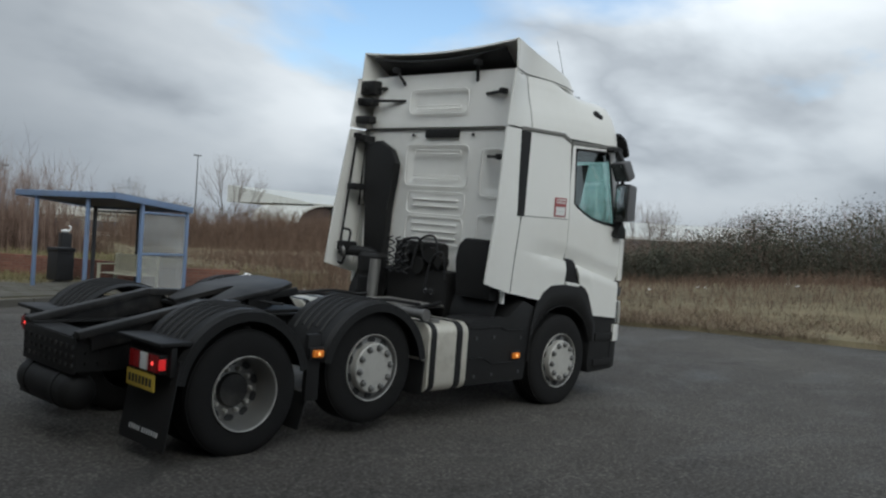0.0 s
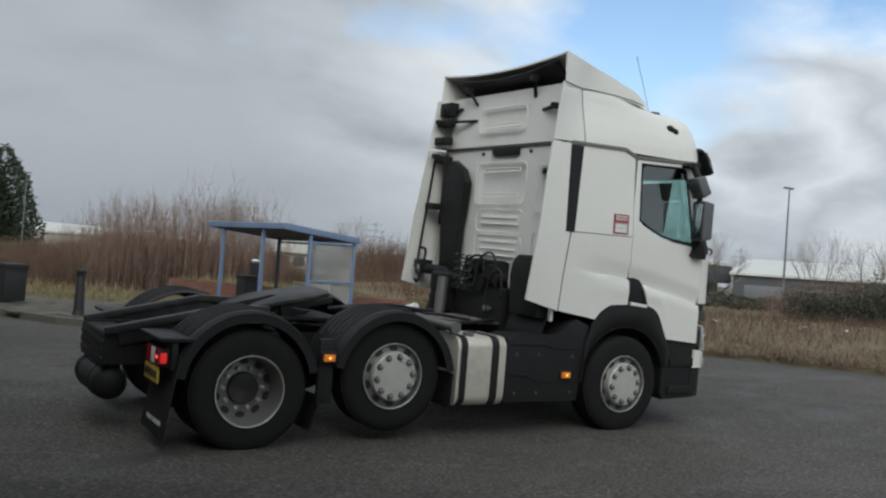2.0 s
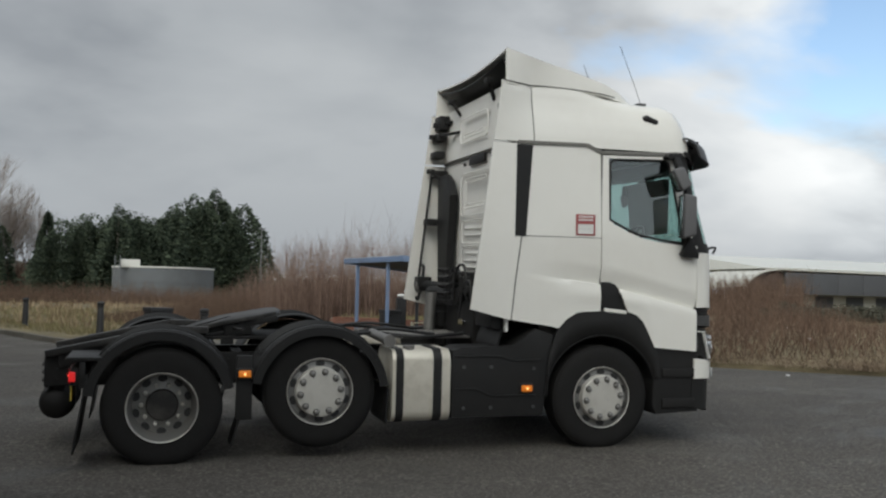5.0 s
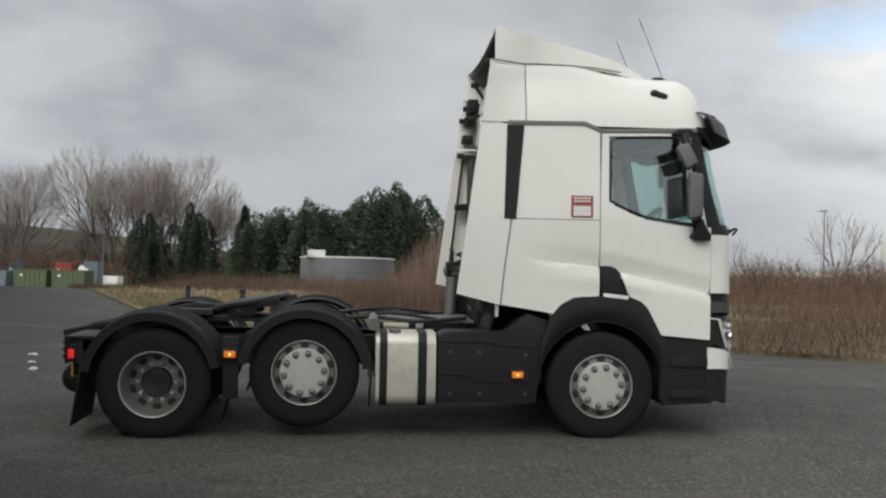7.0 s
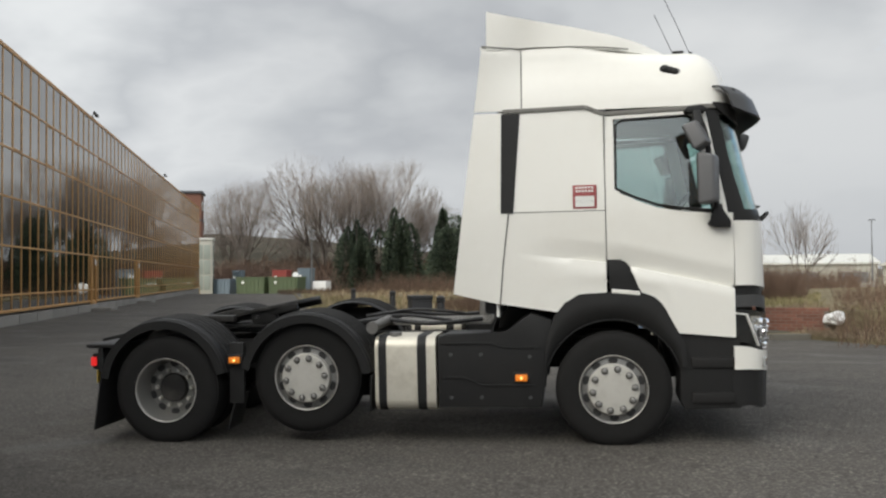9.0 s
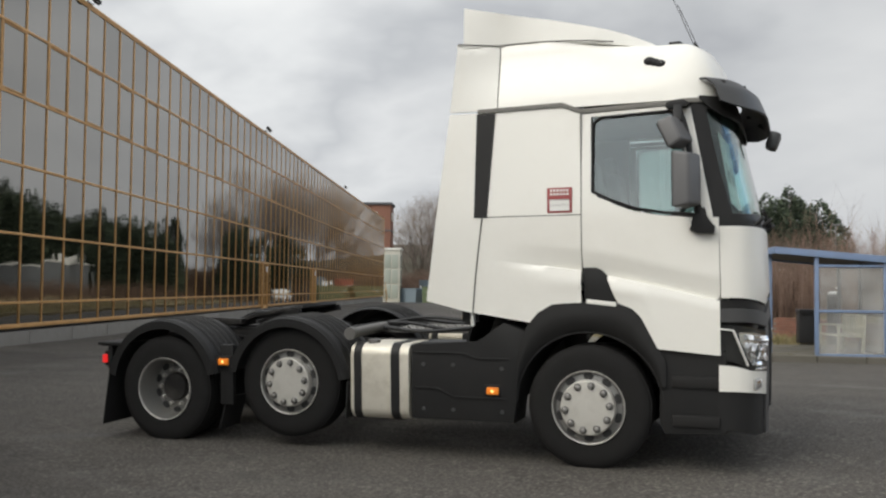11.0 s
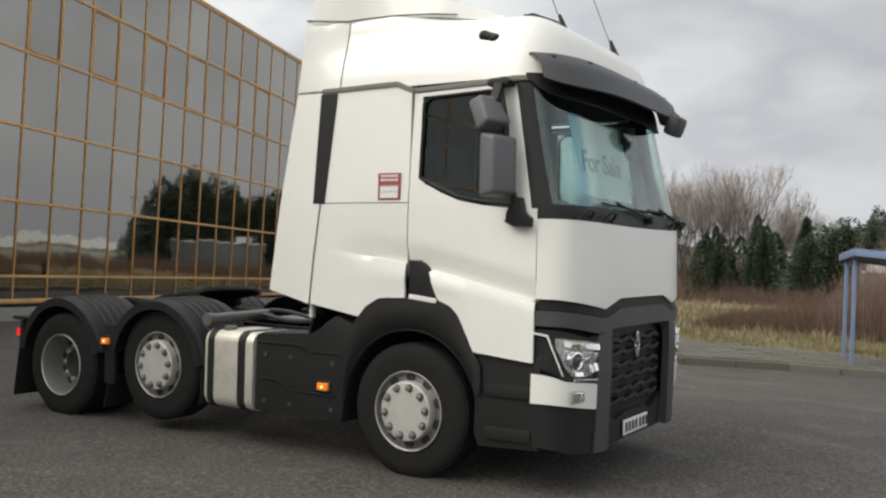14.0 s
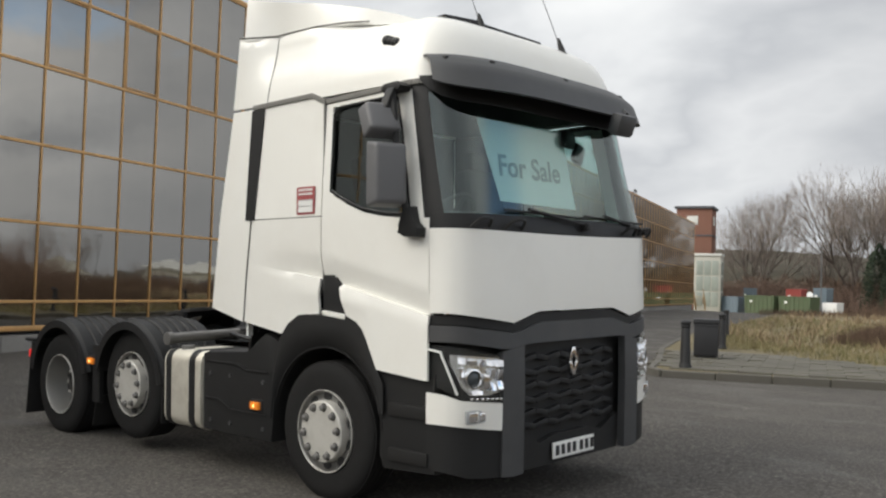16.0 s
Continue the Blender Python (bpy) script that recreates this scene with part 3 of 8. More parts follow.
# edge of the tarmac, from the far right round the paved island to the far grass
EDGE = [(60, -60), (14, -8), (11, -1.2), (8.6, 3.0), (7.5, 5.9), (6.0, 10.0), (4.8, 12.1), (0.2, 11.35), (-3.3, 9.75), (-3.75, 10.15), (-4.7, 12.2),
        (-6.7, 16), (-10.5, 25), (-19, 51), (-29.6, 82.5), (-38, 97), (-75, 116), (-190, 140), (-900, 420)]
HUB = Vector((0, -8))


def edge_r(az):
    """How far the tarmac reaches from HUB along an azimuth (0: +y, positive to +x)."""
    d = Vector((math.sin(az), math.cos(az)))
    best = None
    for a, b in zip(EDGE, EDGE[1:]):
        a, b = Vector(a) - HUB, Vector(b) - HUB
        e = b - a
        den = d.x * e.y - d.y * e.x
        if abs(den) < 1e-9:
            continue
        r = (a.x * e.y - a.y * e.x) / den
        s = (a.x * d.y - a.y * d.x) / den
        if r > 0 and -1e-6 <= s <= 1 + 1e-6 and (best is None or r < best):
            best = r
    return best or 300.0


def polar(az_deg, r):
    a = radians(az_deg)
    return HUB.x + r * math.sin(a), HUB.y + r * math.cos(a)


def field_z(x, y):
    """Height of the rough ground beyond the tarmac."""
    dx, dy = x - HUB.x, y - HUB.y
    az, r = math.atan2(dx, dy), math.hypot(dx, dy)
    past = r - edge_r(az)
    a = math.degrees(az)
    bank = lerp([(-30, 0.0), (8, 0.0), (16, 0.15), (32, 0.42), (50, 0.50), (60, 0.75), (110, 0.9)], a)
    swell = 0.10 * noise.noise(Vector((x * 0.35, y * 0.35, 0))) * min(1.0, max(0.0, past - 0.5) / 3.0) * lerp([(-12, 1), (-9, 0.1), (10, 0.1), (14, 1)], a)
    return ground_z(x, y) + 0.11 + bank * min(1.0, max(0.0, past) / 9.0) ** 1.2 + swell


def build_field():
    bm = bmnew()
    azs = []
    a = -72.0
    while a <= 138:
        azs.append(a)
        a += 0.5 if -24 < a < 50 else 2.0
    out = [0.0, 0.02, 0.5, 1.0, 1.6, 2.4, 3.4, 4.6, 6, 8, 10, 13, 17, 22, 30, 42, 60, 90, 150, 300, 700, 1500]
    g = []
    for a in azs:
        r0 = edge_r(radians(a))
        row = []
        for k, o in enumerate(out):
            x, y = polar(a, r0 + 0.1 + o)
            row.append(bm.verts.new((x, y, ground_z(x, y) - 0.03 if k == 0 else field_z(x, y))))
        g.append(row)
    for p, q in zip(g, g[1:]):
        for j in range(len(out) - 1):
            bm.faces.new((p[j], q[j], q[j + 1], p[j + 1]))
    return solo("field", bm, FIELD, "rough winter grass and bare soil beyond the kerb", "grass verge", kind="structure", smooth=60)


build_field()


# ---- the bronze glass office block ----
WALL_D = Vector((-0.313, 0.949, 0)).normalized()          # along its glazed front
WALL_N = Vector((WALL_D.y, -WALL_D.x, 0))                  # out of it, over the yard
WALL_OFF = -11.9
BAY, COLS, S0 = 1.10, 97, -14.245
ROWS_Z = [0.46, 0.99, 2.57, 4.15, 5.73, 7.31, 8.89]


def wall_pt(s, z, out=0.0):
    return WALL_D * s + WALL_N * (WALL_OFF + out) + Vector((0, 0, z))


WALL_M = Matrix((WALL_D, -WALL_N, Vector((0, 0, 1)))).transposed().to_4x4()   # x along the front, -y out of it


def build_office():
    root = thing("office_building", "long office block faced in bronze mirror glass with gold frames", "building", kind="structure")
    length = BAY * COLS
    mid = S0 + length / 2
    bm = bmnew()
    box(bm, wall_pt(mid, 4.44, -6.2), (length, 12.0, 8.88), 0, WALL_M)
    part("wall", bm, DARKWALL, root, "dark inner wall behind the glazing")
    bm = bmnew()
    box(bm, wall_pt(mid, 8.955, -6.0), (length + 0.1, 12.12, 0.07), 0.01, WALL_M)
    part("roof_edge", bm, GOLD, root, "gold metal coping")
    n = int(length / 2.23)
    first = None
    for i in range(n):
        s = S0 + (i + 0.5) * 2.23
        z = -0.1
        if first is None:
            bm = bmnew()
            box(bm, (0, 0, 0), (2.21, 0.24, 0.98), 0.015)
            first = part("plinth_block", bm, CONC, root, "pale concrete plinth", m=Matrix.Translation(wall_pt(s, z - 0.06, 0.02)) @ WALL_M)
        else:
            again(first, root, Matrix.Translation(wall_pt(s, z - 0.06, 0.02 + RNG.uniform(-0.01, 0.01))) @ WALL_M)
    # upright and level bars, proud of the glass
    bm = bmnew()
    box(bm, (0, 0, 0), (0.042, 0.06, ROWS_Z[-1] - ROWS_Z[0]), 0.006)
    zc = (ROWS_Z[-1] + ROWS_Z[0]) / 2
    first = None
    for i in range(COLS + 1):
        m = Matrix.Translation(wall_pt(S0 + i * BAY, zc, 0.014)) @ WALL_M
        if first is None:
            first = part("mullion", bm, GOLD, root, m=m)
        else:
            again(first, root, m)
    for z in ROWS_Z:
        bm = bmnew()
        box(bm, wall_pt(mid, z, 0.018), (length, 0.06, 0.06 if z > 0.6 else 0.10), 0.006, WALL_M)
        part("transom", bm, GOLD, root)
    # panes, each a little out of true
    def pane_mesh(w, h, bm):
        box(bm, (0, 0, 0), (w, 0.012, h), 0)
        return bm
    kinds, near, rest = {}, 0, bmnew()
    for i in range(COLS):
        for j in range(len(ROWS_Z) - 1):
            h = ROWS_Z[j + 1] - ROWS_Z[j] - 0.07
            zc = (ROWS_Z[j + 1] + ROWS_Z[j]) / 2
            s = S0 + (i + 0.5) * BAY
            tilt = Matrix.Rotation(RNG.gauss(0, 0.0016), 4, "X") @ Matrix.Rotation(RNG.gauss(0, 0.0016), 4, "Z")
            m = Matrix.Translation(wall_pt(s, zc, 0.012)) @ WALL_M @ tilt
            if 16 <= i < 64:
                key = round(h, 2)
                if key not in kinds:
                    kinds[key] = part("pane", pane_mesh(BAY - 0.045, h, bmnew()), MIRGLASS, root, m=m, smooth=0)
                else:
                    again(kinds[key], root, m)
            else:
                b2 = bmesh.ops.create_cube(rest, size=1.0)["verts"]
                bmesh.ops.transform(rest, matrix=m @ Matrix.Diagonal((BAY - 0.045, 0.012, h, 1)), verts=b2)
    ob = part("far_panes", rest, MIRGLASS, root, smooth=0)
    ob["kind"] = "stuff"
    # opening lights with a second frame, in the fourth and fifth rows
    for i, j in ((19, 4), (21, 4), (23, 4), (25, 4), (27, 4), (29, 4), (31, 4), (34, 4), (38, 4), (42, 4), (47, 4), (52, 4)):
        bm = bmnew()
        s, z0, z1 = S0 + i * BAY, ROWS_Z[j] + 0.035, ROWS_Z[j + 1] - 0.035
        for a, b in (((s + 0.05, z0), (s + 0.05, z1)), ((s + BAY - 0.05, z0), (s + BAY - 0.05, z1)), ((s + 0.03, z0 + 0.03), (s + BAY - 0.03, z0 + 0.03)), ((s + 0.03, z1 - 0.03), (s + BAY - 0.03, z1 - 0.03))):
            bar(bm, wall_pt(a[0], a[1], 0.03), wall_pt(b[0], b[1], 0.03), 0.028, 0.03, 0.004, up=tuple(WALL_N))
        part("opening_light", bm, GOLD, root)
    # glazed doors in the front
    for s in (36.2, 49.5):
        bm = bmnew()
        for a in (s - 0.5, s + 0.5):
            bar(bm, wall_pt(a, 0.1, 0.07), wall_pt(a, 2.6, 0.07), 0.09, 0.09, 0.005, up=tuple(WALL_N))
        bar(bm, wall_pt(s - 0.5, 2.55, 0.07), wall_pt(s + 0.5, 2.55, 0.07), 0.09, 0.09, 0.005, up=tuple(WALL_N))
        box(bm, wall_pt(s, 0.25, 0.06), (1.0, 0.06, 0.35), 0.004, WALL_M)
        d = part("door", bm, GOLD, root, "gold framed glass door")
        bm = bmnew()
        box(bm, wall_pt(s + 0.12, 2.25, 0.13), (0.22, 0.03, 0.26), 0.004, WALL_M)
        part("notice", bm, PAPER, d, "white notice")
        bm = bmnew()
        box(bm, wall_pt(s, 0.02, 0.5), (1.8, 1.0, 0.26), 0.02, WALL_M)
        part("step", bm, CONC, root, "low concrete door step")
    return root


build_office()


def floodlight(s):
    m = Matrix.Translation(wall_pt(s, 8.99, 0.0)) @ WALL_M @ Matrix.Diagonal((0.7, 0.7, 0.7, 1))
    f = thing("floodlight", "black floodlight on the roof edge of the office", "floodlight", m, "floodlights on the roof")
    bm = bmnew()
    box(bm, (0, -0.26, 0.20), (0.46, 0.20, 0.36), 0.03, Matrix.Rotation(radians(-38), 4, "X"))
    part("housing", bm, BLACK, f)
    bm = bmnew()
    box(bm, (0, -0.345, 0.135), (0.40, 0.02, 0.30), 0.01, Matrix.Rotation(radians(-38), 4, "X"))
    part("lens", bm, GALV, f, "dull lamp glass")
    bm = bmnew()
    tube(bm, [(-0.26, -0.24, 0.2), (-0.26, -0.05, 0.05), (0.26, -0.05, 0.05), (0.26, -0.24, 0.2)], 0.02, 6)
    cyl(bm, (0, 0, 0), (0, -0.05, 0.06), 0.03)
    part("bracket", bm, BLACK, f)


for s in (15.5, 36.0, 62.0):
    floodlight(s)

# ---- the tractor unit ----
truck = thing("tractor_unit", "white three-axle articulated lorry tractor unit with sleeper cab, parked", "lorry", LEAN)


def nexp(z):
    """Squareness of the plan outline: boxier low on the nose."""
    return lerp([(1.95, 0.42), (2.4, 0.5), (3.1, 0.5), (3.42, 0.6)], z)


def half_width(z):
    return lerp([(0.3, 1.235), (2.05, 1.235), (2.93, 1.190), (3.25, 1.105), (3.5, 1.02), (3.9, 0.95)], z)


def front_x(z):
    return lerp([(0.3, 1.355), (0.9, 1.37), (1.4, 1.36), (1.94, 1.345), (2.93, 1.130), (3.1, 1.07), (3.3, 0.915), (3.42, 0.70)], z)


def corner_x(z):
    return lerp([(1.94, 0.80), (2.93, 0.62), (3.42, 0.2)], z)


def shell(a, z, off=0.0):
    """Point of the cab's plan outline: a = -90 (right side) .. 0 (middle of the front) .. 90 (left side) degrees."""
    s, c = math.sin(radians(abs(a))), math.cos(radians(a))
    w, xa, xf = half_width(z) + off, corner_x(z), front_x(z) + off
    y = w * s ** nexp(z)
    return Vector((xa + (xf - xa) * max(c, 0.0) ** nexp(z), y if a > 0 else -y, z))


def angle_at(y, z=1.5):
    """The outline angle at which the shell reaches y."""
    return math.copysign(math.degrees(math.asin(min(1.0, (abs(y) / half_width(z)) ** (1 / nexp(z))))), y)


def front_skin(bm, y0, y1, lo, hi, off=0.0, thick=0.015, nu=28, nv=10, z=1.5):
    """A panel on the nose between two widths."""
    ys = [y0 + (y1 - y0) * i / nu for i in range(nu + 1)]
    us = [angle_at(y, z) for y in ys]
    us = sorted(set(us + [us[0] + (us[-1] - us[0]) * i / nu for i in range(1, nu)]))
    f0 = (lambda a: lo(shell(a, z).y)) if callable(lo) else lo
    f1 = (lambda a: hi(shell(a, z).y)) if callable(hi) else hi
    return skin(bm, lambda a, v: shell(a, v, off), 0, 0, 0, f0, f1, nv, thick, us=us)


def side_y(x, z, crease=True):
    """Depth of the cab's flank, with its pressed creases."""
    y = half_width(z)
    xa = corner_x(z)
    if x > xa:
        c = min(1.0, (x - xa) / (front_x(z) - xa))
        y = half_width(z) * max(1e-6, 1 - c ** (2 / nexp(z))) ** (nexp(z) / 2)
    if crease and z < 2.0:
        zc = crease_z(x)
        dep = 0.038 if x > -0.02 else lerp([(-0.9, 0.0), (-0.66, 0.004), (-0.3, 0.022), (0.0, 0.038)], x)
        if zc <= z < zc + 0.17:
            y -= dep * (1 - (z - zc) / 0.17)
        if z < zc:
            y += lerp([(-0.7, 0.0), (0.0, 0.012)], x) * min(1.0, (zc - z) / 0.06)
        # soft ridge over the wheel
        zr = lerp([(-0.95, 1.53), (0.0, 1.47), (0.45, 1.40), (0.62, 1.1)], x)
        y += lerp([(-0.8, 0.0), (-0.4, 0.010), (0.45, 0.010), (0.62, 0.0)], x) * math.exp(-((z - zr) / 0.05) ** 2)
    return y


def crease_z(x):
    return lerp([(0.1, 1.566), (1.03, 1.352)], x) if x > -0.02 else lerp([(-0.95, 1.705), (-0.6, 1.658), (0.0, 1.586)], x)


def creased(bm, sg, x0, x1, lo, hi, nu=24, thick=0.02, rear=None):
    """A flank panel whose rows follow the pressed crease; rear gives its back edge as x over z."""
    def at(x, k):
        zc = crease_z(x)
        a, b = lo(x), hi(x) if callable(hi) else hi
        tab = [a, a + 0.25 * (zc - 0.10 - a), a + 0.5 * (zc - 0.10 - a), a + 0.75 * (zc - 0.10 - a), zc - 0.10, zc - 0.06, zc - 0.03, zc - 0.002, zc + 0.002, zc + 0.05, zc + 0.10, zc + 0.14, zc + 0.17, zc + 0.21]
        tab += [zc + 0.21 + (b - zc - 0.21) * i / 6 for i in range(1, 7)]
        z = max(a, min(b, tab[int(k)])) if zc - 0.10 > a else max(a, min(b, tab[int(k)])) + 0.0004 * k
        if rear:
            xr = lerp(rear, z)
            x = xr + (x - x0) / (x1 - x0) * (x1 - xr)
        return Vector((x, sg * side_y(x, z), z))
    return skin(bm, at, x0, x1, nu, 0, 19, 19, thick * -sg)


def flank(bm, sg, x0, x1, lo, hi, nu=16, nv=24, off=0.0, thick=0.02):
    """A panel of the cab's flank; sg -1 is the right side."""
    return skin(bm, lambda x, z: Vector((x, sg * (side_y(x, z) + off), z)), x0, x1, nu, lo, hi, nv, thick * -sg)


# outlines of the flank, as height over x
LOW = [(-0.985, 1.245), (-0.46, 1.165), (-0.38, 1.255), (-0.28, 1.315), (-0.1, 1.33), (0.0, 1.335), (0.24, 1.335), (0.36, 1.29), (0.43, 1.225), (0.56, 0.975), (1.0, 0.935)]
WIN_LO = [(0.05, 2.215), (0.2, 2.15), (0.4, 2.075), (0.6, 2.04), (0.86, 2.015), (1.0, 2.015)]
REARSEAM = [(1.24, -0.962), (1.6, -0.928), (2.04, -0.872)]
TOPSEAM = [(-1.16, 2.93), (-0.19, 2.945), (-0.04, 2.88), (0.9, 2.905)]


def build_cab():
    for sg, side in ((-1, "right"), (1, "left")):
        # rear corner of the sleeper below and above the waist joint
        bm = bmnew()
        flank(bm, sg, -0.915, -0.041, 2.047, lambda x: lerp(TOPSEAM, x) - 0.012, 18, 14)
        part("sleeper_side_panel", bm, WHITE, truck)
        bm = bmnew()
        creased(bm, sg, -0.97, -0.041, lambda x: lerp(LOW, x), 2.039, 30, rear=REARSEAM)
        part("sleeper_lower_panel", bm, WHITE, truck)
        bm = bmnew()
        box(bm, (-0.455, sg * 1.198, 2.043), (0.82, 0.06, 0.012))
        part("panel_gap", bm, SEAM, truck)
        bm = bmnew()
        tube(bm, [Vector((x - 0.004, sg * (half_width(z) + 0.004), z)) for z, x in REARSEAM], 0.006, 6)
        part("panel_gap", bm, SEAM, truck)
        bm = bmnew()
        box(bm, (-0.036, sg * 1.188, 2.2), (0.012, 0.05, 1.4))
        part("panel_gap", bm, SEAM, truck)
        # door
        bm = bmnew()
        zlow = lambda x: lerp(LOW, x)
        flank(bm, sg, -0.031, 0.09, lambda x: max(zlow(x), 1.615), 2.22, 4, 10)
        creased(bm, sg, 0.09, 1.03, lambda x: max(zlow(x), lerp([(0.09, 1.60), (0.16, 1.55), (0.245, 1.335), (0.26, 0.9)], x)), lambda x: lerp(WIN_LO, x) - 0.02, 34)
        flank(bm, sg, -0.031, 0.045, 2.22, lambda x: lerp(TOPSEAM, x) - 0.02, 3, 8)
        flank(bm, sg, 0.045, 0.74, 2.835, lambda x: lerp(TOPSEAM, x) - 0.018, 10, 3)
        # pale front pillar of the door, leaning back
        def pillar(u, z):
            x = lerp([(1.99, 0.915), (2.9, 0.745)], z) + u
            return Vector((x, sg * side_y(x, z, False), z))
        skin(bm, pillar, -0.045, 0.075, 5, 1.97, 2.87, 12, 0.02 * -sg)
        door = part("door", bm, WHITE, truck, "white cab door with a pressed crease")
        # window rubber and glass
        out = [(0.055, 2.225)] + [(x, z + 0.005) for x, z in WIN_LO[1:5]] + [(0.862, 2.025), (0.825, 2.25), (0.758, 2.60), (0.705, 2.82), (0.66, 2.842), (0.12, 2.825), (0.062, 2.78)]
        bm = bmnew()
        pts = [Vector((x, sg * (side_y(x, z, False) - 0.004), z)) for x, z in out]
        tube(bm, pts + pts[:1], 0.012, 6)
        part("window_seal", bm, BLACK, door, "black window rubber")
        bm = bmnew()
        def pane(u, v):
            z = 2.02 + v * 0.82
            xl, xr = 0.055, lerp([(2.0, 0.872), (2.9, 0.70)], z)
            x = xl + (xr - xl) * u
            zb = lerp(WIN_LO, x)
            z = zb + (2.842 - zb) * v
            return Vector((x, sg * (side_y(x, z, False) - 0.02), z))
        skin(bm, pane, 0, 1, 10, 0.0, 1.0, 8, 0.004 * -sg)
        ob = part("window", bm, SIDEGLASS, door, "green-tinted side window")
        ob.visible_shadow = False
        # door grip in the black corner piece
        bm = bmnew()
        prism(bm, [(-0.02, 1.36), (-0.02, 1.615), (0.115, 1.60), (0.17, 1.545), (0.245, 1.335)], sg * 1.19, sg * 1.225, "XZ", 0.008)
        grip = part("grip_panel", bm, BLACK, door, "black plastic grip panel")
        bm = bmnew()
        bar(bm, (0.0, sg * 1.238, 1.345), (0.24, sg * 1.238, 1.32), 0.03, 0.035, 0.006)
        part("trim_strip", bm, WHITE, door)
        # black corner strip between sleeper and fairing
        bm = bmnew()
        def strip(u, v):
            z = 2.04 + v * 0.875
            x0, x1 = lerp([(2.04, -0.945), (2.92, -0.925)], z), lerp([(2.04, -0.835), (2.92, -0.762)], z)
            return Vector((x0 + (x1 - x0) * u, sg * (half_width(z) + 0.011), z))
        skin(bm, strip, 0, 1, 2, 0, 1, 6, 0.03 * -sg)
        part("corner_strip", bm, BLACK, truck, "black vertical vent strip")
        # side deflector behind the cab
        bm = bmnew()
        def fair(u, v):
            zb, zt = 1.34 - 0.10 * u, 2.925
            z = zb + (zt - zb) * v
            xr = lerp([(1.24, -1.39), (2.93, -1.165)], z)
            xf = lerp([(1.24, -0.972), (1.6, -0.938), (2.04, -0.882), (2.93, -0.87)], z)
            x = xr + (xf - xr) * u
            return Vector((x, sg * (half_width(z) + 0.004 + 0.012 * (1 - u)), z))
        skin(bm, fair, 0, 1, 8, 0, 1, 14, 0.022 * -sg)
        fairing = part("side_fairing", bm, WHITE, truck, "white side air deflector")
        for z0 in (1.55, 2.25, 2.82) if sg > 0 else ():
            bm = bmnew()
            xr = lerp([(1.24, -1.39), (2.93, -1.165)], z0)
            box(bm, (xr + 0.16, sg * 1.08, z0), (0.17, 0.17, 0.11 if z0 < 1.6 else 0.075), 0.015)
            part("bracket", bm, BLACK, fairing, "black plastic bracket")
        if sg < 0:
            continue
        bm = bmnew()
        tube(bm, [(-1.235, sg * 1.165, 1.45), (-1.085, sg * 1.155, 2.85)], 0.014, 6)
        tube(bm, curve_pts([(-1.25, sg * 1.15, 1.36), (-1.24, sg * 1.08, 1.36), (-1.2, sg * 1.02, 1.7), (-1.22, sg * 1.12, 1.75)], 5), 0.016, 6)
        part("stay", bm, BLACK, fairing)
    # front panel
    bm = bmnew()
    zlow = lambda y: lerp([(0, 1.375), (0.48, 1.375), (0.74, 1.305), (1.2, 1.375)], abs(y))
    front_skin(bm, -1.2305, 1.2305, zlow, lambda y: 1.905 + 0.02 * (abs(y) / 1.2) ** 2, 0.0, 0.02, 48, 12)
    part("front_panel", bm, WHITE, truck, "white front panel")
    for sg in (-1, 1):
        bm = bmnew()
        box(bm, (1.035, sg * 1.185, 1.64), (0.03, 0.03, 0.60))
        part("panel_gap", bm, SEAM, truck)
    # windscreen with its black border
    bm = bmnew()
    def screen(a, v):
        z = 1.915 + v * 1.03
        p = shell(a, z, -0.004)
        return p
    skin(bm, screen, -84.5, 84.5, 44, 0.0, 0.105, 3, 0.015)
    skin(bm, screen, -84.5, 84.5, 44, 0.90, 1.0, 3, 0.015)
    skin(bm, screen, -84.5, -69, 6, 0.10, 0.91, 12, 0.015)
    skin(bm, screen, 69, 84.5, 6, 0.10, 0.91, 12, 0.015)
    part("windscreen_border", bm, BLACK, truck, "black windscreen surround")
    bm = bmnew()
    skin(bm, lambda a, v: screen(a, v) + Vector((-0.006, 0, 0)), -70, 70, 36, 0.09, 0.92, 12, 0.005)
    ob = part("windscreen", bm, GLASS, truck, "green-tinted windscreen")
    ob.visible_shadow = False
    # wipers
    for y in (-0.35, 0.55):
        bm = bmnew()
        tube(bm, [shell(angle_at(y + 0.45, 2.0), 1.985, 0.03), shell(angle_at(y - 0.2, 2.1), 2.07, 0.03)], 0.012, 6)
        tube(bm, [shell(angle_at(y + 0.5, 2.0), 2.035, 0.022), shell(angle_at(y - 0.45, 2.0), 2.055, 0.022)], 0.009, 6)
        box(bm, shell(angle_at(y + 0.45, 2.0), 1.97, 0.02), (0.07, 0.06, 0.06), 0.012)
        part("wiper", bm, BLACK, truck)
    # grab rails on the shelf under the screen
    for y in (-1.02, -0.72, 0.72, 1.02):
        bm = bmnew()
        p = shell(angle_at(y, 2.0), 1.93, 0.0)
        tube(bm, curve_pts([p + Vector((0, -0.09, 0)), p + Vector((0.055, -0.05, 0.055)), p + Vector((0.055, 0.05, 0.055)), p + Vector((0, 0.09, 0))], 4), 0.012, 6)
        part("grab_rail", bm, BLACK, truck)


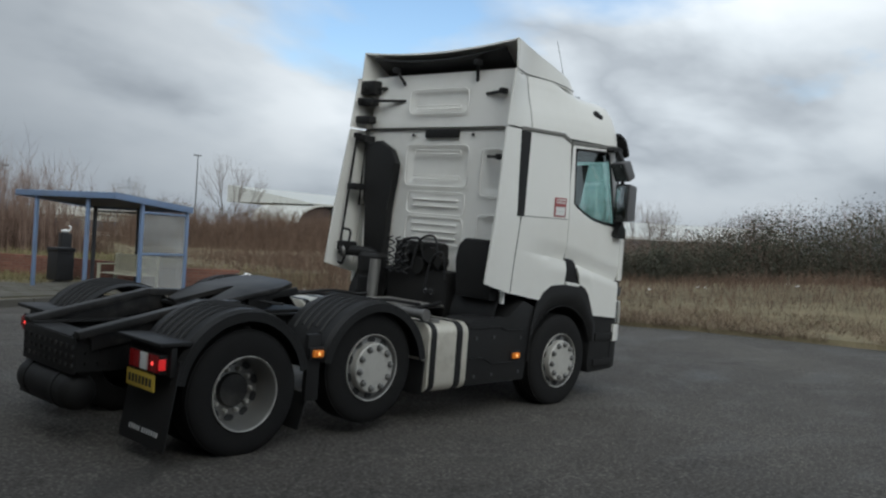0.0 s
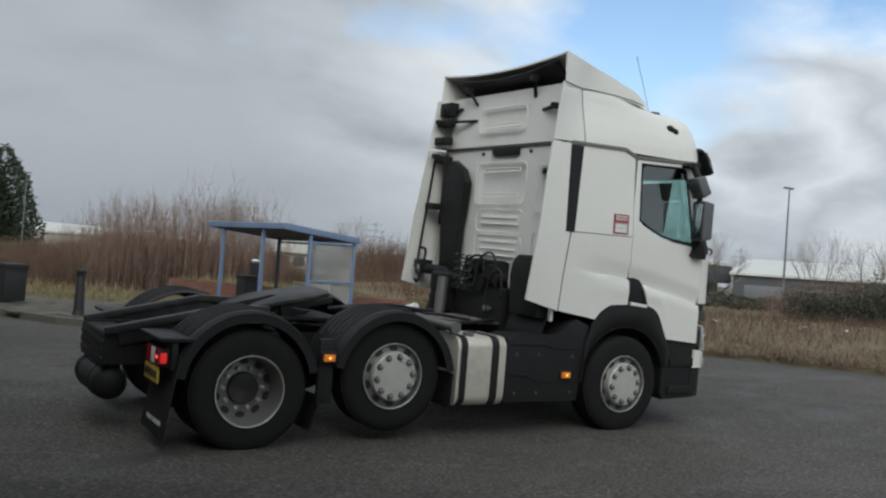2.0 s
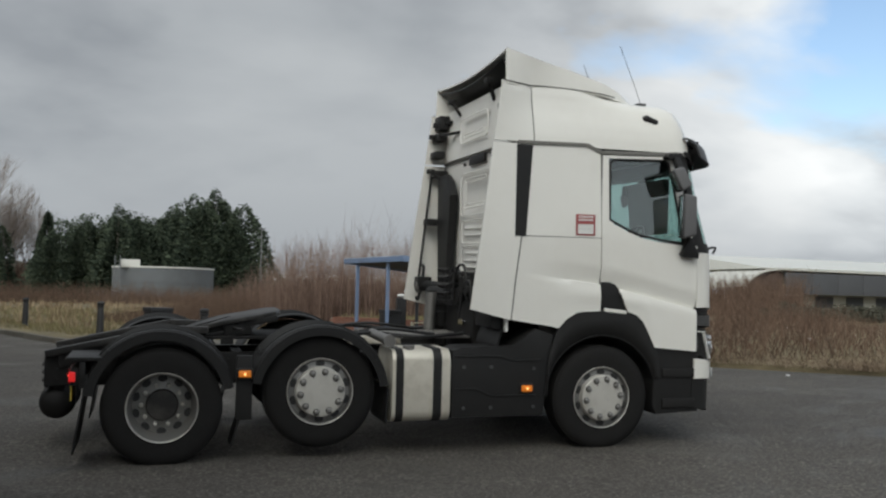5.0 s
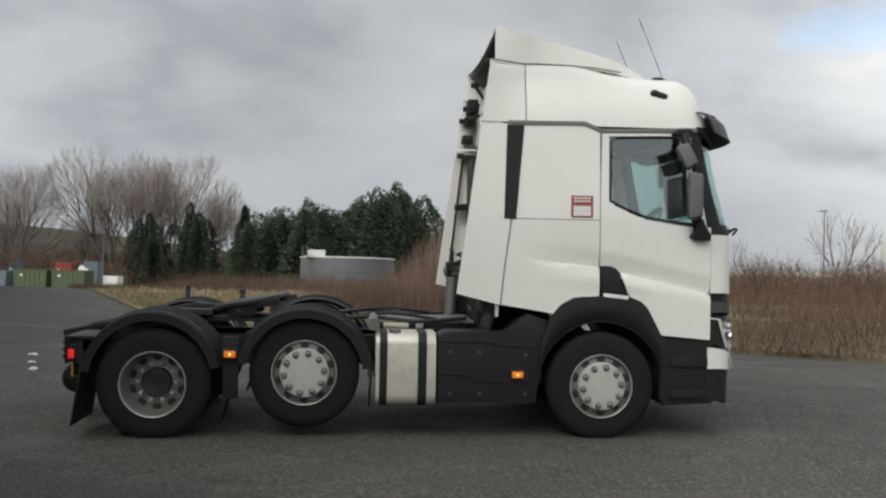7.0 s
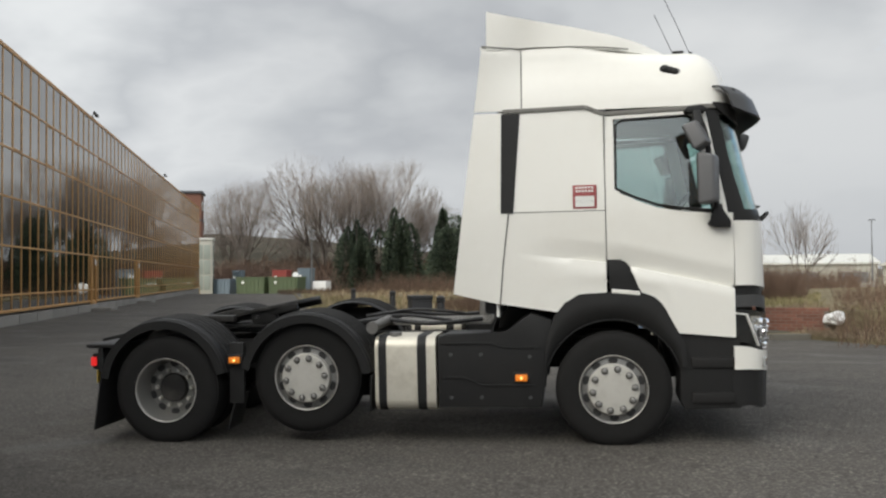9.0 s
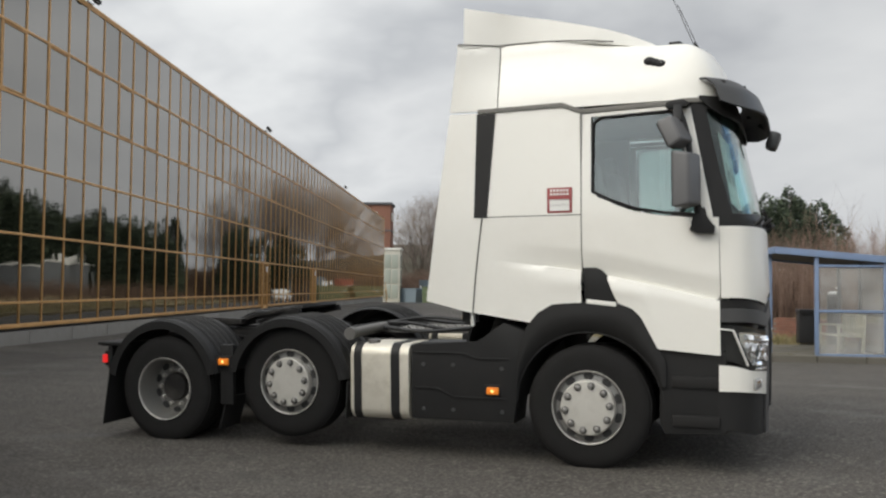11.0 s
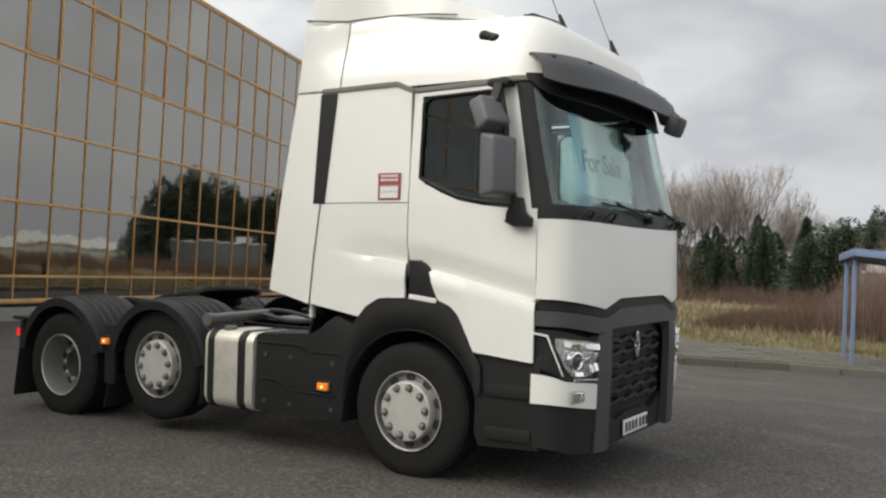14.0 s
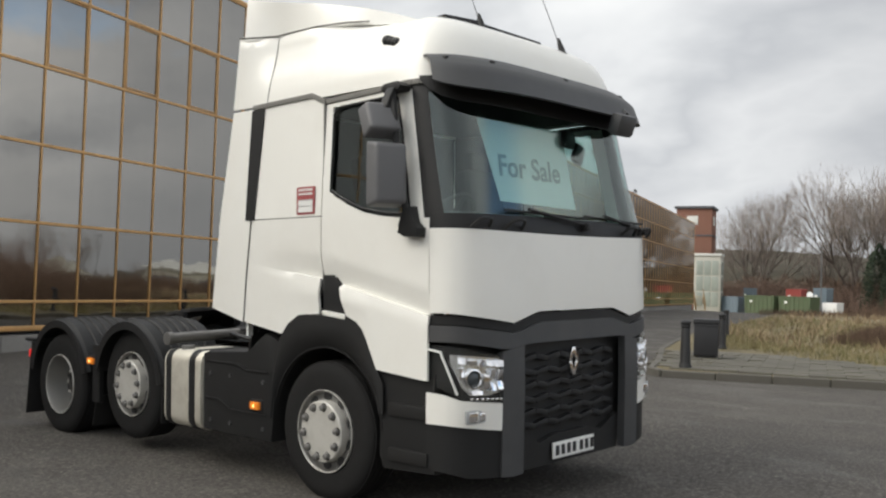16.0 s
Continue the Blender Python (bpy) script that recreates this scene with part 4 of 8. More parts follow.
def build_roof():
    round_ = [(0.0, 0.0, 0.0), (0.10, 0.012, 0.012), (0.22, 0.045, 0.04), (0.33, 0.09, 0.085), (0.43, 0.16, 0.14), (0.49, 0.26, 0.23), (0.525, 0.40, 0.37), (0.55, 0.62, 0.58), (0.56, 1.0, 0.95), (0.565, 1.15, 1.15)]
    tight = [0.0, 0.012, 0.04, 0.075, 0.098, 0.105, 0.112, 0.118, 0.5, 1.15]
    angs = [-90, -86, -82, -78, -74, -70, -64, -58, -50, -42, -34, -26, -18, -10, -4]
    angs = angs + [0] + [-a for a in reversed(angs)]
    # nose of the roof
    bm = bmnew()
    def nose(a, h, dx, dy):
        p = shell(a, 2.93)
        f = math.cos(radians(a)) ** 0.6 if abs(a) < 89.9 else 0.0
        return Vector((p.x - dx * f * 0.95, p.y * max(0.0, 1 - dy * 0.85), 2.925 + h))
    vv = [[bm.verts.new(nose(a, h, dx, dy)) for a in angs] for h, dx, dy in round_]
    for p, q in zip(vv, vv[1:]):
        for j in range(len(angs) - 1):
            bm.faces.new((p[j], p[j + 1], q[j + 1], q[j]))
    part("roof_front", bm, WHITE, truck, "white moulded high roof", smooth=50)
    for sg in (-1, 1):
        bm = bmnew()
        def side(x, v, sg=sg):
            k = max(0.0, min(1.0, (x + 0.35) / 0.95))
            k = k * k * (3 - 2 * k)
            t = v * 9
            i = min(int(t), 8)
            f = t - i
            hh = round_[i][0] + (round_[i + 1][0] - round_[i][0]) * f
            dr = round_[i][2] + (round_[i + 1][2] - round_[i][2]) * f
            dt = tight[i] + (tight[i + 1] - tight[i]) * f
            w = half_width(2.93) * max(0.0, 1 - (dt + (dr - dt) * k) * 0.85)
            return Vector((x, sg * w, 2.925 + hh * (1.058 - 0.058 * k)))
        skin(bm, side, -0.760, 0.625, 20, 0, 1, 27, 0.02 * -sg)
        part("roof_side", bm, WHITE, truck, smooth=50)
        # black line along the foot of the roof
        bm = bmnew()
        pts = [Vector((x, sg * (half_width(2.93) - 0.001), lerp(TOPSEAM, x) + 0.004)) for x in (-0.915, -0.6, -0.19, -0.115, -0.04, 0.2, 0.5, 0.64)]
        pts += [shell(sg * a, 2.915, 0.001) for a in (84, 80, 74, 66, 58)]
        for a, b in zip(pts, pts[1:]):
            bar(bm, a, b, 0.03, 0.036, 0.003)
        part("roof_moulding", bm, SEAM, truck, "dark rubber moulding under the roof")
        # rear roof corner: joins the flank to the trailing edge
        bm = bmnew()
        def quarter(u, v, sg=sg):
            z = 2.945 + v * lerp([(0, 0.575), (1, 0.562)], u)
            xr, xf = lerp([(2.93, -1.165), (3.5, -1.085)], z), -0.738
            wf = next(abs(side(-0.738, k / 60).y) for k in range(61) if k == 60 or side(-0.738, k / 60).z >= z - 0.006)
            wr = half_width(2.93) + 0.02
            return Vector((xr + (xf - xr) * u, sg * (wr + (wf - 0.003 - wr) * u ** 1.2), z))
        skin(bm, quarter, 0, 1, 8, 0, 1, 12, 0.022 * -sg)
        part("roof_quarter", bm, WHITE, truck, "white rear roof corner")
        bm = bmnew()
        tube(bm, [Vector((x, sg * y, z)) for x, y, z in ((-1.085, 1.212, 3.522), (-0.95, 1.160, 3.516), (-0.76, 1.088, 3.508), (-0.71, 1.078, 3.513), (-0.62, 1.076, 3.514), (-0.3, 1.068, 3.510), (0.0, 1.036, 3.496), (0.2, 0.988, 3.478))], 0.006, 6)
        part("deflector_gap", bm, SEAM, truck)
        bm = bmnew()
        tube(bm, [side(-0.745, v / 10) for v in range(0, 8)], 0.006, 5)
        part("panel_gap", bm, SEAM, truck)
    # air deflector on top, sagging between its cheeks at the trailing edge
    bm = bmnew()
    def defl(u, v):
        """u across (-1..1), v from the nose to the trailing edge."""
        x = 0.56 - 1.60 * v
        top = lerp([(0, 3.452), (0.075, 3.504), (0.20, 3.566), (0.30, 3.606), (0.53, 3.692), (0.73, 3.752), (0.88, 3.80), (1.0, 3.838)], v)
        w = lerp([(0, 0.70), (0.15, 0.88), (0.3, 0.985), (0.7, 1.07), (1.0, 1.165)], v)
        foot = lerp([(0, 3.43), (0.2, 3.455), (0.35, 3.476), (0.57, 3.49), (1.0, 3.49)], v)
        wf = lerp([(0, 0.76), (0.15, 0.91), (0.3, 1.01), (0.57, 1.060), (0.75, 1.064), (0.82, 1.074), (1.0, 1.196)], v)
        t = abs(u)
        if t > 0.86:
            k = (t - 0.86) / 0.14
            y, z = w + (wf - w) * k ** 0.8, top + (foot - top) * k
        else:
            k = t / 0.86
            y = w * k
            z = top - 0.07 * v ** 2 * (1 - k ** 2)
        return Vector((x, math.copysign(y, u), z))
    skin(bm, defl, 0, 0, 0, 0.0, 1.0, 18, 0.02, us=[-1, -0.96, -0.92, -0.89, -0.86, -0.82, -0.75, -0.6, -0.4, -0.2, 0.0, 0.2, 0.4, 0.6, 0.75, 0.82, 0.86, 0.89, 0.92, 0.96, 1])
    part("roof_deflector", bm, WHITE, truck, "white roof air deflector", smooth=50)
    bm = bmnew()
    skin(bm, lambda u, v: Vector((-0.80 - 0.225 * v, u * (0.96 + 0.03 * v), 3.60 + 0.165 * v + (-0.075 * (1 - u * u)) * v)), -1, 1, 10, 0, 1, 6, 0.02)
    part("deflector_lining", bm, BLACK, truck, "black underside of the roof deflector")
    # closing sheet of the crown under the deflector
    bm = bmnew()
    box(bm, (-0.2, 0, 3.43), (1.2, 1.8, 0.05), 0.02)
    part("roof_crown", bm, WHITE, truck)
    # side marker lamps low on the roof
    for sg in (-1, 1):
        bm = bmnew()
        for dx, r in ((-0.04, 0.042), (0.0, 0.040), (0.042, 0.042)):
            bmesh.ops.create_uvsphere(bm, u_segments=14, v_segments=8, radius=r, matrix=Matrix.Translation((0.545 + dx, sg * 1.10, 3.25 - dx * 0.35)) @ Matrix.Diagonal((1.15, 0.8, 0.9, 1)))
        h = part("corner_lamp", bm, BLACK, truck, "small dark roof corner lamp")
        bm = bmnew()
        bmesh.ops.create_uvsphere(bm, u_segments=10, v_segments=6, radius=0.016, matrix=Matrix.Translation((0.60, sg * 1.130, 3.237)))
        part("lens", bm, CLEAR, h)
    # aerials and roof ventilation bar
    for y, x in ((-0.46, 0.83), (0.51, 0.86)):
        z0 = 3.40
        bm = bmnew()
        cyl(bm, (x + 0.02, y, z0 - 0.02), (x - 0.03, y, z0 + 0.13), 0.035, 0.012)
        a = part("aerial", bm, BLACK, truck, "thin black whip aerial")
        bm = bmnew()
        tube(bm, [(x - 0.03, y, z0 + 0.1), (x - 0.16, y, z0 + 0.42), (x - 0.30, y, z0 + 0.74)], 0.0032, 5)
        part("whip", bm, BLACK, a)
    bm = bmnew()
    bar(bm, (0.66, -0.72, 3.475), (0.70, -0.35, 3.49), 0.10, 0.045, 0.015)
    bar(bm, (0.70, -0.40, 3.49), (0.70, 0.42, 3.485), 0.05, 0.03, 0.008)
    part("roof_vent", bm, BLACK, truck, "black roof hatch edge")
    # sun visor
    bm = bmnew()
    def visor(a, v):
        p = shell(a, 2.95)
        n = Vector((math.cos(radians(a)) ** 0.5, math.sin(radians(a)) * 0.25, 0)).normalized()
        f = math.cos(radians(a * 0.93)) ** 0.35
        outw = lerp([(0, 0.015), (0.25, 0.09), (0.6, 0.19), (1.0, 0.25)], v) * f
        return Vector((p.x, p.y * 0.985, 0)) + n * outw + Vector((0, 0, lerp([(0, 3.085), (0.25, 3.065), (0.6, 2.98), (1.0, 2.83)], v) - 0.03 * (1 - f) + 0.07 * v * (abs(a) / 73) ** 5))
    skin(bm, visor, -73, 73, 36, 0, 1, 10, 0.018)
    vis = part("sun_visor", bm, GREYPL, truck, "dark grey plastic sun visor")
    for a in (-60, -28, 0, 28, 60):
        bm = bmnew()
        box(bm, visor(a, 0.32), (0.06, 0.05, 0.03), 0.008)
        part("fixing", bm, BLACK, vis)
    bm = bmnew()
    skin(bm, lambda a, v: shell(a, 2.945 - 0.17 * v * (1 - (abs(a) / 76) ** 6), 0.012), -74, 74, 30, 0, 1, 4, 0.01)
    part("shade_band", bm, BLACK, truck, "black band at the top of the windscreen")
    # near-side kerb mirror under the visor
    bm = bmnew()
    tube(bm, [(1.28, 0.72, 2.95), (1.40, 0.62, 2.86)], 0.018, 6)
    box(bm, (1.41, 0.53, 2.77), (0.11, 0.24, 0.17), 0.04, Matrix.Rotation(radians(20), 4, "Y"))
    part("front_mirror", bm, GREYPL, truck, "dark kerb mirror")


def mirror_head(parent, sg, c, d, w, h, turn):
    """A tapered mirror housing with its glass; d deep, w wide, h high before it is turned."""
    bm = bmnew()
    box(bm, (0, 0, 0), (d, w, h))
    for v in bm.verts:
        if v.co.x > 0:
            v.co.y *= 0.84
            v.co.z *= 0.88
    bmesh.ops.bevel(bm, geom=list(bm.edges), offset=0.028, segments=3, affect="EDGES", profile=0.6)
    m = Matrix.Translation(c) @ turn
    bmesh.ops.transform(bm, matrix=m, verts=bm.verts)
    part("mirror_housing", bm, MIRPL, parent, "dark grey mirror housing")
    bm = bmnew()
    box(bm, (-d / 2 - 0.002, 0, 0), (0.012, w - 0.025, h - 0.025), 0.004)
    bmesh.ops.transform(bm, matrix=m, verts=bm.verts)
    part("glass_rim", bm, BLACK, parent, "black rim round the mirror glass")
    bm = bmnew()
    box(bm, (-d / 2 - 0.009, 0, 0), (0.006, w - 0.05, h - 0.05), 0.002)
    bmesh.ops.transform(bm, matrix=m, verts=bm.verts)
    part("mirror_glass", bm, CHROME, parent, "mirror glass")


def build_mirrors():
    for sg in (-1, 1):
        bm = bmnew()
        ya, yb = sorted((sg * 1.18, sg * 1.30))
        prism(bm, [(0.64, 2.868), (0.665, 2.905), (0.79, 2.912), (0.83, 2.88), (0.81, 2.852), (0.66, 2.848)], ya, yb, "XZ", 0.012)
        tube(bm, curve_pts([(0.735, sg * 1.27, 2.87), (0.775, sg * 1.31, 2.76), (0.815, sg * 1.325, 2.6), (0.845, sg * 1.325, 2.3), (0.88, sg * 1.31, 2.1), (0.895, sg * 1.28, 1.98)], 4), 0.024, 8)
        bar(bm, (0.74, sg * 1.28, 2.86), (0.745, sg * 1.36, 2.72), 0.07, 0.06, 0.015)
        ya, yb = sorted((sg * 1.21, sg * 1.315))
        prism(bm, [(0.872, 2.07), (0.928, 2.07), (0.955, 1.965), (1.005, 1.925), (0.998, 1.868), (0.875, 1.872), (0.815, 1.90), (0.845, 1.95)], ya, yb, "XZ", 0.014)
        arm = part("mirror_arm", bm, BLACK, truck, "black mirror arm")
        yaw = Matrix.Rotation(radians(sg * 20), 4, "Z")
        mirror_head(arm, sg, (0.735, sg * 1.385, 2.645), 0.12, 0.26, 0.235, yaw @ Matrix.Rotation(radians(-26), 4, "Y"))
        mirror_head(arm, sg, (0.815, sg * 1.40, 2.28), 0.13, 0.26, 0.44, yaw)


def build_nose():
    # black bumper body behind everything
    bm = bmnew()
    front_skin(bm, -1.233, 1.233, 0.33, 1.36, -0.10, 0.03, 30, 6)
    part("bumper_core", bm, BLACK, truck)
    # bar under the white panel, with its raised middle
    bm = bmnew()
    zt = lambda y: lerp([(0, 1.365), (0.46, 1.365), (0.73, 1.295), (1.18, 1.36)], abs(y))
    front_skin(bm, -1.233, 1.233, lambda y: lerp([(0, 1.30), (0.46, 1.30), (0.73, 1.24), (1.18, 1.30)], abs(y)), zt, -0.02, 0.02, 40, 3)
    part("intake_slot", bm, BLACK, truck)
    bm = bmnew()
    front_skin(bm, -1.233, 1.233, lambda y: lerp([(0, 1.16), (0.55, 1.16), (0.66, 1.15), (0.80, 1.13), (1.18, 1.19)], abs(y)), lambda y: lerp([(0, 1.30), (0.46, 1.30), (0.73, 1.235), (1.18, 1.295)], abs(y)), 0.0, 0.03, 36, 5)
    part("upper_grille_bar", bm, GREYPL, truck, "dark grey bar over the grille")
    # cheeks beside the grille
    for sg in (-1, 1):
        bm = bmnew()
        ys = (sg * 0.64, sg * 0.85)
        front_skin(bm, min(ys), max(ys), lambda y: lerp([(0.64, 0.295), (0.75, 0.288), (0.85, 0.30)], abs(y)), lambda y: lerp([(0.64, 1.155), (0.84, 1.12)], abs(y)), 0.004, 0.06, 6, 12)
        part("grille_cheek", bm, GREYPL, truck, "dark grey upright beside the grille")
    # grille: stepped rows of blades
    bm = bmnew()
    front_skin(bm, -0.64, 0.64, 0.50, 1.15, -0.115, 0.02, 16, 4)
    part("grille_mesh", bm, BLACK, truck, "black grille backing")
    for k, z in enumerate((1.05, 0.955, 0.86, 0.765, 0.67, 0.59)):
        bm = bmnew()
        n = 8
        w = 0.61
        for i in range(n):
            y0, y1 = -w + 2 * w * i / n, -w + 2 * w * (i + 1) / n
            dz = 0.013 if (i + k) % 2 else -0.013
            p, q = shell(angle_at(y0), z + dz, -0.085), shell(angle_at(y1), z - dz, -0.085)
            bar(bm, p, q, 0.05, 0.040, 0.008)
        part("grille_blade", bm, BLACK, truck, "dark grille blade")
    # badge: a plain upright lozenge
    bm = bmnew()
    x = front_x(1.0) - 0.055
    for a, b in (((-0.0, 1.10), (-0.045, 1.0)), ((-0.045, 1.0), (0.0, 0.90)), ((0.0, 0.90), (0.045, 1.0)), ((0.045, 1.0), (0.0, 1.10))):
        bar(bm, (x, a[0], a[1]), (x, b[0], b[1]), 0.03, 0.028, 0.004, up=(1, 0, 0))
    part("badge", bm, CHROME, truck, "chrome lozenge badge")
    # headlamps
    for sg in (-1, 1):
        def lim(a, b):
            return (min(sg * a, sg * b), max(sg * a, sg * b))
        lo, hi = lim(0.855, 1.2335)
        zb = lambda y: lerp([(0.845, 0.79), (1.05, 0.80), (1.15, 0.82), (1.232, 0.90)], abs(y))
        zt2 = lambda y: lerp([(0.845, 1.09), (1.0, 1.115), (1.215, 1.165)], abs(y))
        bm = bmnew()
        front_skin(bm, lo, hi, zb, zt2, -0.03, 0.02, 14, 8)
        hl = part("headlamp", bm, BLACK, truck, "clear-lensed headlamp unit with chrome reflectors")
        bm = bmnew()
        front_skin(bm, lo, hi, zb, zt2, 0.004, 0.006, 14, 8)
        part("lens", bm, CLEAR, hl, "clear headlamp lens").visible_shadow = False
        bm = bmnew()
        front_skin(bm, *lim(0.858, 1.195), lambda y: lerp([(0.852, 0.86), (0.98, 0.84), (1.10, 0.845), (1.15, 0.90), (1.195, 1.05)], abs(y)), lambda y: lerp([(0.852, 1.075), (1.195, 1.11)], abs(y)), -0.018, 0.01, 12, 8)
        part("lamp_bowl", bm, FACET, hl, "bright silver lamp bowl")
        rg = random.Random(4)
        for yy, zz, w, h in ((0.89, 1.045, 0.06, 0.045), (0.955, 1.05, 0.06, 0.04), (1.02, 1.055, 0.06, 0.04), (1.085, 1.065, 0.06, 0.035), (1.145, 1.07, 0.05, 0.04), (0.885, 0.975, 0.05, 0.07), (0.885, 0.905, 0.05, 0.06), (0.94, 0.985, 0.045, 0.06), (0.94, 0.90, 0.05, 0.06), (0.995, 0.935, 0.05, 0.09), (1.06, 0.865, 0.08, 0.03), (1.145, 0.99, 0.04, 0.08)):
            bm = bmnew()
            box(bm, shell(angle_at(sg * yy), zz, 0.004), (0.016, w, h), 0.004, Matrix.Rotation(radians(sg * 22 + rg.uniform(-32, 32)), 4, "Z") @ Matrix.Rotation(rg.uniform(-0.5, 0.5), 4, "Y"))
            part("reflector", bm, CHROME if rg.random() < 0.45 else FACET, hl, "chrome reflector facet")
        turn = Matrix.Rotation(radians(sg * 16), 4, "Z")
        c = shell(angle_at(sg * 1.085), 0.955, -0.006)
        bm = bmnew()
        lathe(bm, [(0.062, -0.02), (0.064, 0.016), (0.056, 0.018), (0.048, 0.006)], "X", 28, close=False)
        part("lamp_ring", bm, CHROME, hl, "chrome ring round the dipped lamp", m=Matrix.Translation(c) @ turn)
        bm = bmnew()
        bmesh.ops.create_uvsphere(bm, u_segments=20, v_segments=12, radius=0.047, matrix=Matrix.Diagonal((0.45, 1, 1, 1)))
        part("projector_lens", bm, DARKLENS, hl, "dark glass projector lens", m=Matrix.Translation(c) @ turn)
        for i in range(7):
            bm = bmnew()
            p = shell(angle_at(sg * (0.875 + 0.036 * i)), 0.815 + 0.002 * i, 0.003)
            box(bm, p, (0.012, 0.022, 0.016), 0.003, Matrix.Rotation(radians(sg * 18), 4, "Z"))
            part("light_cell", bm, FACET, hl)
        for (ya, za), (yb, zb2), w in (((1.2335, 1.145), (1.215, 1.125), 0.026), ((1.217, 1.128), (1.165, 0.855), 0.030)):
            bm = bmnew()
            bar(bm, shell(angle_at(sg * ya), za, 0.002), shell(angle_at(sg * yb), zb2, 0.002), w, 0.012, 0.004)
            part("light_blade", bm, PLATE, hl, "white light blade")
        # white corner of the bumper with the fog lamp
        bm = bmnew()
        front_skin(bm, *lim(0.857, 1.2325), lambda y: lerp([(0.85, 0.605), (1.22, 0.66)], abs(y)), lambda y: lerp([(0.85, 0.785), (1.15, 0.815), (1.232, 0.86)], abs(y)), 0.006, 0.03, 12, 6)
        wc = part("bumper_corner", bm, WHITE, truck, "white bumper corner")
        bm = bmnew()
        c = shell(angle_at(sg * 1.06), 0.712, 0.002)
        turn = Matrix.Rotation(radians(sg * 14), 4, "Z")
        box(bm, c, (0.02, 0.17, 0.088), 0.010, turn)
        fg = part("fog_lamp", bm, GREYPRINT, wc, "recessed fog lamp with chrome bowl")
        for dy, w, h, mt, nm in ((-0.035, 0.07, 0.06, CHROME, "reflector"), (0.045, 0.06, 0.05, FACET, "reflector"), (0.0, 0.02, 0.07, PLATE, "divider")):
            bm = bmnew()
            box(bm, c + turn @ Vector((0.010, dy, 0.0)), (0.012, w, h), 0.004, turn @ Matrix.Rotation(dy * 6, 4, "Z"))
            part(nm, bm, mt, fg)
    # lower bumper
    bm = bmnew()
    front_skin(bm, -0.66, 0.66, 0.295, lambda y: lerp([(0, 0.50), (0.20, 0.50), (0.40, 0.46), (0.66, 0.56)], abs(y)), -0.055, 0.05, 20, 6)
    part("lower_bumper", bm, BLACK, truck, "black lower bumper under the grille")
    for sg in (-1, 1):
        bm = bmnew()
        ys = (sg * 0.84, sg * 1.233)
        front_skin(bm, min(ys), max(ys), lambda y: lerp([(0.85, 0.298), (1.1, 0.315), (1.23, 0.36)], abs(y)), lambda y: lerp([(0.85, 0.60), (1.23, 0.665)], abs(y)), -0.012, 0.05, 16, 6)
        part("bumper_end", bm, BLACK, truck, "black bumper end")
    # plate with unreadable bars
    bm = bmnew()
    px = front_x(0.4) - 0.035
    box(bm, (px, 0.0, 0.385), (0.012, 0.52, 0.115), 0.004)
    pl = part("number_plate", bm, PLATE, truck, "white number plate with dark bars")
    for i in range(7):
        bm = bmnew()
        y = -0.21 + i * 0.07 + (0.02 if i > 3 else 0)
        box(bm, (px + 0.0075, y, 0.385), (0.004, 0.042, 0.07))
        part("print_bar", bm, INK, pl)


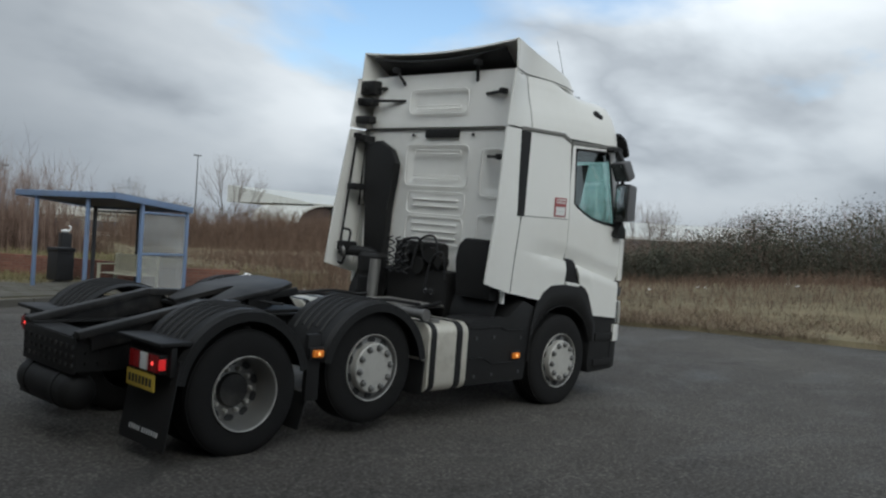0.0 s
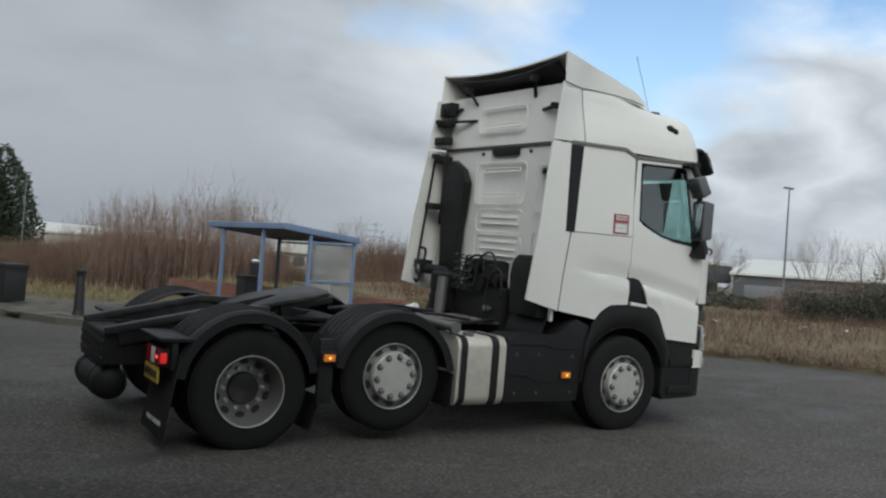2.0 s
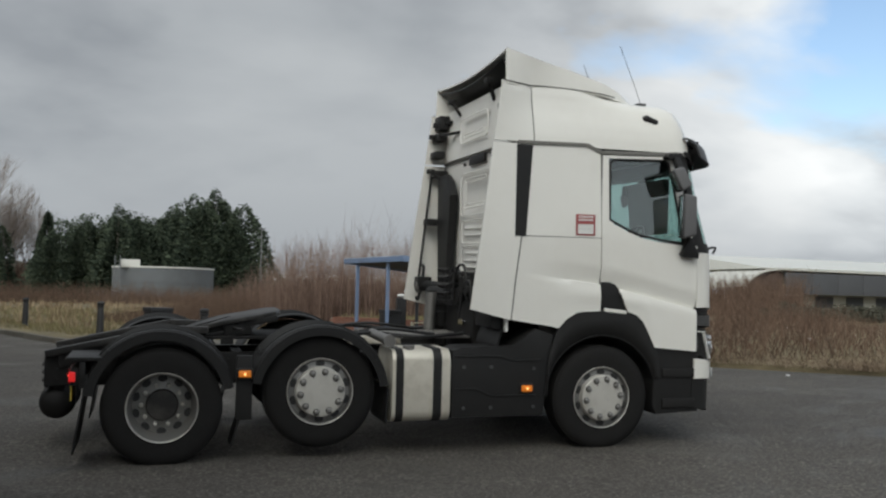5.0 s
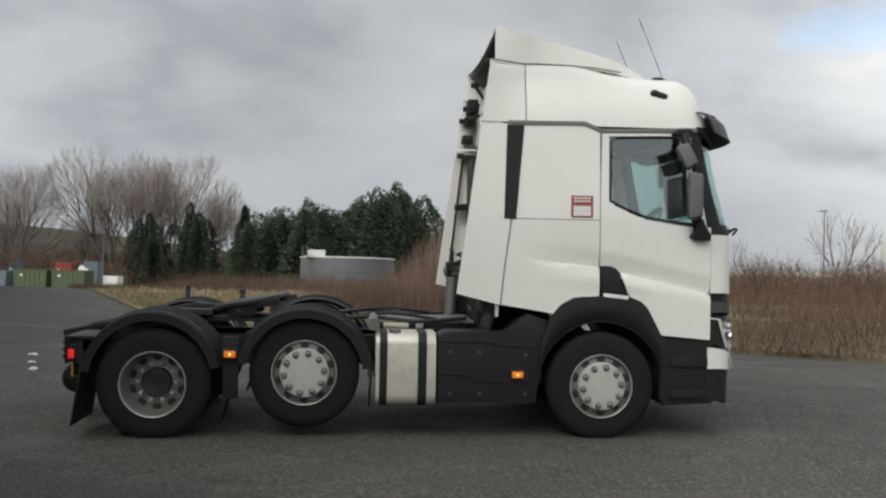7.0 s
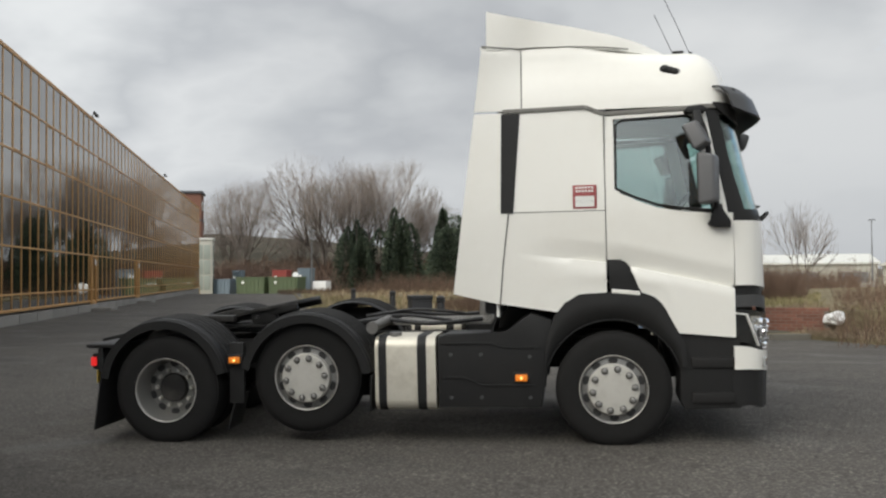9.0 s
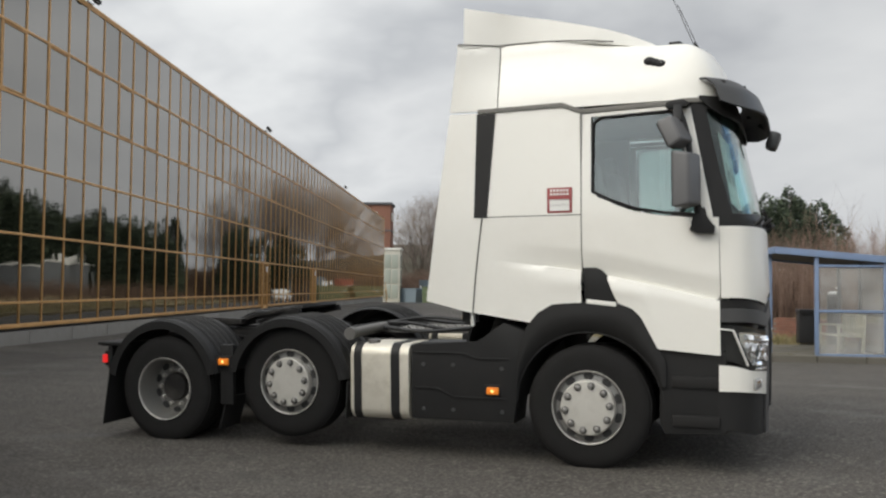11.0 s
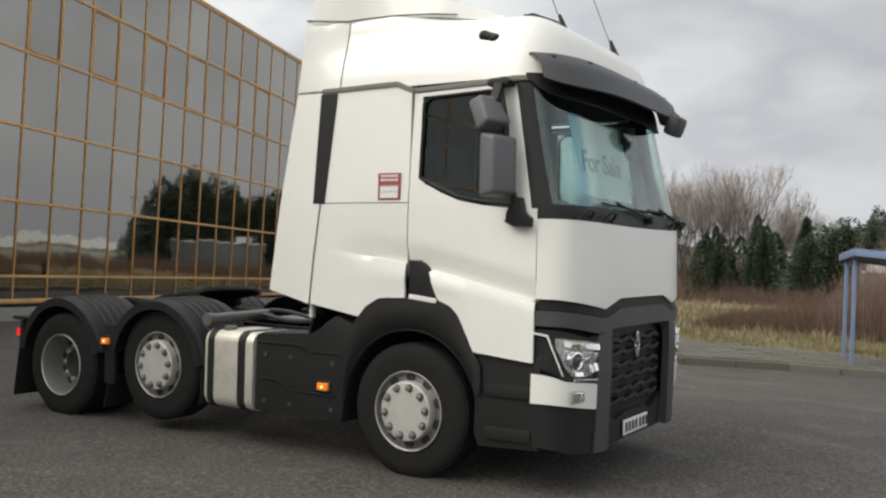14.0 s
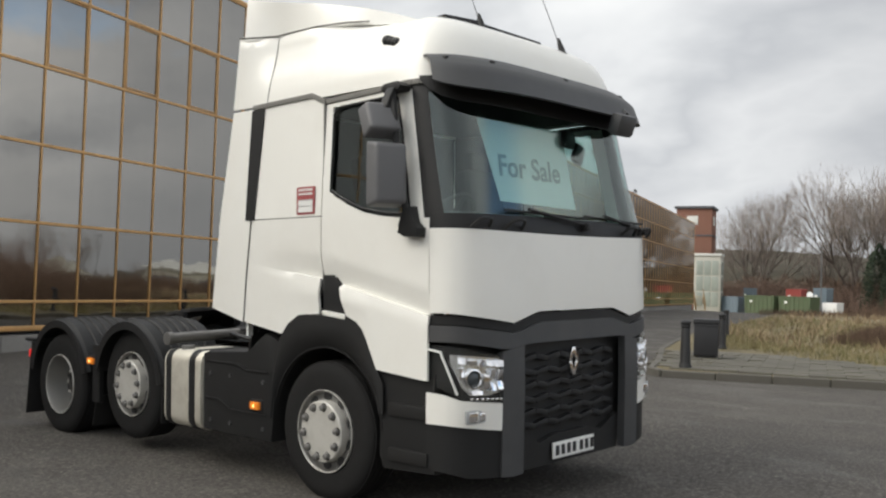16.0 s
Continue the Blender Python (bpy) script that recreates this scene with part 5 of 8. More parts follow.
def wheel(name, x, y, z, sg, kind):
    """A wheel whose outer face looks along sg; kind 'cover' has the flat nut cover, 'drive' the deep dish, twin tyres."""
    root = new(name)
    root.parent = truck
    root.matrix_basis = Matrix.Translation((x, y, z)) @ (Matrix.Rotation(math.pi, 4, "Z") if sg > 0 else Matrix())
    def tyre(off, w):
        bm = bmnew()
        h = w / 2
        prof = [(0.282, h * 0.80), (0.302, h * 0.95), (0.37, h), (0.43, h * 0.98), (0.475, h * 0.90), (0.492, h * 0.78)]
        tread = []
        for g in range(5):
            c = h * 0.78 - (g + 0.5) * (h * 1.56 / 5)
            e = h * 1.56 / 5 * 0.40
            tread += [(0.502, c + e), (0.502, c - e), (0.488, c - e - 0.002), (0.488, c - e - 0.012)]
        prof = prof + tread + [(r, -q) for r, q in reversed(prof)]
        lathe(bm, [(r, off + q) for r, q in prof], "Y", 64, close=False)
        part("tyre", bm, RUBBER, root, "black worn lorry tyre", smooth=40)
    # outer face at local y = -0.14
    tyre(0.02, 0.315)
    if kind == "drive":
        tyre(0.36, 0.315)
    face = -0.130
    if kind == "cover":
        bm = bmnew()
        lathe(bm, [(0.292, 0.02), (0.294, face), (0.291, face - 0.010), (0.284, face - 0.006), (0.279, face + 0.012), (0.271, face + 0.030), (0.20, face + 0.024), (0.17, face + 0.01)], "Y", 56, close=False)
        part("rim", bm, RIM, root, "silver steel rim")
        rim_lip(root, face)
        bm = bmnew()
        cyl(bm, (0, 0, 0), (0, -0.006, 0), 0.03, seg=16)
        for v in bm.verts:
            v.co.z *= 1.35
        hole = None
        for i in range(10):
            a = 2 * math.pi * (i + 0.5) / 10
            mm = Matrix.Translation((0.249 * math.cos(a), face + 0.026, 0.249 * math.sin(a))) @ Matrix.Rotation(-a, 4, "Y")
            hole = part("rim_hole", bm, INK, root, m=mm) if hole is None else (again(hole, root, mm), hole)[1]
        bm = bmnew()
        lathe(bm, [(0.222, face + 0.05), (0.224, face + 0.0), (0.220, face - 0.036), (0.212, face - 0.044), (0.13, face - 0.050), (0.0005, face - 0.052)], "Y", 48)
        cov = part("wheel_cover", bm, ALU2, root, "flat satin metal wheel cover")
        bm = bmnew()
        lathe_at(bm, Vector(), [(0.031, 0.004), (0.031, -0.004), (0.026, -0.005)])
        ring = None
        for i in range(10):
            a = 2 * math.pi * i / 10 + 0.12
            mm = Matrix.Translation((0.181 * math.cos(a), face - 0.045, 0.181 * math.sin(a)))
            ring = part("nut_seat", bm, BLACK, root, m=mm) if ring is None else (again(ring, root, mm), ring)[1]
        bm = bmnew()
        lathe_at(bm, Vector(), [(0.026, 0.0), (0.026, -0.012), (0.021, -0.028), (0.009, -0.034)])
        nut = None
        for i in range(10):
            a = 2 * math.pi * i / 10 + 0.12
            mm = Matrix.Translation((0.181 * math.cos(a), face - 0.045, 0.181 * math.sin(a)))
            nut = part("wheel_nut", bm, RIM, root, "domed nut cap", m=mm) if nut is None else (again(nut, root, mm), nut)[1]
    else:
        bm = bmnew()
        lathe(bm, [(0.292, 0.05), (0.294, face), (0.291, face - 0.010), (0.284, face - 0.006), (0.272, face + 0.03), (0.260, face + 0.17), (0.245, face + 0.205), (0.16, face + 0.20), (0.12, face + 0.19)], "Y", 56, close=False)
        part("rim", bm, RIMD, root, "deep dished rim dulled by brake dust")
        rim_lip(root, face)
        bm = bmnew()
        cyl(bm, (0, 0, 0), (0, -0.006, 0), 0.03, seg=16)
        for v in bm.verts:
            v.co.z *= 1.35
        hole = None
        for i in range(10):
            a = 2 * math.pi * (i + 0.5) / 10
            mm = Matrix.Translation((0.226 * math.cos(a), face + 0.198, 0.226 * math.sin(a))) @ Matrix.Rotation(-a, 4, "Y")
            hole = part("rim_hole", bm, INK, root, m=mm) if hole is None else (again(hole, root, mm), hole)[1]
        bm = bmnew()
        lathe_at(bm, Vector(), [(0.019, 0.0), (0.019, -0.03), (0.012, -0.042)])
        nut = None
        for i in range(10):
            a = 2 * math.pi * i / 10
            mm = Matrix.Translation((0.172 * math.cos(a), face + 0.198, 0.172 * math.sin(a)))
            nut = part("wheel_nut", bm, ALU2, root, m=mm) if nut is None else (again(nut, root, mm), nut)[1]
        bm = bmnew()
        lathe(bm, [(0.138, face + 0.20), (0.136, face + 0.165), (0.126, face + 0.150), (0.08, face + 0.146), (0.0005, face + 0.146)], "Y", 36)
        part("hub", bm, GREASE, root, "black greasy drive hub")
    # brake drum behind
    bm = bmnew()
    lathe(bm, [(0.20, 0.10), (0.24, 0.12), (0.24, 0.30), (0.1, 0.32)], "Y", 28)
    part("brake_drum", bm, CHASSIS, root)
    return root


def rim_lip(root, face):
    bm = bmnew()
    lathe(bm, [(0.294, face + 0.004), (0.298, face - 0.008), (0.295, face - 0.014), (0.291, face - 0.012), (0.289, face - 0.004)], "Y", 56, close=False)
    part("rim_lip", bm, ALU2, root, "bright rim edge")


def lathe_at(bm, c, prof):
    rings = []
    for r, h in prof:
        rings.append([bm.verts.new(c + Vector((r * math.cos(2 * math.pi * j / 10), h, r * math.sin(2 * math.pi * j / 10)))) for j in range(10)])
    for a, b in zip(rings, rings[1:]):
        for j in range(10):
            bm.faces.new((a[j], a[(j + 1) % 10], b[(j + 1) % 10], b[j]))
    bm.faces.new(rings[-1])


def mudguard(sg, cx, cz, a0, a1, y0=0.60, y1=1.25, r=0.605, tailx=None):
    """Ribbed half-round plastic guard over a wheel; angles in degrees from +x over the top."""
    bm = bmnew()
    def surf(a, v):
        y = y0 + (y1 - y0) * v
        rr = r + 0.012 * (1 if 0.08 < v < 0.92 else 0) - (0.03 if v > 0.97 else 0)
        return Vector((cx + rr * math.cos(radians(a)), sg * y, cz + rr * math.sin(radians(a))))
    skin(bm, surf, a0, a1, 30, 0, 1, 12, 0.012 * sg)
    g = part("mudguard", bm, BLACK, truck, "black plastic mudguard with ribs")
    for k, y in enumerate((0.72, 0.81, 0.90, 0.99, 1.08)):
        bm = bmnew()
        pts = [Vector((cx + (r + 0.024) * math.cos(radians(a)), sg * y, cz + (r + 0.024) * math.sin(radians(a)))) for a in [a0 + 14 + k % 2 * 8 + (a1 - a0 - 36 - k % 2 * 12) * i / 20 for i in range(21)]]
        tube(bm, pts, 0.017, 6)
        part("rib", bm, BLACK, g)
    # turned-down outer lip
    bm = bmnew()
    skin(bm, lambda a, v: Vector((cx + (r + 0.008 - 0.075 * v) * math.cos(radians(a)), sg * (y1 + 0.006), cz + (r + 0.008 - 0.075 * v) * math.sin(radians(a)))), a0, a1, 30, 0, 1, 3, 0.012)
    part("lip", bm, BLACK, g)
    return g


def build_chassis():
    for sg in (-1, 1):
        bm = bmnew()
        for z, h in ((0.865, 0.02), (0.595, 0.02)):
            box(bm, (-2.325, sg * 0.39, z), (5.55, 0.09, h), 0.004)
        box(bm, (-2.325, sg * 0.43, 0.73), (5.55, 0.012, 0.28), 0)
        rail = part("chassis_rail", bm, CHASSIS, truck, "black steel chassis rail")
        bm = bmnew()
        for i in range(22):
            for z in (0.65, 0.73, 0.81):
                c = Vector((-5.02 + i * 0.10, sg * 0.437, z))
                cyl(bm, c, c + Vector((0, sg * 0.012, 0)), 0.014, seg=6)
        tagged(part("bolt_heads", bm, CHASSIS, rail), "rows of bolt heads", kind="stuff")
        # sloping ramps at the tail
        bm = bmnew()
        bar(bm, (-5.11, sg * 0.45, 0.875), (-4.05, sg * 0.46, 1.10), 0.10, 0.06, 0.008)
        bar(bm, (-5.0, sg * 0.45, 0.82), (-3.9, sg * 0.45, 1.02), 0.02, 0.14, 0.004)
        bar(bm, (-4.05, sg * 0.46, 1.10), (-3.7, sg * 0.46, 1.09), 0.10, 0.06, 0.008)
        part("trailer_ramp", bm, GREASE, truck, "greasy black trailer ramp")
    for x in (-5.02, -4.3, -3.4, -2.3, -1.6, -0.9):
        bm = bmnew()
        box(bm, (x, 0, 0.74), (0.10, 0.80, 0.22), 0.01)
        part("cross_member", bm, CHASSIS, truck)
    # tail plate with punched holes
    bm = bmnew()
    box(bm, (-5.105, 0.02, 0.71), (0.03, 0.90, 0.28), 0.006)
    box(bm, (-4.99, 0.02, 0.853), (0.24, 0.88, 0.014), 0.004)
    tp = part("tail_plate", bm, CHASSIS, truck, "black rear cross plate")
    bm = bmnew()
    for i in range(10):
        for z in (0.76, 0.83, 0.90):
            c = Vector((-5.122, -0.43 + i * 0.095, z - 0.12))
            cyl(bm, c, c + Vector((-0.01, 0, 0)), 0.018, seg=8)
    tagged(part("bolt_heads", bm, GREASE, tp), "rows of bolt heads", kind="stuff")
    # tail light bars and lamps
    for sg in (-1, 1):
        bm = bmnew()
        box(bm, (-4.70, sg * 0.93, 0.90), (0.30, 0.62, 0.035), 0.008)
        box(bm, (-4.74, sg * 0.93, 0.77), (0.05, 0.60, 0.22), 0.008)
        part("lamp_bracket", bm, BLACK, truck)
        bm = bmnew()
        box(bm, (-4.80, sg * 0.97, 0.755), (0.07, 0.45, 0.15), 0.012)
        lamp = part("tail_lamp", bm, BLACK, truck, "tail lamp with red and clear lenses, lit")
        for yy, w, mt, nm in ((0.845, 0.13, RED, "red_lens"), (0.98, 0.10, PLATE, "clear_lens"), (1.115, 0.13, RED, "red_lens")):
            bm = bmnew()
            box(bm, (-4.838, sg * yy, 0.755), (0.02, w, 0.125), 0.006)
            part(nm, bm, mt, lamp)
        bm = bmnew()
        bmesh.ops.create_uvsphere(bm, u_segments=10, v_segments=6, radius=0.017, matrix=Matrix.Translation((-4.842, sg * 1.115, 0.755)))
        part("bulb", bm, RED_HOT, lamp, "lit red bulb")
        bm = bmnew()
        box(bm, (-4.82, sg * 1.205, 0.755), (0.05, 0.022, 0.08), 0.006)
        part("side_lens", bm, RED_DIM if sg < 0 else RED, lamp)
        # mudflap leaning back
        bm = bmnew()
        bar(bm, (-4.70, sg * 0.93, 0.78), (-4.80, sg * 0.93, 0.12), 0.66, 0.014, 0.004, up=(1, 0, 0))
        fl = part("mudflap", bm, BLACK, truck, "black rubber mudflap with white print bars")
        for i in range(12):
            bm = bmnew()
            y = sg * 0.93 - 0.21 + i * 0.034 + (0.022 if i > 6 else 0)
            box(bm, (-4.792, y, 0.225), (0.006, 0.013, 0.036), 0, Matrix.Rotation(radians(8.6), 4, "Y"))
            part("print_bar", bm, WPRINT, fl)
    bm = bmnew()
    box(bm, (-4.83, -0.93, 0.605), (0.012, 0.40, 0.125), 0.003)
    pl = part("rear_plate", bm, YELLOW, truck, "yellow rear number plate with dark bars")
    for i in range(7):
        bm = bmnew()
        box(bm, (-4.838, -1.08 + i * 0.05, 0.605), (0.004, 0.028, 0.06))
        part("print_bar", bm, INK, pl)
    # air tank across the tail
    bm = bmnew()
    lathe(bm, [(0.02, -0.02), (0.10, 0.0), (0.14, 0.04), (0.15, 0.09), (0.15, 0.82), (0.14, 0.87), (0.10, 0.91), (0.02, 0.93)], "Y", 28)
    tk = part("air_tank", bm, CHASSIS, truck, "black air reservoir across the tail", m=Matrix.Translation((-5.02, -0.40, 0.42)))
    for y in (0.2, 0.7):
        bm = bmnew()
        lathe(bm, [(0.152, y), (0.158, y), (0.158, y + 0.05), (0.152, y + 0.05)], "Y", 28)
        part("strap", bm, CHASSIS, tk)
    bm = bmnew()
    box(bm, (-5.0, 0.05, 0.575), (0.10, 0.86, 0.06), 0.01)
    part("tank_hanger", bm, CHASSIS, truck)
    # axles
    for x, z in ((-4.1, 0.49), (-2.755, 0.60), (0.0, 0.49)):
        bm = bmnew()
        cyl(bm, (x, -0.95, z), (x, 0.95, z), 0.075, seg=16)
        if x < -4:
            bmesh.ops.create_uvsphere(bm, u_segments=20, v_segments=12, radius=0.26, matrix=Matrix.Translation((x, 0, z)) @ Matrix.Diagonal((1, 0.8, 1, 1)))
        part("axle", bm, CHASSIS, truck)
        for sg in (-1, 1):
            bm = bmnew()
            lathe(bm, [(0.10, 0), (0.14, 0.04), (0.12, 0.09), (0.14, 0.14), (0.12, 0.19), (0.10, 0.22)], "Z", 20)
            part("air_spring", bm, RUBBER, truck, m=Matrix.Translation((x + (0.38 if x else -0.35), sg * 0.5, z + 0.02)))
    # fifth wheel, tipped back
    m = Matrix.Translation((-3.46, 0, 1.172)) @ Matrix.Rotation(radians(-10.5), 4, "Y")
    bm = bmnew()
    out = [(0.46, -0.22), (0.46, 0.22), (0.40, 0.40), (0.22, 0.47), (-0.10, 0.47), (-0.30, 0.42), (-0.46, 0.36), (-0.48, 0.20), (-0.02, 0.05), (0.03, 0.0), (-0.02, -0.05), (-0.48, -0.20), (-0.46, -0.36), (-0.30, -0.42), (-0.10, -0.47), (0.22, -0.47), (0.40, -0.40)]
    prism(bm, out, -0.02, 0.02, "XY", 0.008)
    for v in bm.verts:
        if v.co.x < -0.25:
            v.co.z -= 0.05 * (-0.25 - v.co.x) / 0.23
    for v in bm.verts:
        v.co.x *= 1.0
        v.co.y *= 0.94
    fw = part("fifth_wheel", bm, GREASE, truck, "greased black fifth-wheel coupling plate, tipped back", m=m)
    for sg in (-1, 1):
        bm = bmnew()
        box(bm, (0.02, sg * 0.36, -0.08), (0.26, 0.10, 0.14), 0.02)
        bar(bm, (-0.42, sg * 0.30, -0.05), (0.40, sg * 0.44, -0.045), 0.05, 0.06, 0.01)
        part("pedestal", bm, CHASSIS, fw)
    bm = bmnew()
    tube(bm, [(-0.02, -0.45, -0.06), (0.02, -0.62, -0.07), (0.05, -0.70, -0.07)], 0.014, 6)
    part("release_handle", bm, GREASE, fw)
    bm = bmnew()
    box(bm, (-3.42, 0, 1.015), (1.0, 0.9, 0.03), 0.005)
    part("mounting_plate", bm, CHASSIS, truck)
    # guards
    for sg in (-1, 1):
        mudguard(sg, -4.12, 0.52, 12, 172)
        mudguard(sg, -2.755, 0.56, 8, 168)
        bm = bmnew()
        box(bm, (-4.76, sg * 0.93, 0.905), (0.22, 0.64, 0.03), 0.01)
        part("guard_shelf", bm, BLACK, truck)
        bm = bmnew()
        bar(bm, (-3.42, sg * 1.17, 0.92), (-3.42, sg * 1.17, 0.36), 0.14, 0.05, 0.01, up=(0, 1, 0))
        bar(bm, (-3.44, sg * 1.0, 0.42), (-3.52, sg * 1.0, 0.12), 0.34, 0.014, 0.003, up=(1, 0, 0))
        part("guard_stay", bm, BLACK, truck)
        bm = bmnew()
        bar(bm, (-2.14, sg * 0.93, 0.62), (-2.16, sg * 0.93, 0.30), 0.62, 0.014, 0.003, up=(1, 0, 0))
        part("inner_flap", bm, BLACK, truck)
        for x, z in ((-3.42, 0.765), (-0.795, 0.595)):
            bm = bmnew()
            box(bm, (x, sg * 1.245, z), (0.105, 0.035, 0.06), 0.012)
            a = part("side_marker", bm, ORANGE, truck, "lit amber side marker lamp")
            bm = bmnew()
            box(bm, (x, sg * 1.262, z), (0.022, 0.012, 0.022), 0.004, Matrix.Rotation(radians(45), 4, "Y"))
            part("bulb", bm, ORANGE_HOT, a)
            bm = bmnew()
            box(bm, (x, sg * 1.215, z), (0.15, 0.04, 0.10), 0.012)
            part("holder", bm, BLACK, a)
    # wheels
    for sg in (-1, 1):
        wheel("front_wheel", 0.0, sg * 1.085, 0.49, sg, "cover")
        wheel("lift_axle_wheel", -2.755, sg * 1.055, 0.595, sg, "cover")
        wheel("drive_wheel", -4.10, sg * 1.09, 0.485, sg, "drive")


def build_sides():
    for sg in (-1, 1):
        # fuel tank
        def section(g):
            out = []
            for cy, cz, a0 in ((0.64 + 0.10, 0.305 + 0.10, 180), (1.24 - 0.10, 0.305 + 0.10, 270), (1.24 - 0.10, 0.965 - 0.10, 0), (0.64 + 0.10, 0.965 - 0.10, 90)):
                out += [(sg * (cy + (0.10 + g) * math.cos(radians(a0 + 15 * i))), cz + (0.10 + g) * math.sin(radians(a0 + 15 * i))) for i in range(7)]
            return out
        bm = bmnew()
        prism(bm, section(0.0), -2.106, -1.555, "YZ", 0.008)
        t = part("fuel_tank", bm, ALU, truck, "brushed aluminium fuel tank with two black straps")
        for x0, x1 in ((-2.072, -2.001), (-1.72, -1.639)):
            bm = bmnew()
            prism(bm, section(0.007), x0, x1, "YZ", 0.003)
            part("strap", bm, BLACK, t, "black tank strap")
        bm = bmnew()
        cyl(bm, (-1.93, sg * 1.12, 0.95), (-1.93, sg * 1.12, 0.995), 0.055, seg=20)
        part("filler_cap", bm, CASTGREY, t)
        # black skirt between tank and arch
        bm = bmnew()
        prism(bm, [(-1.535, 0.33), (-1.535, 0.955), (-1.45, 0.985), (-0.93, 0.985), (-0.80, 1.10), (-0.70, 1.16), (-0.52, 1.10), (-0.56, 0.8), (-0.62, 0.33)], sg * 0.85, sg * 1.225, "XZ", 0.018)
        s = part("side_skirt", bm, BLACK, truck, "black plastic chassis skirt")
        bm = bmnew()
        pts = [(-1.5, 0.90), (-1.05, 0.90), (-0.95, 0.86), (-0.66, 0.86)]
        for (a, b), (c, d) in zip(pts, pts[1:]):
            bar(bm, (a, sg * 1.228, b), (c, sg * 1.228, d), 0.02, 0.012, 0.003)
        part("moulding", bm, BLACK, s)
        bm = bmnew()
        pts = [(-1.5, 0.60), (-1.3, 0.60), (-1.15, 0.53), (-0.68, 0.53)]
        for (a, b), (c, d) in zip(pts, pts[1:]):
            bar(bm, (a, sg * 1.228, b), (c, sg * 1.228, d), 0.02, 0.012, 0.003)
        part("moulding", bm, BLACK, s)
        for x, z in ((-1.42, 0.80), (-1.15, 0.80), (-0.72, 0.78), (-1.42, 0.42), (-1.15, 0.42), (-0.72, 0.42)):
            bm = bmnew()
            cyl(bm, (x, sg * 1.22, z), (x, sg * 1.236, z), 0.017, seg=10)
            part("fastener", bm, GREYPL, s)
        # arch over the front wheel
        bm = bmnew()
        n = 22
        inner = [(0.585 * math.cos(radians(a)), 0.50 + 0.585 * math.sin(radians(a))) for a in [178 - 160 * i / n for i in range(n + 1)]]
        outer_tab = [(-0.60, 0.52), (-0.575, 0.9), (-0.50, 1.135), (-0.40, 1.25), (-0.28, 1.318), (-0.1, 1.335), (0.24, 1.338), (0.36, 1.295), (0.43, 1.235), (0.565, 0.975), (0.62, 0.88), (0.62, 0.68)]
        rings = []
        m = len(outer_tab) - 1
        for i in range(n + 1):
            t = i / n * m
            k = min(int(t), m - 1)
            f = t - k
            o = (outer_tab[k][0] + (outer_tab[k + 1][0] - outer_tab[k][0]) * f, outer_tab[k][1] + (outer_tab[k + 1][1] - outer_tab[k][1]) * f)
            rings.append((inner[i], o))
        def arch(i, v):
            p, q = rings[int(i)]
            bulge = 0.012 + 0.015 * math.sin(math.pi * min(1, v * 1.1))
            x, z = p[0] + (q[0] - p[0]) * v, p[1] + (q[1] - p[1]) * v
            return Vector((x, sg * (1.232 + bulge - 0.05 * (1 - v) ** 3), z))
        skin(bm, arch, 0, n, n, 0, 1, 6, -0.02 * sg)
        ar = part("wheel_arch", bm, BLACK, truck, "black plastic front wheel arch")
        bm = bmnew()
        skin(bm, lambda a, y: Vector((0.60 * math.cos(radians(a)), sg * y, 0.50 + 0.60 * math.sin(radians(a)))), 5, 178, 24, 0.55, 1.22, 4, 0.01)
        part("liner", bm, BLACK, ar)
        # steps ahead of the wheel
        bm = bmnew()
        prism(bm, [(0.57, 0.70), (0.56, 0.97), (1.0, 0.93), (1.07, 0.98), (1.07, 0.68), (1.07, 0.33), (0.60, 0.31), (0.56, 0.40)], sg * 0.8, sg * 1.215, "XZ", 0.012)
        st = part("step_box", bm, BLACK, truck, "black entry step panel")
        for z in (0.42, 0.72):
            bm = bmnew()
            box(bm, (0.84, sg * 1.222, z), (0.36, 0.03, 0.09), 0.01)
            part("step", bm, CHASSIS, st)
    # sticker on the sleeper panel: red frame, white field, grey bars
    bm = bmnew()
    box(bm, (-0.212, -1.2345, 2.165), (0.205, 0.006, 0.205), 0.006)
    stk = part("sticker", bm, REDPRINT, truck, "red and white sticker with unreadable bars")
    for z, h, mt in ((2.150, 0.045, PLATE), (2.104, 0.05, PLATE), (2.168, 0.010, GREYPRINT), (2.125, 0.010, GREYPRINT)):
        bm = bmnew()
        box(bm, (-0.212, -1.2385, z), (0.165, 0.004, h))
        part("print_bar", bm, mt, stk)
    for z in (2.245, 2.215):
        for i in range(6):
            bm = bmnew()
            box(bm, (-0.28 + i * 0.027, -1.2385, z), (0.018, 0.004, 0.018))
            part("print_bar", bm, PLATE, stk)


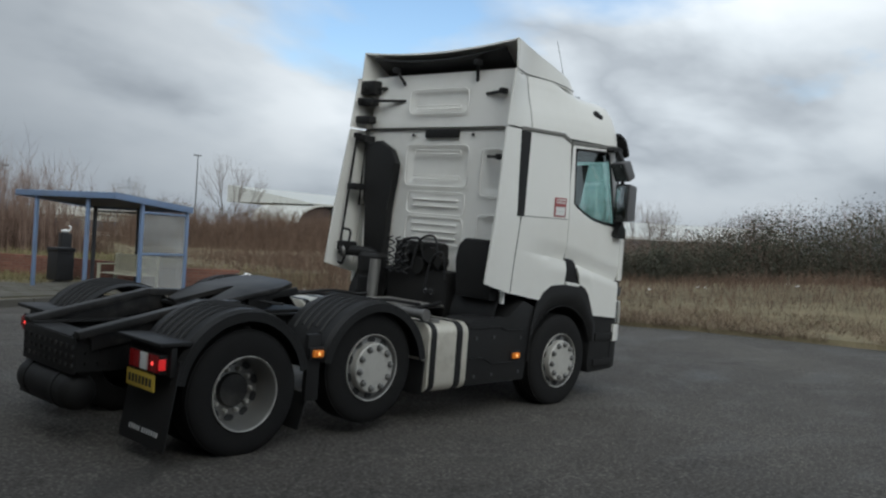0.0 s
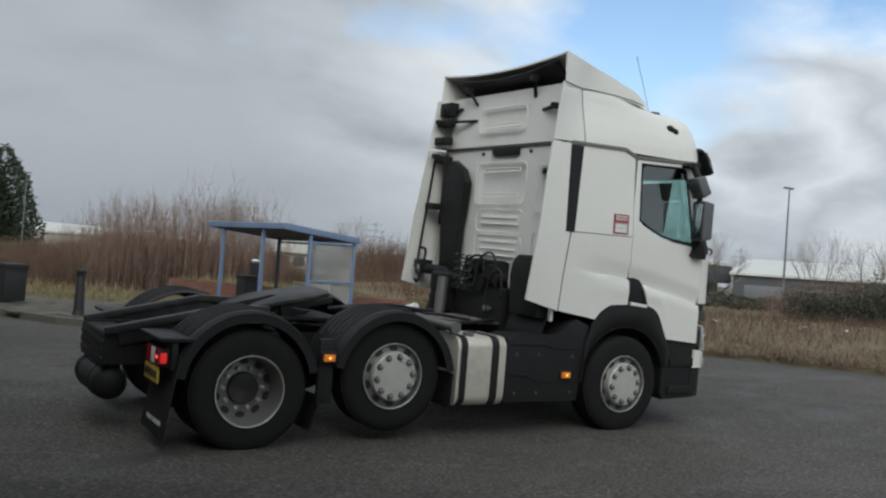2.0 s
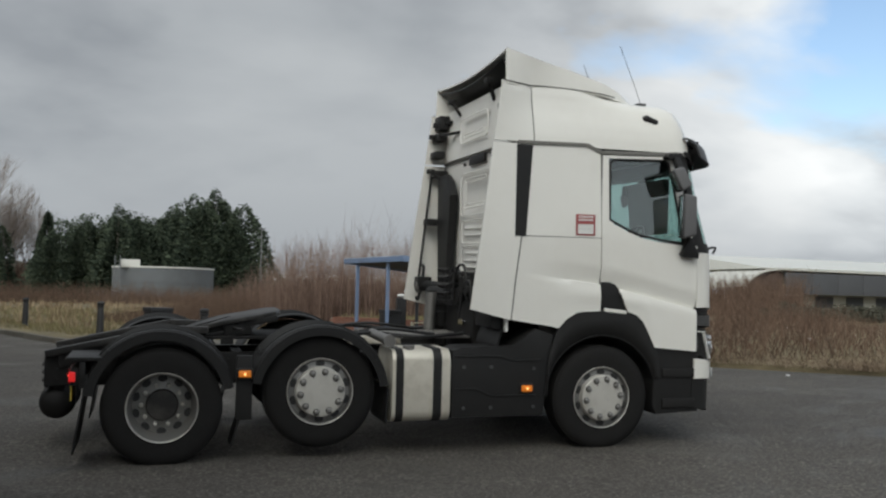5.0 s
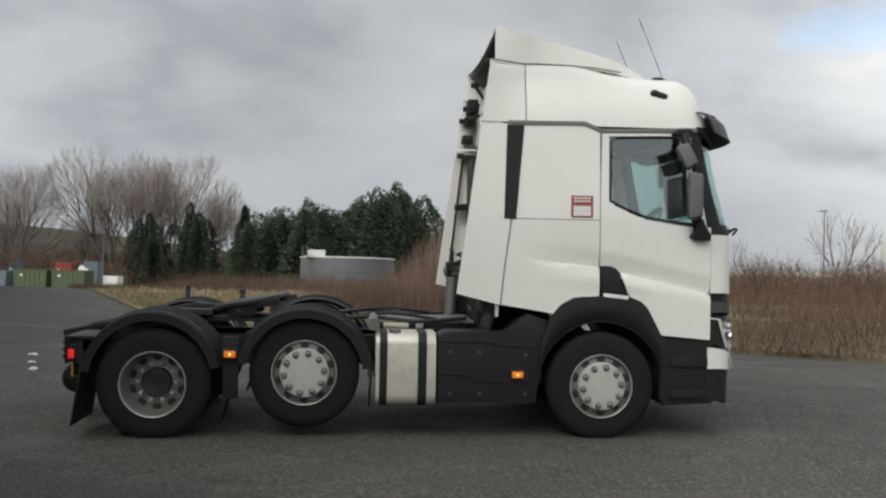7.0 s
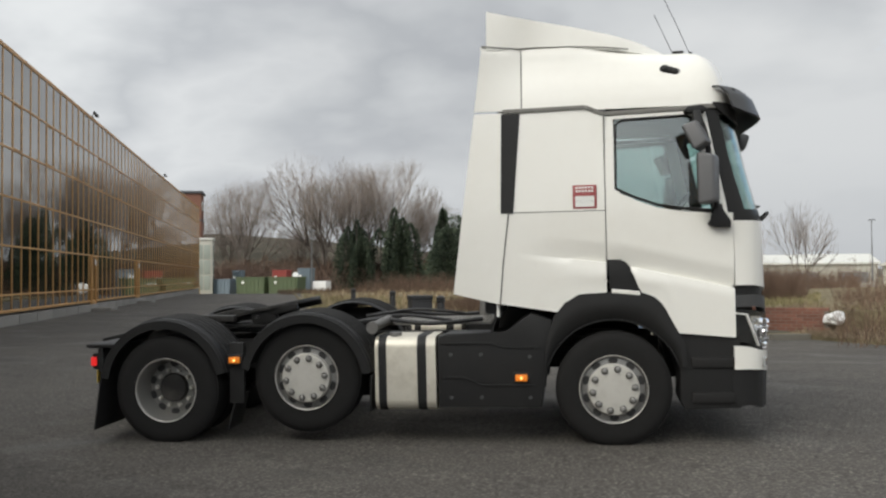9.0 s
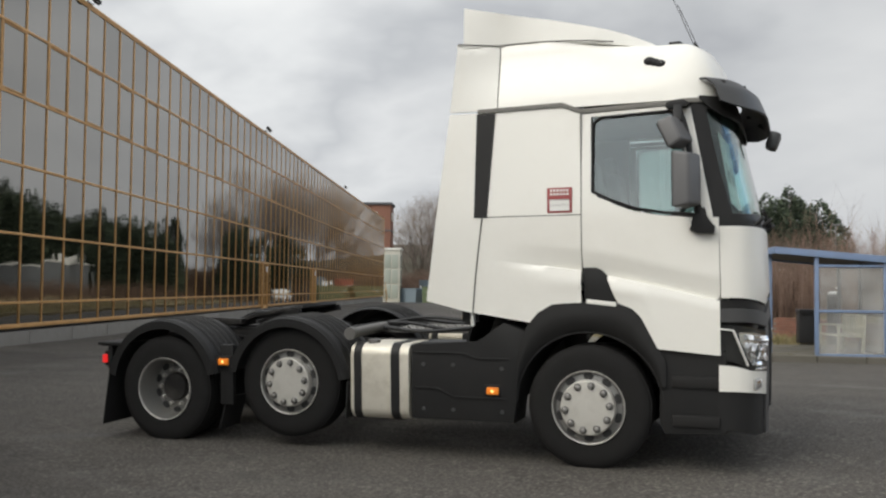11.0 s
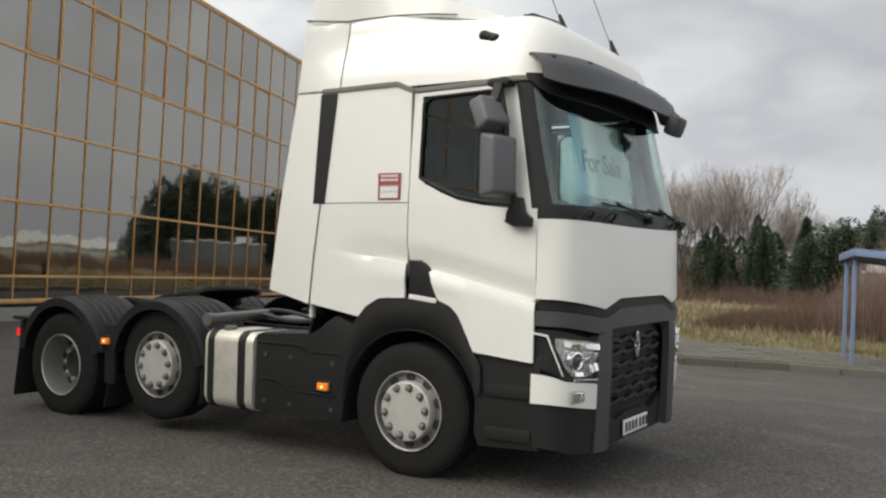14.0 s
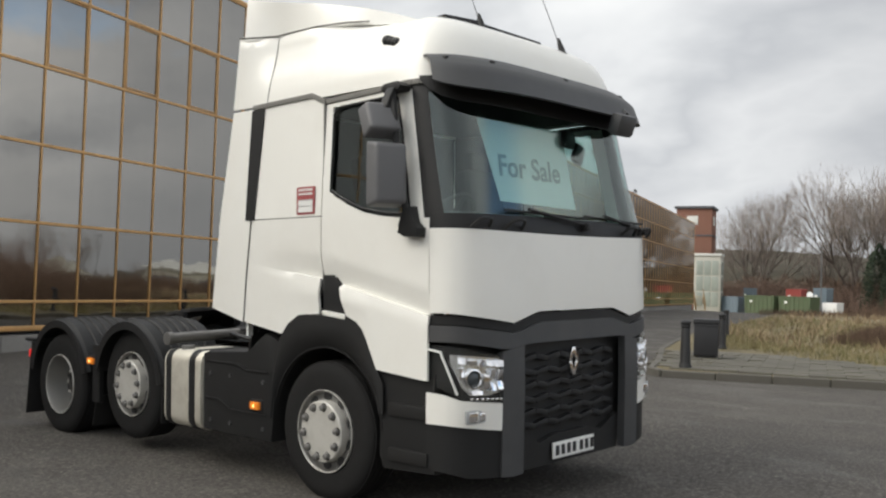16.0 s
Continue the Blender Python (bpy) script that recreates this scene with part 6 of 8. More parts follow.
def build_cab_back():
    # pressed rear wall
    bm = bmnew()
    w = 1.13
    def back(y, z):
        d = 0.0
        for (y0, y1, z0, z1, dep) in ((-0.48, 0.42, 3.12, 3.36, -0.018), (-0.50, 0.42, 2.32, 2.74, -0.022), (-0.48, 0.36, 2.02, 2.22, 0.014), (-0.48, 0.36, 1.70, 1.95, 0.014), (-1.0, -0.72, 2.25, 2.7, -0.016), (-1.0, -0.72, 1.5, 2.0, -0.016)):
            ey = min(y - y0, y1 - y)
            ez = min(z - z0, z1 - z)
            d += dep * max(0.0, min(1.0, ey / 0.05)) * max(0.0, min(1.0, ez / 0.05))
        return Vector((-0.92 - d, y, z))
    skin(bm, back, -w, w, 60, 1.35, 2.925, 64, -0.03)
    part("rear_wall", bm, WHITE_IN, truck, "white pressed steel rear wall of the cab")
    bm = bmnew()
    skin(bm, lambda y, z: back(y, z) + Vector((-0.035 + 0.05 * (z - 2.94), 0, 0)), -1.05, 1.05, 60, 2.955, 3.55, 34, -0.03)
    part("roof_rear_wall", bm, WHITE_IN, truck, "white rear wall of the high roof")
    bm = bmnew()
    box(bm, (-0.93, 0, 2.94), (0.03, 2.26, 0.02), 0.004)
    part("panel_gap", bm, SEAM, truck)
    for i, z in enumerate((2.15, 2.08, 1.88, 1.80, 1.73)):
        bm = bmnew()
        bar(bm, (-0.938, -0.40, z), (-0.938, 0.28, z), 0.02, 0.020, 0.008)
        part("pressed_rib", bm, WHITE_IN, truck)
    for y0, y1, z0, z1 in ((-0.48, 0.42, 3.10, 3.37), (-0.38, 0.30, 3.15, 3.19), (-0.52, 0.44, 2.30, 2.76), (-0.40, 0.30, 2.66, 2.70), (-0.40, 0.30, 2.38, 2.42), (-0.50, 0.38, 1.99, 2.24), (-0.50, 0.38, 1.67, 1.96), (-1.02, -0.70, 2.22, 2.72), (-1.02, -0.70, 1.46, 2.02)):
        bm = bmnew()
        e = min(0.06, (z1 - z0) / 2 - 0.005)
        loop = [(y0 + e, z0), (y1 - e, z0), (y1 - 0.3 * e, z0 + 0.3 * e), (y1, z0 + e), (y1, z1 - e), (y1 - 0.3 * e, z1 - 0.3 * e), (y1 - e, z1), (y0 + e, z1), (y0 + 0.3 * e, z1 - 0.3 * e), (y0, z1 - e), (y0, z0 + e), (y0 + 0.3 * e, z0 + 0.3 * e), (y0 + e, z0)]
        x = -0.948 if z0 < 2.9 else -0.972
        tube(bm, [Vector((x, y, z)) for y, z in loop], 0.007, 6)
        part("pressed_bead", bm, WHITE_IN, truck)
    # black wheel-arch housing below the right rear corner
    bm = bmnew()
    pts = [(-0.62, 1.15), (-0.58, 1.55), (-0.62, 1.70), (-0.70, 1.77), (-1.0, 1.77), (-1.06, 1.70), (-1.10, 1.15)]
    prism(bm, pts, -1.12, -0.95, "YZ", 0.04)
    part("corner_housing", bm, BLACK, truck, "black moulded housing at the rear corner")
    bm = bmnew()
    box(bm, (-0.945, -0.10, 2.885), (0.03, 0.50, 0.095), 0.008)
    part("rear_vent", bm, BLACK, truck, "black vent slot in the rear wall")
    for y, z in ((0.62, 2.99), (-1.0, 2.99), (0.35, 2.87), (-0.55, 2.87), (-1.02, 2.87)):
        bm = bmnew()
        cyl(bm, (-0.93, y, z), (-0.95, y, z), 0.018, seg=10)
        part("plug", bm, BLACK, truck)
    # brackets that hold the deflectors
    for a, b in (((-0.93, 0.85, 3.42), (-1.06, 1.08, 3.40)), ((-0.93, 0.52, 3.26), (-1.10, 1.10, 3.26)), ((-0.93, 0.72, 2.62), (-1.12, 1.10, 2.85)), ((-0.93, -0.78, 2.64), (-1.12, -1.1, 2.62)), ((-0.93, -0.70, 3.30), (-1.0, -0.98, 3.31)), ((-0.93, -0.55, 3.44), (-1.02, -0.62, 3.62)), ((-0.93, 0.55, 3.44), (-1.02, 0.62, 3.60))):
        bm = bmnew()
        bar(bm, a, b, 0.035, 0.03, 0.006)
        box(bm, Vector(b), (0.09, 0.06, 0.06), 0.012)
        part("deflector_stay", bm, BLACK, truck)
    for z0, x in ((3.42, -1.05), (3.25, -1.08), (3.04, -1.10)):
        bm = bmnew()
        box(bm, (x + 0.05, 1.06, z0), (0.12, 0.24, 0.085 if z0 < 3.4 else 0.16), 0.015)
        part("deflector_bracket", bm, BLACK, truck)
    # air intake trunk up the left corner
    bm = bmnew()
    pts = [(1.04, 2.78), (0.80, 2.80), (0.60, 2.70), (0.50, 2.54), (0.57, 2.35), (0.60, 2.0), (0.62, 1.2), (0.95, 1.2), (0.95, 2.05), (1.03, 2.12)]
    prism(bm, pts, -1.05, -0.955, "YZ", 0.03)
    part("air_intake", bm, BLACK, truck, "black plastic air intake trunk")
    bm = bmnew()
    lathe(bm, [(0.02, 0.0), (0.15, 0.01), (0.175, 0.04), (0.175, 0.20), (0.165, 0.21), (0.165, 0.26), (0.175, 0.27), (0.175, 0.44), (0.14, 0.48), (0.02, 0.49)], "Z", 28)
    af = part("air_filter", bm, BLACK, truck, "black air filter canister", m=Matrix.Translation((-1.07, 0.74, 1.02)))
    bm = bmnew()
    tube(bm, curve_pts([(-0.20, 0.36, 0.46), (-0.12, 0.30, 0.48), (0.0, 0.06, 0.47), (0.02, 0.0, 0.42)], 6), 0.062, 12)
    part("inlet_pipe", bm, BLACK, af, "black bent inlet pipe")
    bm = bmnew()
    lathe(bm, [(0.066, -0.02), (0.078, -0.015), (0.078, 0.015), (0.066, 0.02)], "X", 16)
    part("clamp", bm, CASTGREY, af, "steel pipe clamp", m=Matrix.Translation((-0.16, 0.335, 0.472)) @ Matrix.Rotation(radians(-45), 4, "Z"))
    # silver exhaust pipe
    bm = bmnew()
    cyl(bm, (-1.28, 0.50, 0.95), (-1.25, 0.50, 1.44), 0.062, seg=18)
    part("exhaust_pipe", bm, CASTGREY, truck, "dull silver vertical pipe")
    # engine and gearbox lump between the rails
    bm = bmnew()
    box(bm, (-0.72, 0.0, 1.08), (0.75, 0.95, 0.62), 0.06)
    box(bm, (-0.98, 0.05, 1.50), (0.14, 0.72, 0.36), 0.04)
    part("engine_rear", bm, CHASSIS, truck, "black engine and cab mounting")
    for i, (y, z, r) in enumerate(((-0.22, 1.55, 0.09), (0.02, 1.62, 0.07), (0.2, 1.5, 0.08), (-0.05, 1.42, 0.10), (-0.36, 1.48, 0.06))):
        bm = bmnew()
        cyl(bm, (-1.02, y, z), (-1.14, y, z), r, r * 0.9, seg=14)
        part("valve_body", bm, CHASSIS, truck)
    bm = bmnew()
    box(bm, (-1.05, 0.05, 1.32), (0.06, 0.85, 0.12), 0.01)
    part("hose_rack", bm, CHASSIS, truck)
    for y in (-0.30, -0.22):
        bm = bmnew()
        cyl(bm, (-1.12, y, 1.16), (-1.155, y, 1.16), 0.032, seg=14)
        part("coupling", bm, CHROME, truck, "bright air coupling")
    # coiled and looped hoses
    for k, y in enumerate((0.10, 0.22, 0.34)):
        bm = bmnew()
        pts = [Vector((-1.18 + 0.045 * math.cos(i * 0.9), y + 0.045 * math.sin(i * 0.9) + 0.01 * math.sin(i), 1.32 + 0.012 * i)) for i in range(34)]
        tube(bm, pts, 0.010, 5)
        part("coil_hose", bm, HOSE, truck, "black coiled air hose")
    for k, (a, b, h) in enumerate((((-1.12, -0.36, 1.40), (-1.16, 0.02, 1.38), 0.34), ((-1.10, -0.1, 1.5), (-1.14, 0.30, 1.45), 0.22), ((-1.1, -0.45, 1.3), (-1.15, -0.2, 1.2), 0.30))):
        bm = bmnew()
        a, b = Vector(a), Vector(b)
        tube(bm, curve_pts([a, a.lerp(b, 0.2) + Vector((0, 0, h)), a.lerp(b, 0.75) + Vector((0, 0, h * 0.9)), b], 8), 0.014, 6)
        part("hose", bm, HOSE, truck)
    # wheel housings behind the cab
    for sg in (-1, 1):
        bm = bmnew()
        skin(bm, lambda a, y: Vector((-0.42 + 0.0 + 0.66 * math.cos(radians(a)), sg * y, 0.86 + 0.66 * math.sin(radians(a)))), 95, 200, 14, 0.52, 1.12, 4, 0.02)
        part("front_guard_rear", bm, BLACK, truck, "black rear part of the front mudguard")
        bm = bmnew()
        box(bm, (-0.99, sg * 1.16, 1.19), (0.03, 0.05, 0.13), 0.008)
        part("earth_strap", bm, PLATE, truck)
    # walkway and pipes behind the cab
    bm = bmnew()
    box(bm, (-1.62, -0.05, 1.02), (1.0, 0.86, 0.025), 0.004)
    wk = part("catwalk", bm, CHECK, truck, "worn chequer-plate catwalk")
    bm = bmnew()
    for i in range(22):
        for j in range(9):
            x, y = -2.08 + i * 0.043, -0.44 + j * 0.092
            bar(bm, (x - 0.012, y - (0.012 if (i + j) % 2 else -0.012), 1.035), (x + 0.012, y + (0.012 if (i + j) % 2 else -0.012), 1.035), 0.007, 0.006)
    tagged(part("tread_pattern", bm, CHECK, wk), "raised tread pattern", kind="stuff")
    bm = bmnew()
    cyl(bm, (-2.13, -1.20, 1.045), (-2.13, -0.42, 1.06), 0.046, seg=20)
    cyl(bm, (-2.13, -1.21, 1.045), (-2.13, -1.16, 1.046), 0.056, seg=20)
    part("cross_pipe", bm, CASTGREY, truck, "dull metal pipe across the frame")
    for y in (-0.62, 0.62):
        bm = bmnew()
        tube(bm, curve_pts([(-2.6, y, 1.02), (-2.2, y * 0.9, 1.07), (-1.7, y * 0.95, 1.03), (-1.2, y * 0.8, 1.06)], 6), 0.022, 6)
        tube(bm, curve_pts([(-2.5, y * 0.8, 1.04), (-2.0, y * 0.7, 1.10), (-1.5, y * 0.8, 1.05)], 6), 0.018, 6)
        part("pipe_run", bm, HOSE, truck)


def build_interior():
    bm = bmnew()
    box(bm, (0.1, 0, 1.50), (2.0, 2.3, 0.06))
    box(bm, (-0.86, 0, 2.19), (0.04, 2.28, 1.48))
    box(bm, (0.1, 0, 2.95), (1.7, 2.2, 0.03))
    part("cab_floor_lining", bm, DARKIN, truck, "dark cab lining")
    for sg in (-1, 1):
        bm = bmnew()
        box(bm, (-0.43, sg * 1.165, 2.3), (0.82, 0.03, 1.3))
        box(bm, (0.45, sg * 1.16, 1.75), (1.0, 0.03, 0.55))
        part("inner_trim", bm, DARKIN, truck)
    bm = bmnew()
    skin(bm, lambda a, v: shell(a, 1.88, -0.05) * 1.0 + Vector((-0.42 * v, 0, 0.17 * math.sin(math.pi * min(1, v * 1.15)) - 0.25 * max(0, v - 0.8) * 5 * 0.4)), -70, 70, 20, 0, 1, 8, 0.02)
    part("dashboard", bm, DARKIN, truck, "dark dashboard")
    bm = bmnew()
    m = Matrix.Translation((0.62, -0.55, 2.02)) @ Matrix.Rotation(radians(-55), 4, "Y")
    pts = [m @ Vector((0.22 * math.cos(a), 0.22 * math.sin(a), 0)) for a in [2 * math.pi * i / 28 for i in range(29)]]
    tube(bm, pts, 0.017, 8)
    bar(bm, m @ Vector((-0.2, 0, 0)), m @ Vector((0.2, 0, 0)), 0.05, 0.02, 0.005)
    cyl(bm, m @ Vector((0, 0, 0)), m @ Vector((0, 0, -0.3)), 0.04)
    part("steering_wheel", bm, DARKIN, truck, "black steering wheel")
    for y in (-0.62, 0.62):
        bm = bmnew()
        box(bm, (0.20, y, 1.82), (0.50, 0.50, 0.16), 0.06, None, 3)
        box(bm, (-0.05, y, 2.2), (0.14, 0.48, 0.66), 0.06, Matrix.Rotation(radians(-10), 4, "Y"), 3)
        box(bm, (-0.12, y, 2.60), (0.10, 0.26, 0.18), 0.045, Matrix.Rotation(radians(-8), 4, "Y"), 3)
        cyl(bm, (0.20, y, 1.5), (0.20, y, 1.78), 0.16, seg=16)
        part("seat", bm, SEATC, truck, "grey cloth driving seat")
    bm = bmnew()
    box(bm, (-0.58, 0, 2.0), (0.5, 2.2, 0.2), 0.05)
    part("bunk", bm, SEATC, truck, "grey sleeper bunk")
    bm = bmnew()
    box(bm, (1.07, 0.30, 2.66), (0.06, 0.20, 0.13), 0.03, Matrix.Rotation(radians(12), 4, "Z"))
    box(bm, (1.08, 0.42, 2.56), (0.05, 0.13, 0.16), 0.03, Matrix.Rotation(radians(-20), 4, "X"))
    part("interior_mirror", bm, BLACK, truck, "black mirror hung behind the windscreen")
    # poster propped behind the windscreen
    bm = bmnew()
    tl, tr, br, bl = Vector((1.00, -0.72, 2.72)), Vector((1.03, 0.27, 2.72)), Vector((1.12, 0.33, 2.12)), Vector((1.09, -0.555, 2.14))
    n = (tr - tl).cross(bl - tl).normalized()
    br = br - n * (br - tl).dot(n)
    v = [bm.verts.new(p) for p in (tl, tr, br, bl)] + [bm.verts.new(p + n * 0.004) for p in (tl, tr, br, bl)]
    for f in ((0, 1, 2, 3), (7, 6, 5, 4), (0, 4, 5, 1), (1, 5, 6, 2), (2, 6, 7, 3), (3, 7, 4, 0)):
        bm.faces.new([v[i] for i in f])
    po = part("sale_poster", bm, PAPER, truck, "white poster lettered For Sale behind the windscreen", smooth=0)
    cu = bpy.data.curves.new("lettering", "FONT")
    cu.body, cu.size, cu.extrude, cu.align_x, cu.align_y, cu.offset = "For Sale", 0.222, 0.001, "CENTER", "CENTER", 0.005
    cu.materials.append(GREYPRINT)
    tx = new("lettering", cu)
    tx.parent = po
    ex = (br - bl + tr - tl).normalized()
    ey = tl - bl + tr - br
    ey = (ey - ex * ey.dot(ex)).normalized()
    ez = ex.cross(ey)
    c = (tl + tr + br + bl) / 4 + ez * 0.006 - ex * 0.02 - ey * 0.04
    mm = Matrix((ex, ey, ez)).transposed().to_4x4()
    tx.matrix_basis = Matrix.Translation(c) @ mm


build_cab()
build_roof()
build_mirrors()
build_nose()
build_chassis()
build_sides()
build_cab_back()
build_interior()


# ---- round the paved island ----
def on_field(x, y, rz=0.0, dz=0.0):
    return pose(x, y, field_z(x, y) + dz, 0, 0, rz)


def build_shelter():
    m = on_field(1.32, 11.66, 13.0, -0.07)
    s = thing("smoking_shelter", "blue-framed open shelter with corrugated roof and scuffed glazing", "shelter", m)
    top = lambda x: 2.26 - 0.085 * x
    # sheet roof with ridges running across
    bm = bmnew()
    n = 56
    def sheet(y, x):
        return Vector((x, y, top(x) + 0.035 + (0.022 if (int((y + 0.1) / 0.062) % 3 == 0) else 0.0)))
    skin(bm, sheet, -0.08, 3.38, n, -0.10, 2.22, 6, -0.008)
    part("roof_sheet", bm, BLUEROOF, s, "pale blue corrugated sheet roof", smooth=0)
    for a, b in (((-0.08, -0.06), (2.2, -0.06)), ((-0.08, 3.36), (2.2, 3.36)), ((-0.08, -0.06), (-0.08, 3.36)), ((2.2, -0.06), (2.2, 3.36))):
        bm = bmnew()
        bar(bm, (a[0], a[1], top(a[0]) - 0.02), (b[0], b[1], top(b[0]) - 0.02), 0.03, 0.13, 0.006)
        part("fascia", bm, BLUE, s, "blue painted fascia")
    # soffit sheet: the shade under the roof is put into its dark colour
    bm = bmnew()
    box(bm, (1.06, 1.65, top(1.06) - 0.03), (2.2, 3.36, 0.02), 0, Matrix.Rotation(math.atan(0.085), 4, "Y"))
    part("soffit", bm, DARKWALL, s, "roof underside with its shade put into a dark colour")
    # rear posts and rails are darker than the blue front ones
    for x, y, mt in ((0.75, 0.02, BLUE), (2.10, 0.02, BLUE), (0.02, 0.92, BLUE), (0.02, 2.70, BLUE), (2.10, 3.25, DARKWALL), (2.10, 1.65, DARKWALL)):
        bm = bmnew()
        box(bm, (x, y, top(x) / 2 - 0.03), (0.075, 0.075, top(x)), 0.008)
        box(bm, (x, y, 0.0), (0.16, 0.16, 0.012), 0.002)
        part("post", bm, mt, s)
    # glazed front bay
    for z in (0.10, 1.0, 1.93):
        bm = bmnew()
        bar(bm, (0.78, 0.02, z), (2.07, 0.02, z), 0.045, 0.05, 0.006)
        part("rail", bm, BLUE, s)
    panes = [((0.78, 0.02), (2.07, 0.02)), ((2.10, 0.06), (2.10, 1.61))]
    for k, (a, b) in enumerate(panes):
        bm = bmnew()
        bar(bm, (a[0], a[1], 1.015), (b[0], b[1], 1.015), 0.006, 1.78)
        ob = part("pane", bm, PERSPEX, s, "scuffed clear sheet", smooth=0)
        ob.visible_shadow = False
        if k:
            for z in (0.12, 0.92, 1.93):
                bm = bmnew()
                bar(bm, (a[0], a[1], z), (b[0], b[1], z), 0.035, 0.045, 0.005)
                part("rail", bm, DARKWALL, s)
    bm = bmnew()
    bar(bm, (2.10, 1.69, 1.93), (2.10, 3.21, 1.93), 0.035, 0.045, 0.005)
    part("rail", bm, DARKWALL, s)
    return m


SH = build_shelter()


def build_bench():
    b = thing("garden_bench", "weathered slatted wooden garden bench inside the shelter", "bench", SH @ pose(1.60, 1.38, 0.02, 0, 0, 0))
    for y in (-0.72, 0.72):
        for x, h in ((-0.24, 0.63), (0.24, 0.90)):
            bm = bmnew()
            bar(bm, (x, y, 0), (x + (0.05 if x > 0 else 0), y, h), 0.06, 0.06, 0.006, up=(0, 1, 0))
            part("leg", bm, TEAK, b)
        bm = bmnew()
        box(bm, (0.0, y, 0.64), (0.56, 0.07, 0.035), 0.008)
        part("armrest", bm, TEAK, b)
    for i in range(5):
        bm = bmnew()
        box(bm, (-0.22 + i * 0.105, 0, 0.43), (0.085, 1.5, 0.022), 0.004)
        part("seat_slat", bm, TEAK, b)
    for i in range(17):
        bm = bmnew()
        bar(bm, (0.255, -0.62 + i * 0.0775, 0.47), (0.29, -0.62 + i * 0.0775, 0.84), 0.045, 0.014, 0.003, up=(0, 1, 0))
        part("back_slat", bm, TEAK, b)
    for z in (0.46, 0.87):
        bm = bmnew()
        box(bm, (0.25 + (z - 0.46) * 0.1, 0, z), (0.035, 1.46, 0.06), 0.006)
        part("back_rail", bm, TEAK, b)


build_bench()


def litter_bin(m, label, w=0.52, h=0.88, lid=True):
    b = thing("litter_bin", label, "bin", m, "litter bins in the yard")
    bm = bmnew()
    box(bm, (0, 0, h * 0.43 + 0.04), (w, w * 0.9, h * 0.80), 0.03)
    part("body", bm, BINBLK, b)
    bm = bmnew()
    box(bm, (0, 0, h * 0.93), (w + 0.03, w * 0.9 + 0.03, h * 0.12), 0.02)
    part("hood", bm, BINBLK, b)
    bm = bmnew()
    box(bm, (0, 0, 0.02), (w * 0.8, w * 0.7, 0.05), 0.005)
    part("foot", bm, BINBLK, b)
    for sx in (-1, 1):
        bm = bmnew()
        box(bm, (sx * w * 0.3, -w * 0.45 - 0.003, h * 0.93), (w * 0.18, 0.008, h * 0.03), 0.002)
        part("label_bar", bm, GREYPRINT, b)
    bm = bmnew()
    tube(bm, [(-w / 2, -w * 0.46, h * 0.82), (w / 2, -w * 0.46, h * 0.82)], 0.008, 6)
    part("edge_rod", bm, IRON, b)


litter_bin(on_field(-4.22, 13.41, 25), "black plastic litter bin on the paved island")
litter_bin(on_field(1.95, 15.6, 10), "black litter bin beside the shelter", 0.48, 0.90)


def build_swan():
    m = on_field(2.55, 16.75)
    t = thing("ashtray_post", "dark post ashtray with a white curved plastic top", "ashtray", m)
    bm = bmnew()
    box(bm, (0, 0, 0.62), (0.26, 0.26, 1.24), 0.02)
    part("post", bm, IRON, t)
    bm = bmnew()
    bmesh.ops.create_uvsphere(bm, u_segments=14, v_segments=8, radius=0.10, matrix=Matrix.Translation((0, 0, 1.29)) @ Matrix.Diagonal((1.25, 0.8, 0.5, 1)))
    tube(bm, curve_pts([(0.09, 0, 1.31), (0.14, 0, 1.36), (0.13, 0, 1.42), (0.08, 0, 1.43)], 5), 0.02, 7)
    part("top", bm, WHITEPL, t, "white curved plastic top")


build_swan()


def bollard(x, y):
    b = thing("bollard", "black cast-iron bollard at the kerb", "bollard", on_field(x, y, 0, -0.03), "bollards at the island kerb")
    bm = bmnew()
    lathe(bm, [(0.12, 0.0), (0.12, 0.10), (0.105, 0.13), (0.10, 0.16), (0.085, 0.78), (0.075, 0.82)], "Z", 20)
    part("shaft", bm, IRON, b)
    bm = bmnew()
    lathe(bm, [(0.076, 0.82), (0.10, 0.835), (0.10, 0.86), (0.08, 0.875), (0.10, 0.90), (0.10, 0.935), (0.07, 0.965), (0.02, 0.975)], "Z", 20)
    part("cap", bm, IRON, b)


bollard(-3.28, 10.62)
bollard(-5.74, 17.45)
bollard(-8.4, 23.4)


def build_rubbish():
    bm = bmnew()
    bmesh.ops.create_icosphere(bm, subdivisions=4, radius=0.30)
    for v in bm.verts:
        n = noise.noise(v.co * 4.5) * 0.13 + noise.noise(v.co * 12) * 0.05
        v.co = Vector((v.co.x * 1.25, v.co.y * 0.8, max(-0.16, v.co.z * 0.75))) + v.co.normalized() * n
        v.co.x += v.co.z * 0.5
        v.co *= 0.68
    solo("plastic_sheet", bm, WHITEPL, "crumpled white plastic sheet lying on the bank", "litter", on_field(5.5, 12.75, 20, 0.32), smooth=60)


build_rubbish()


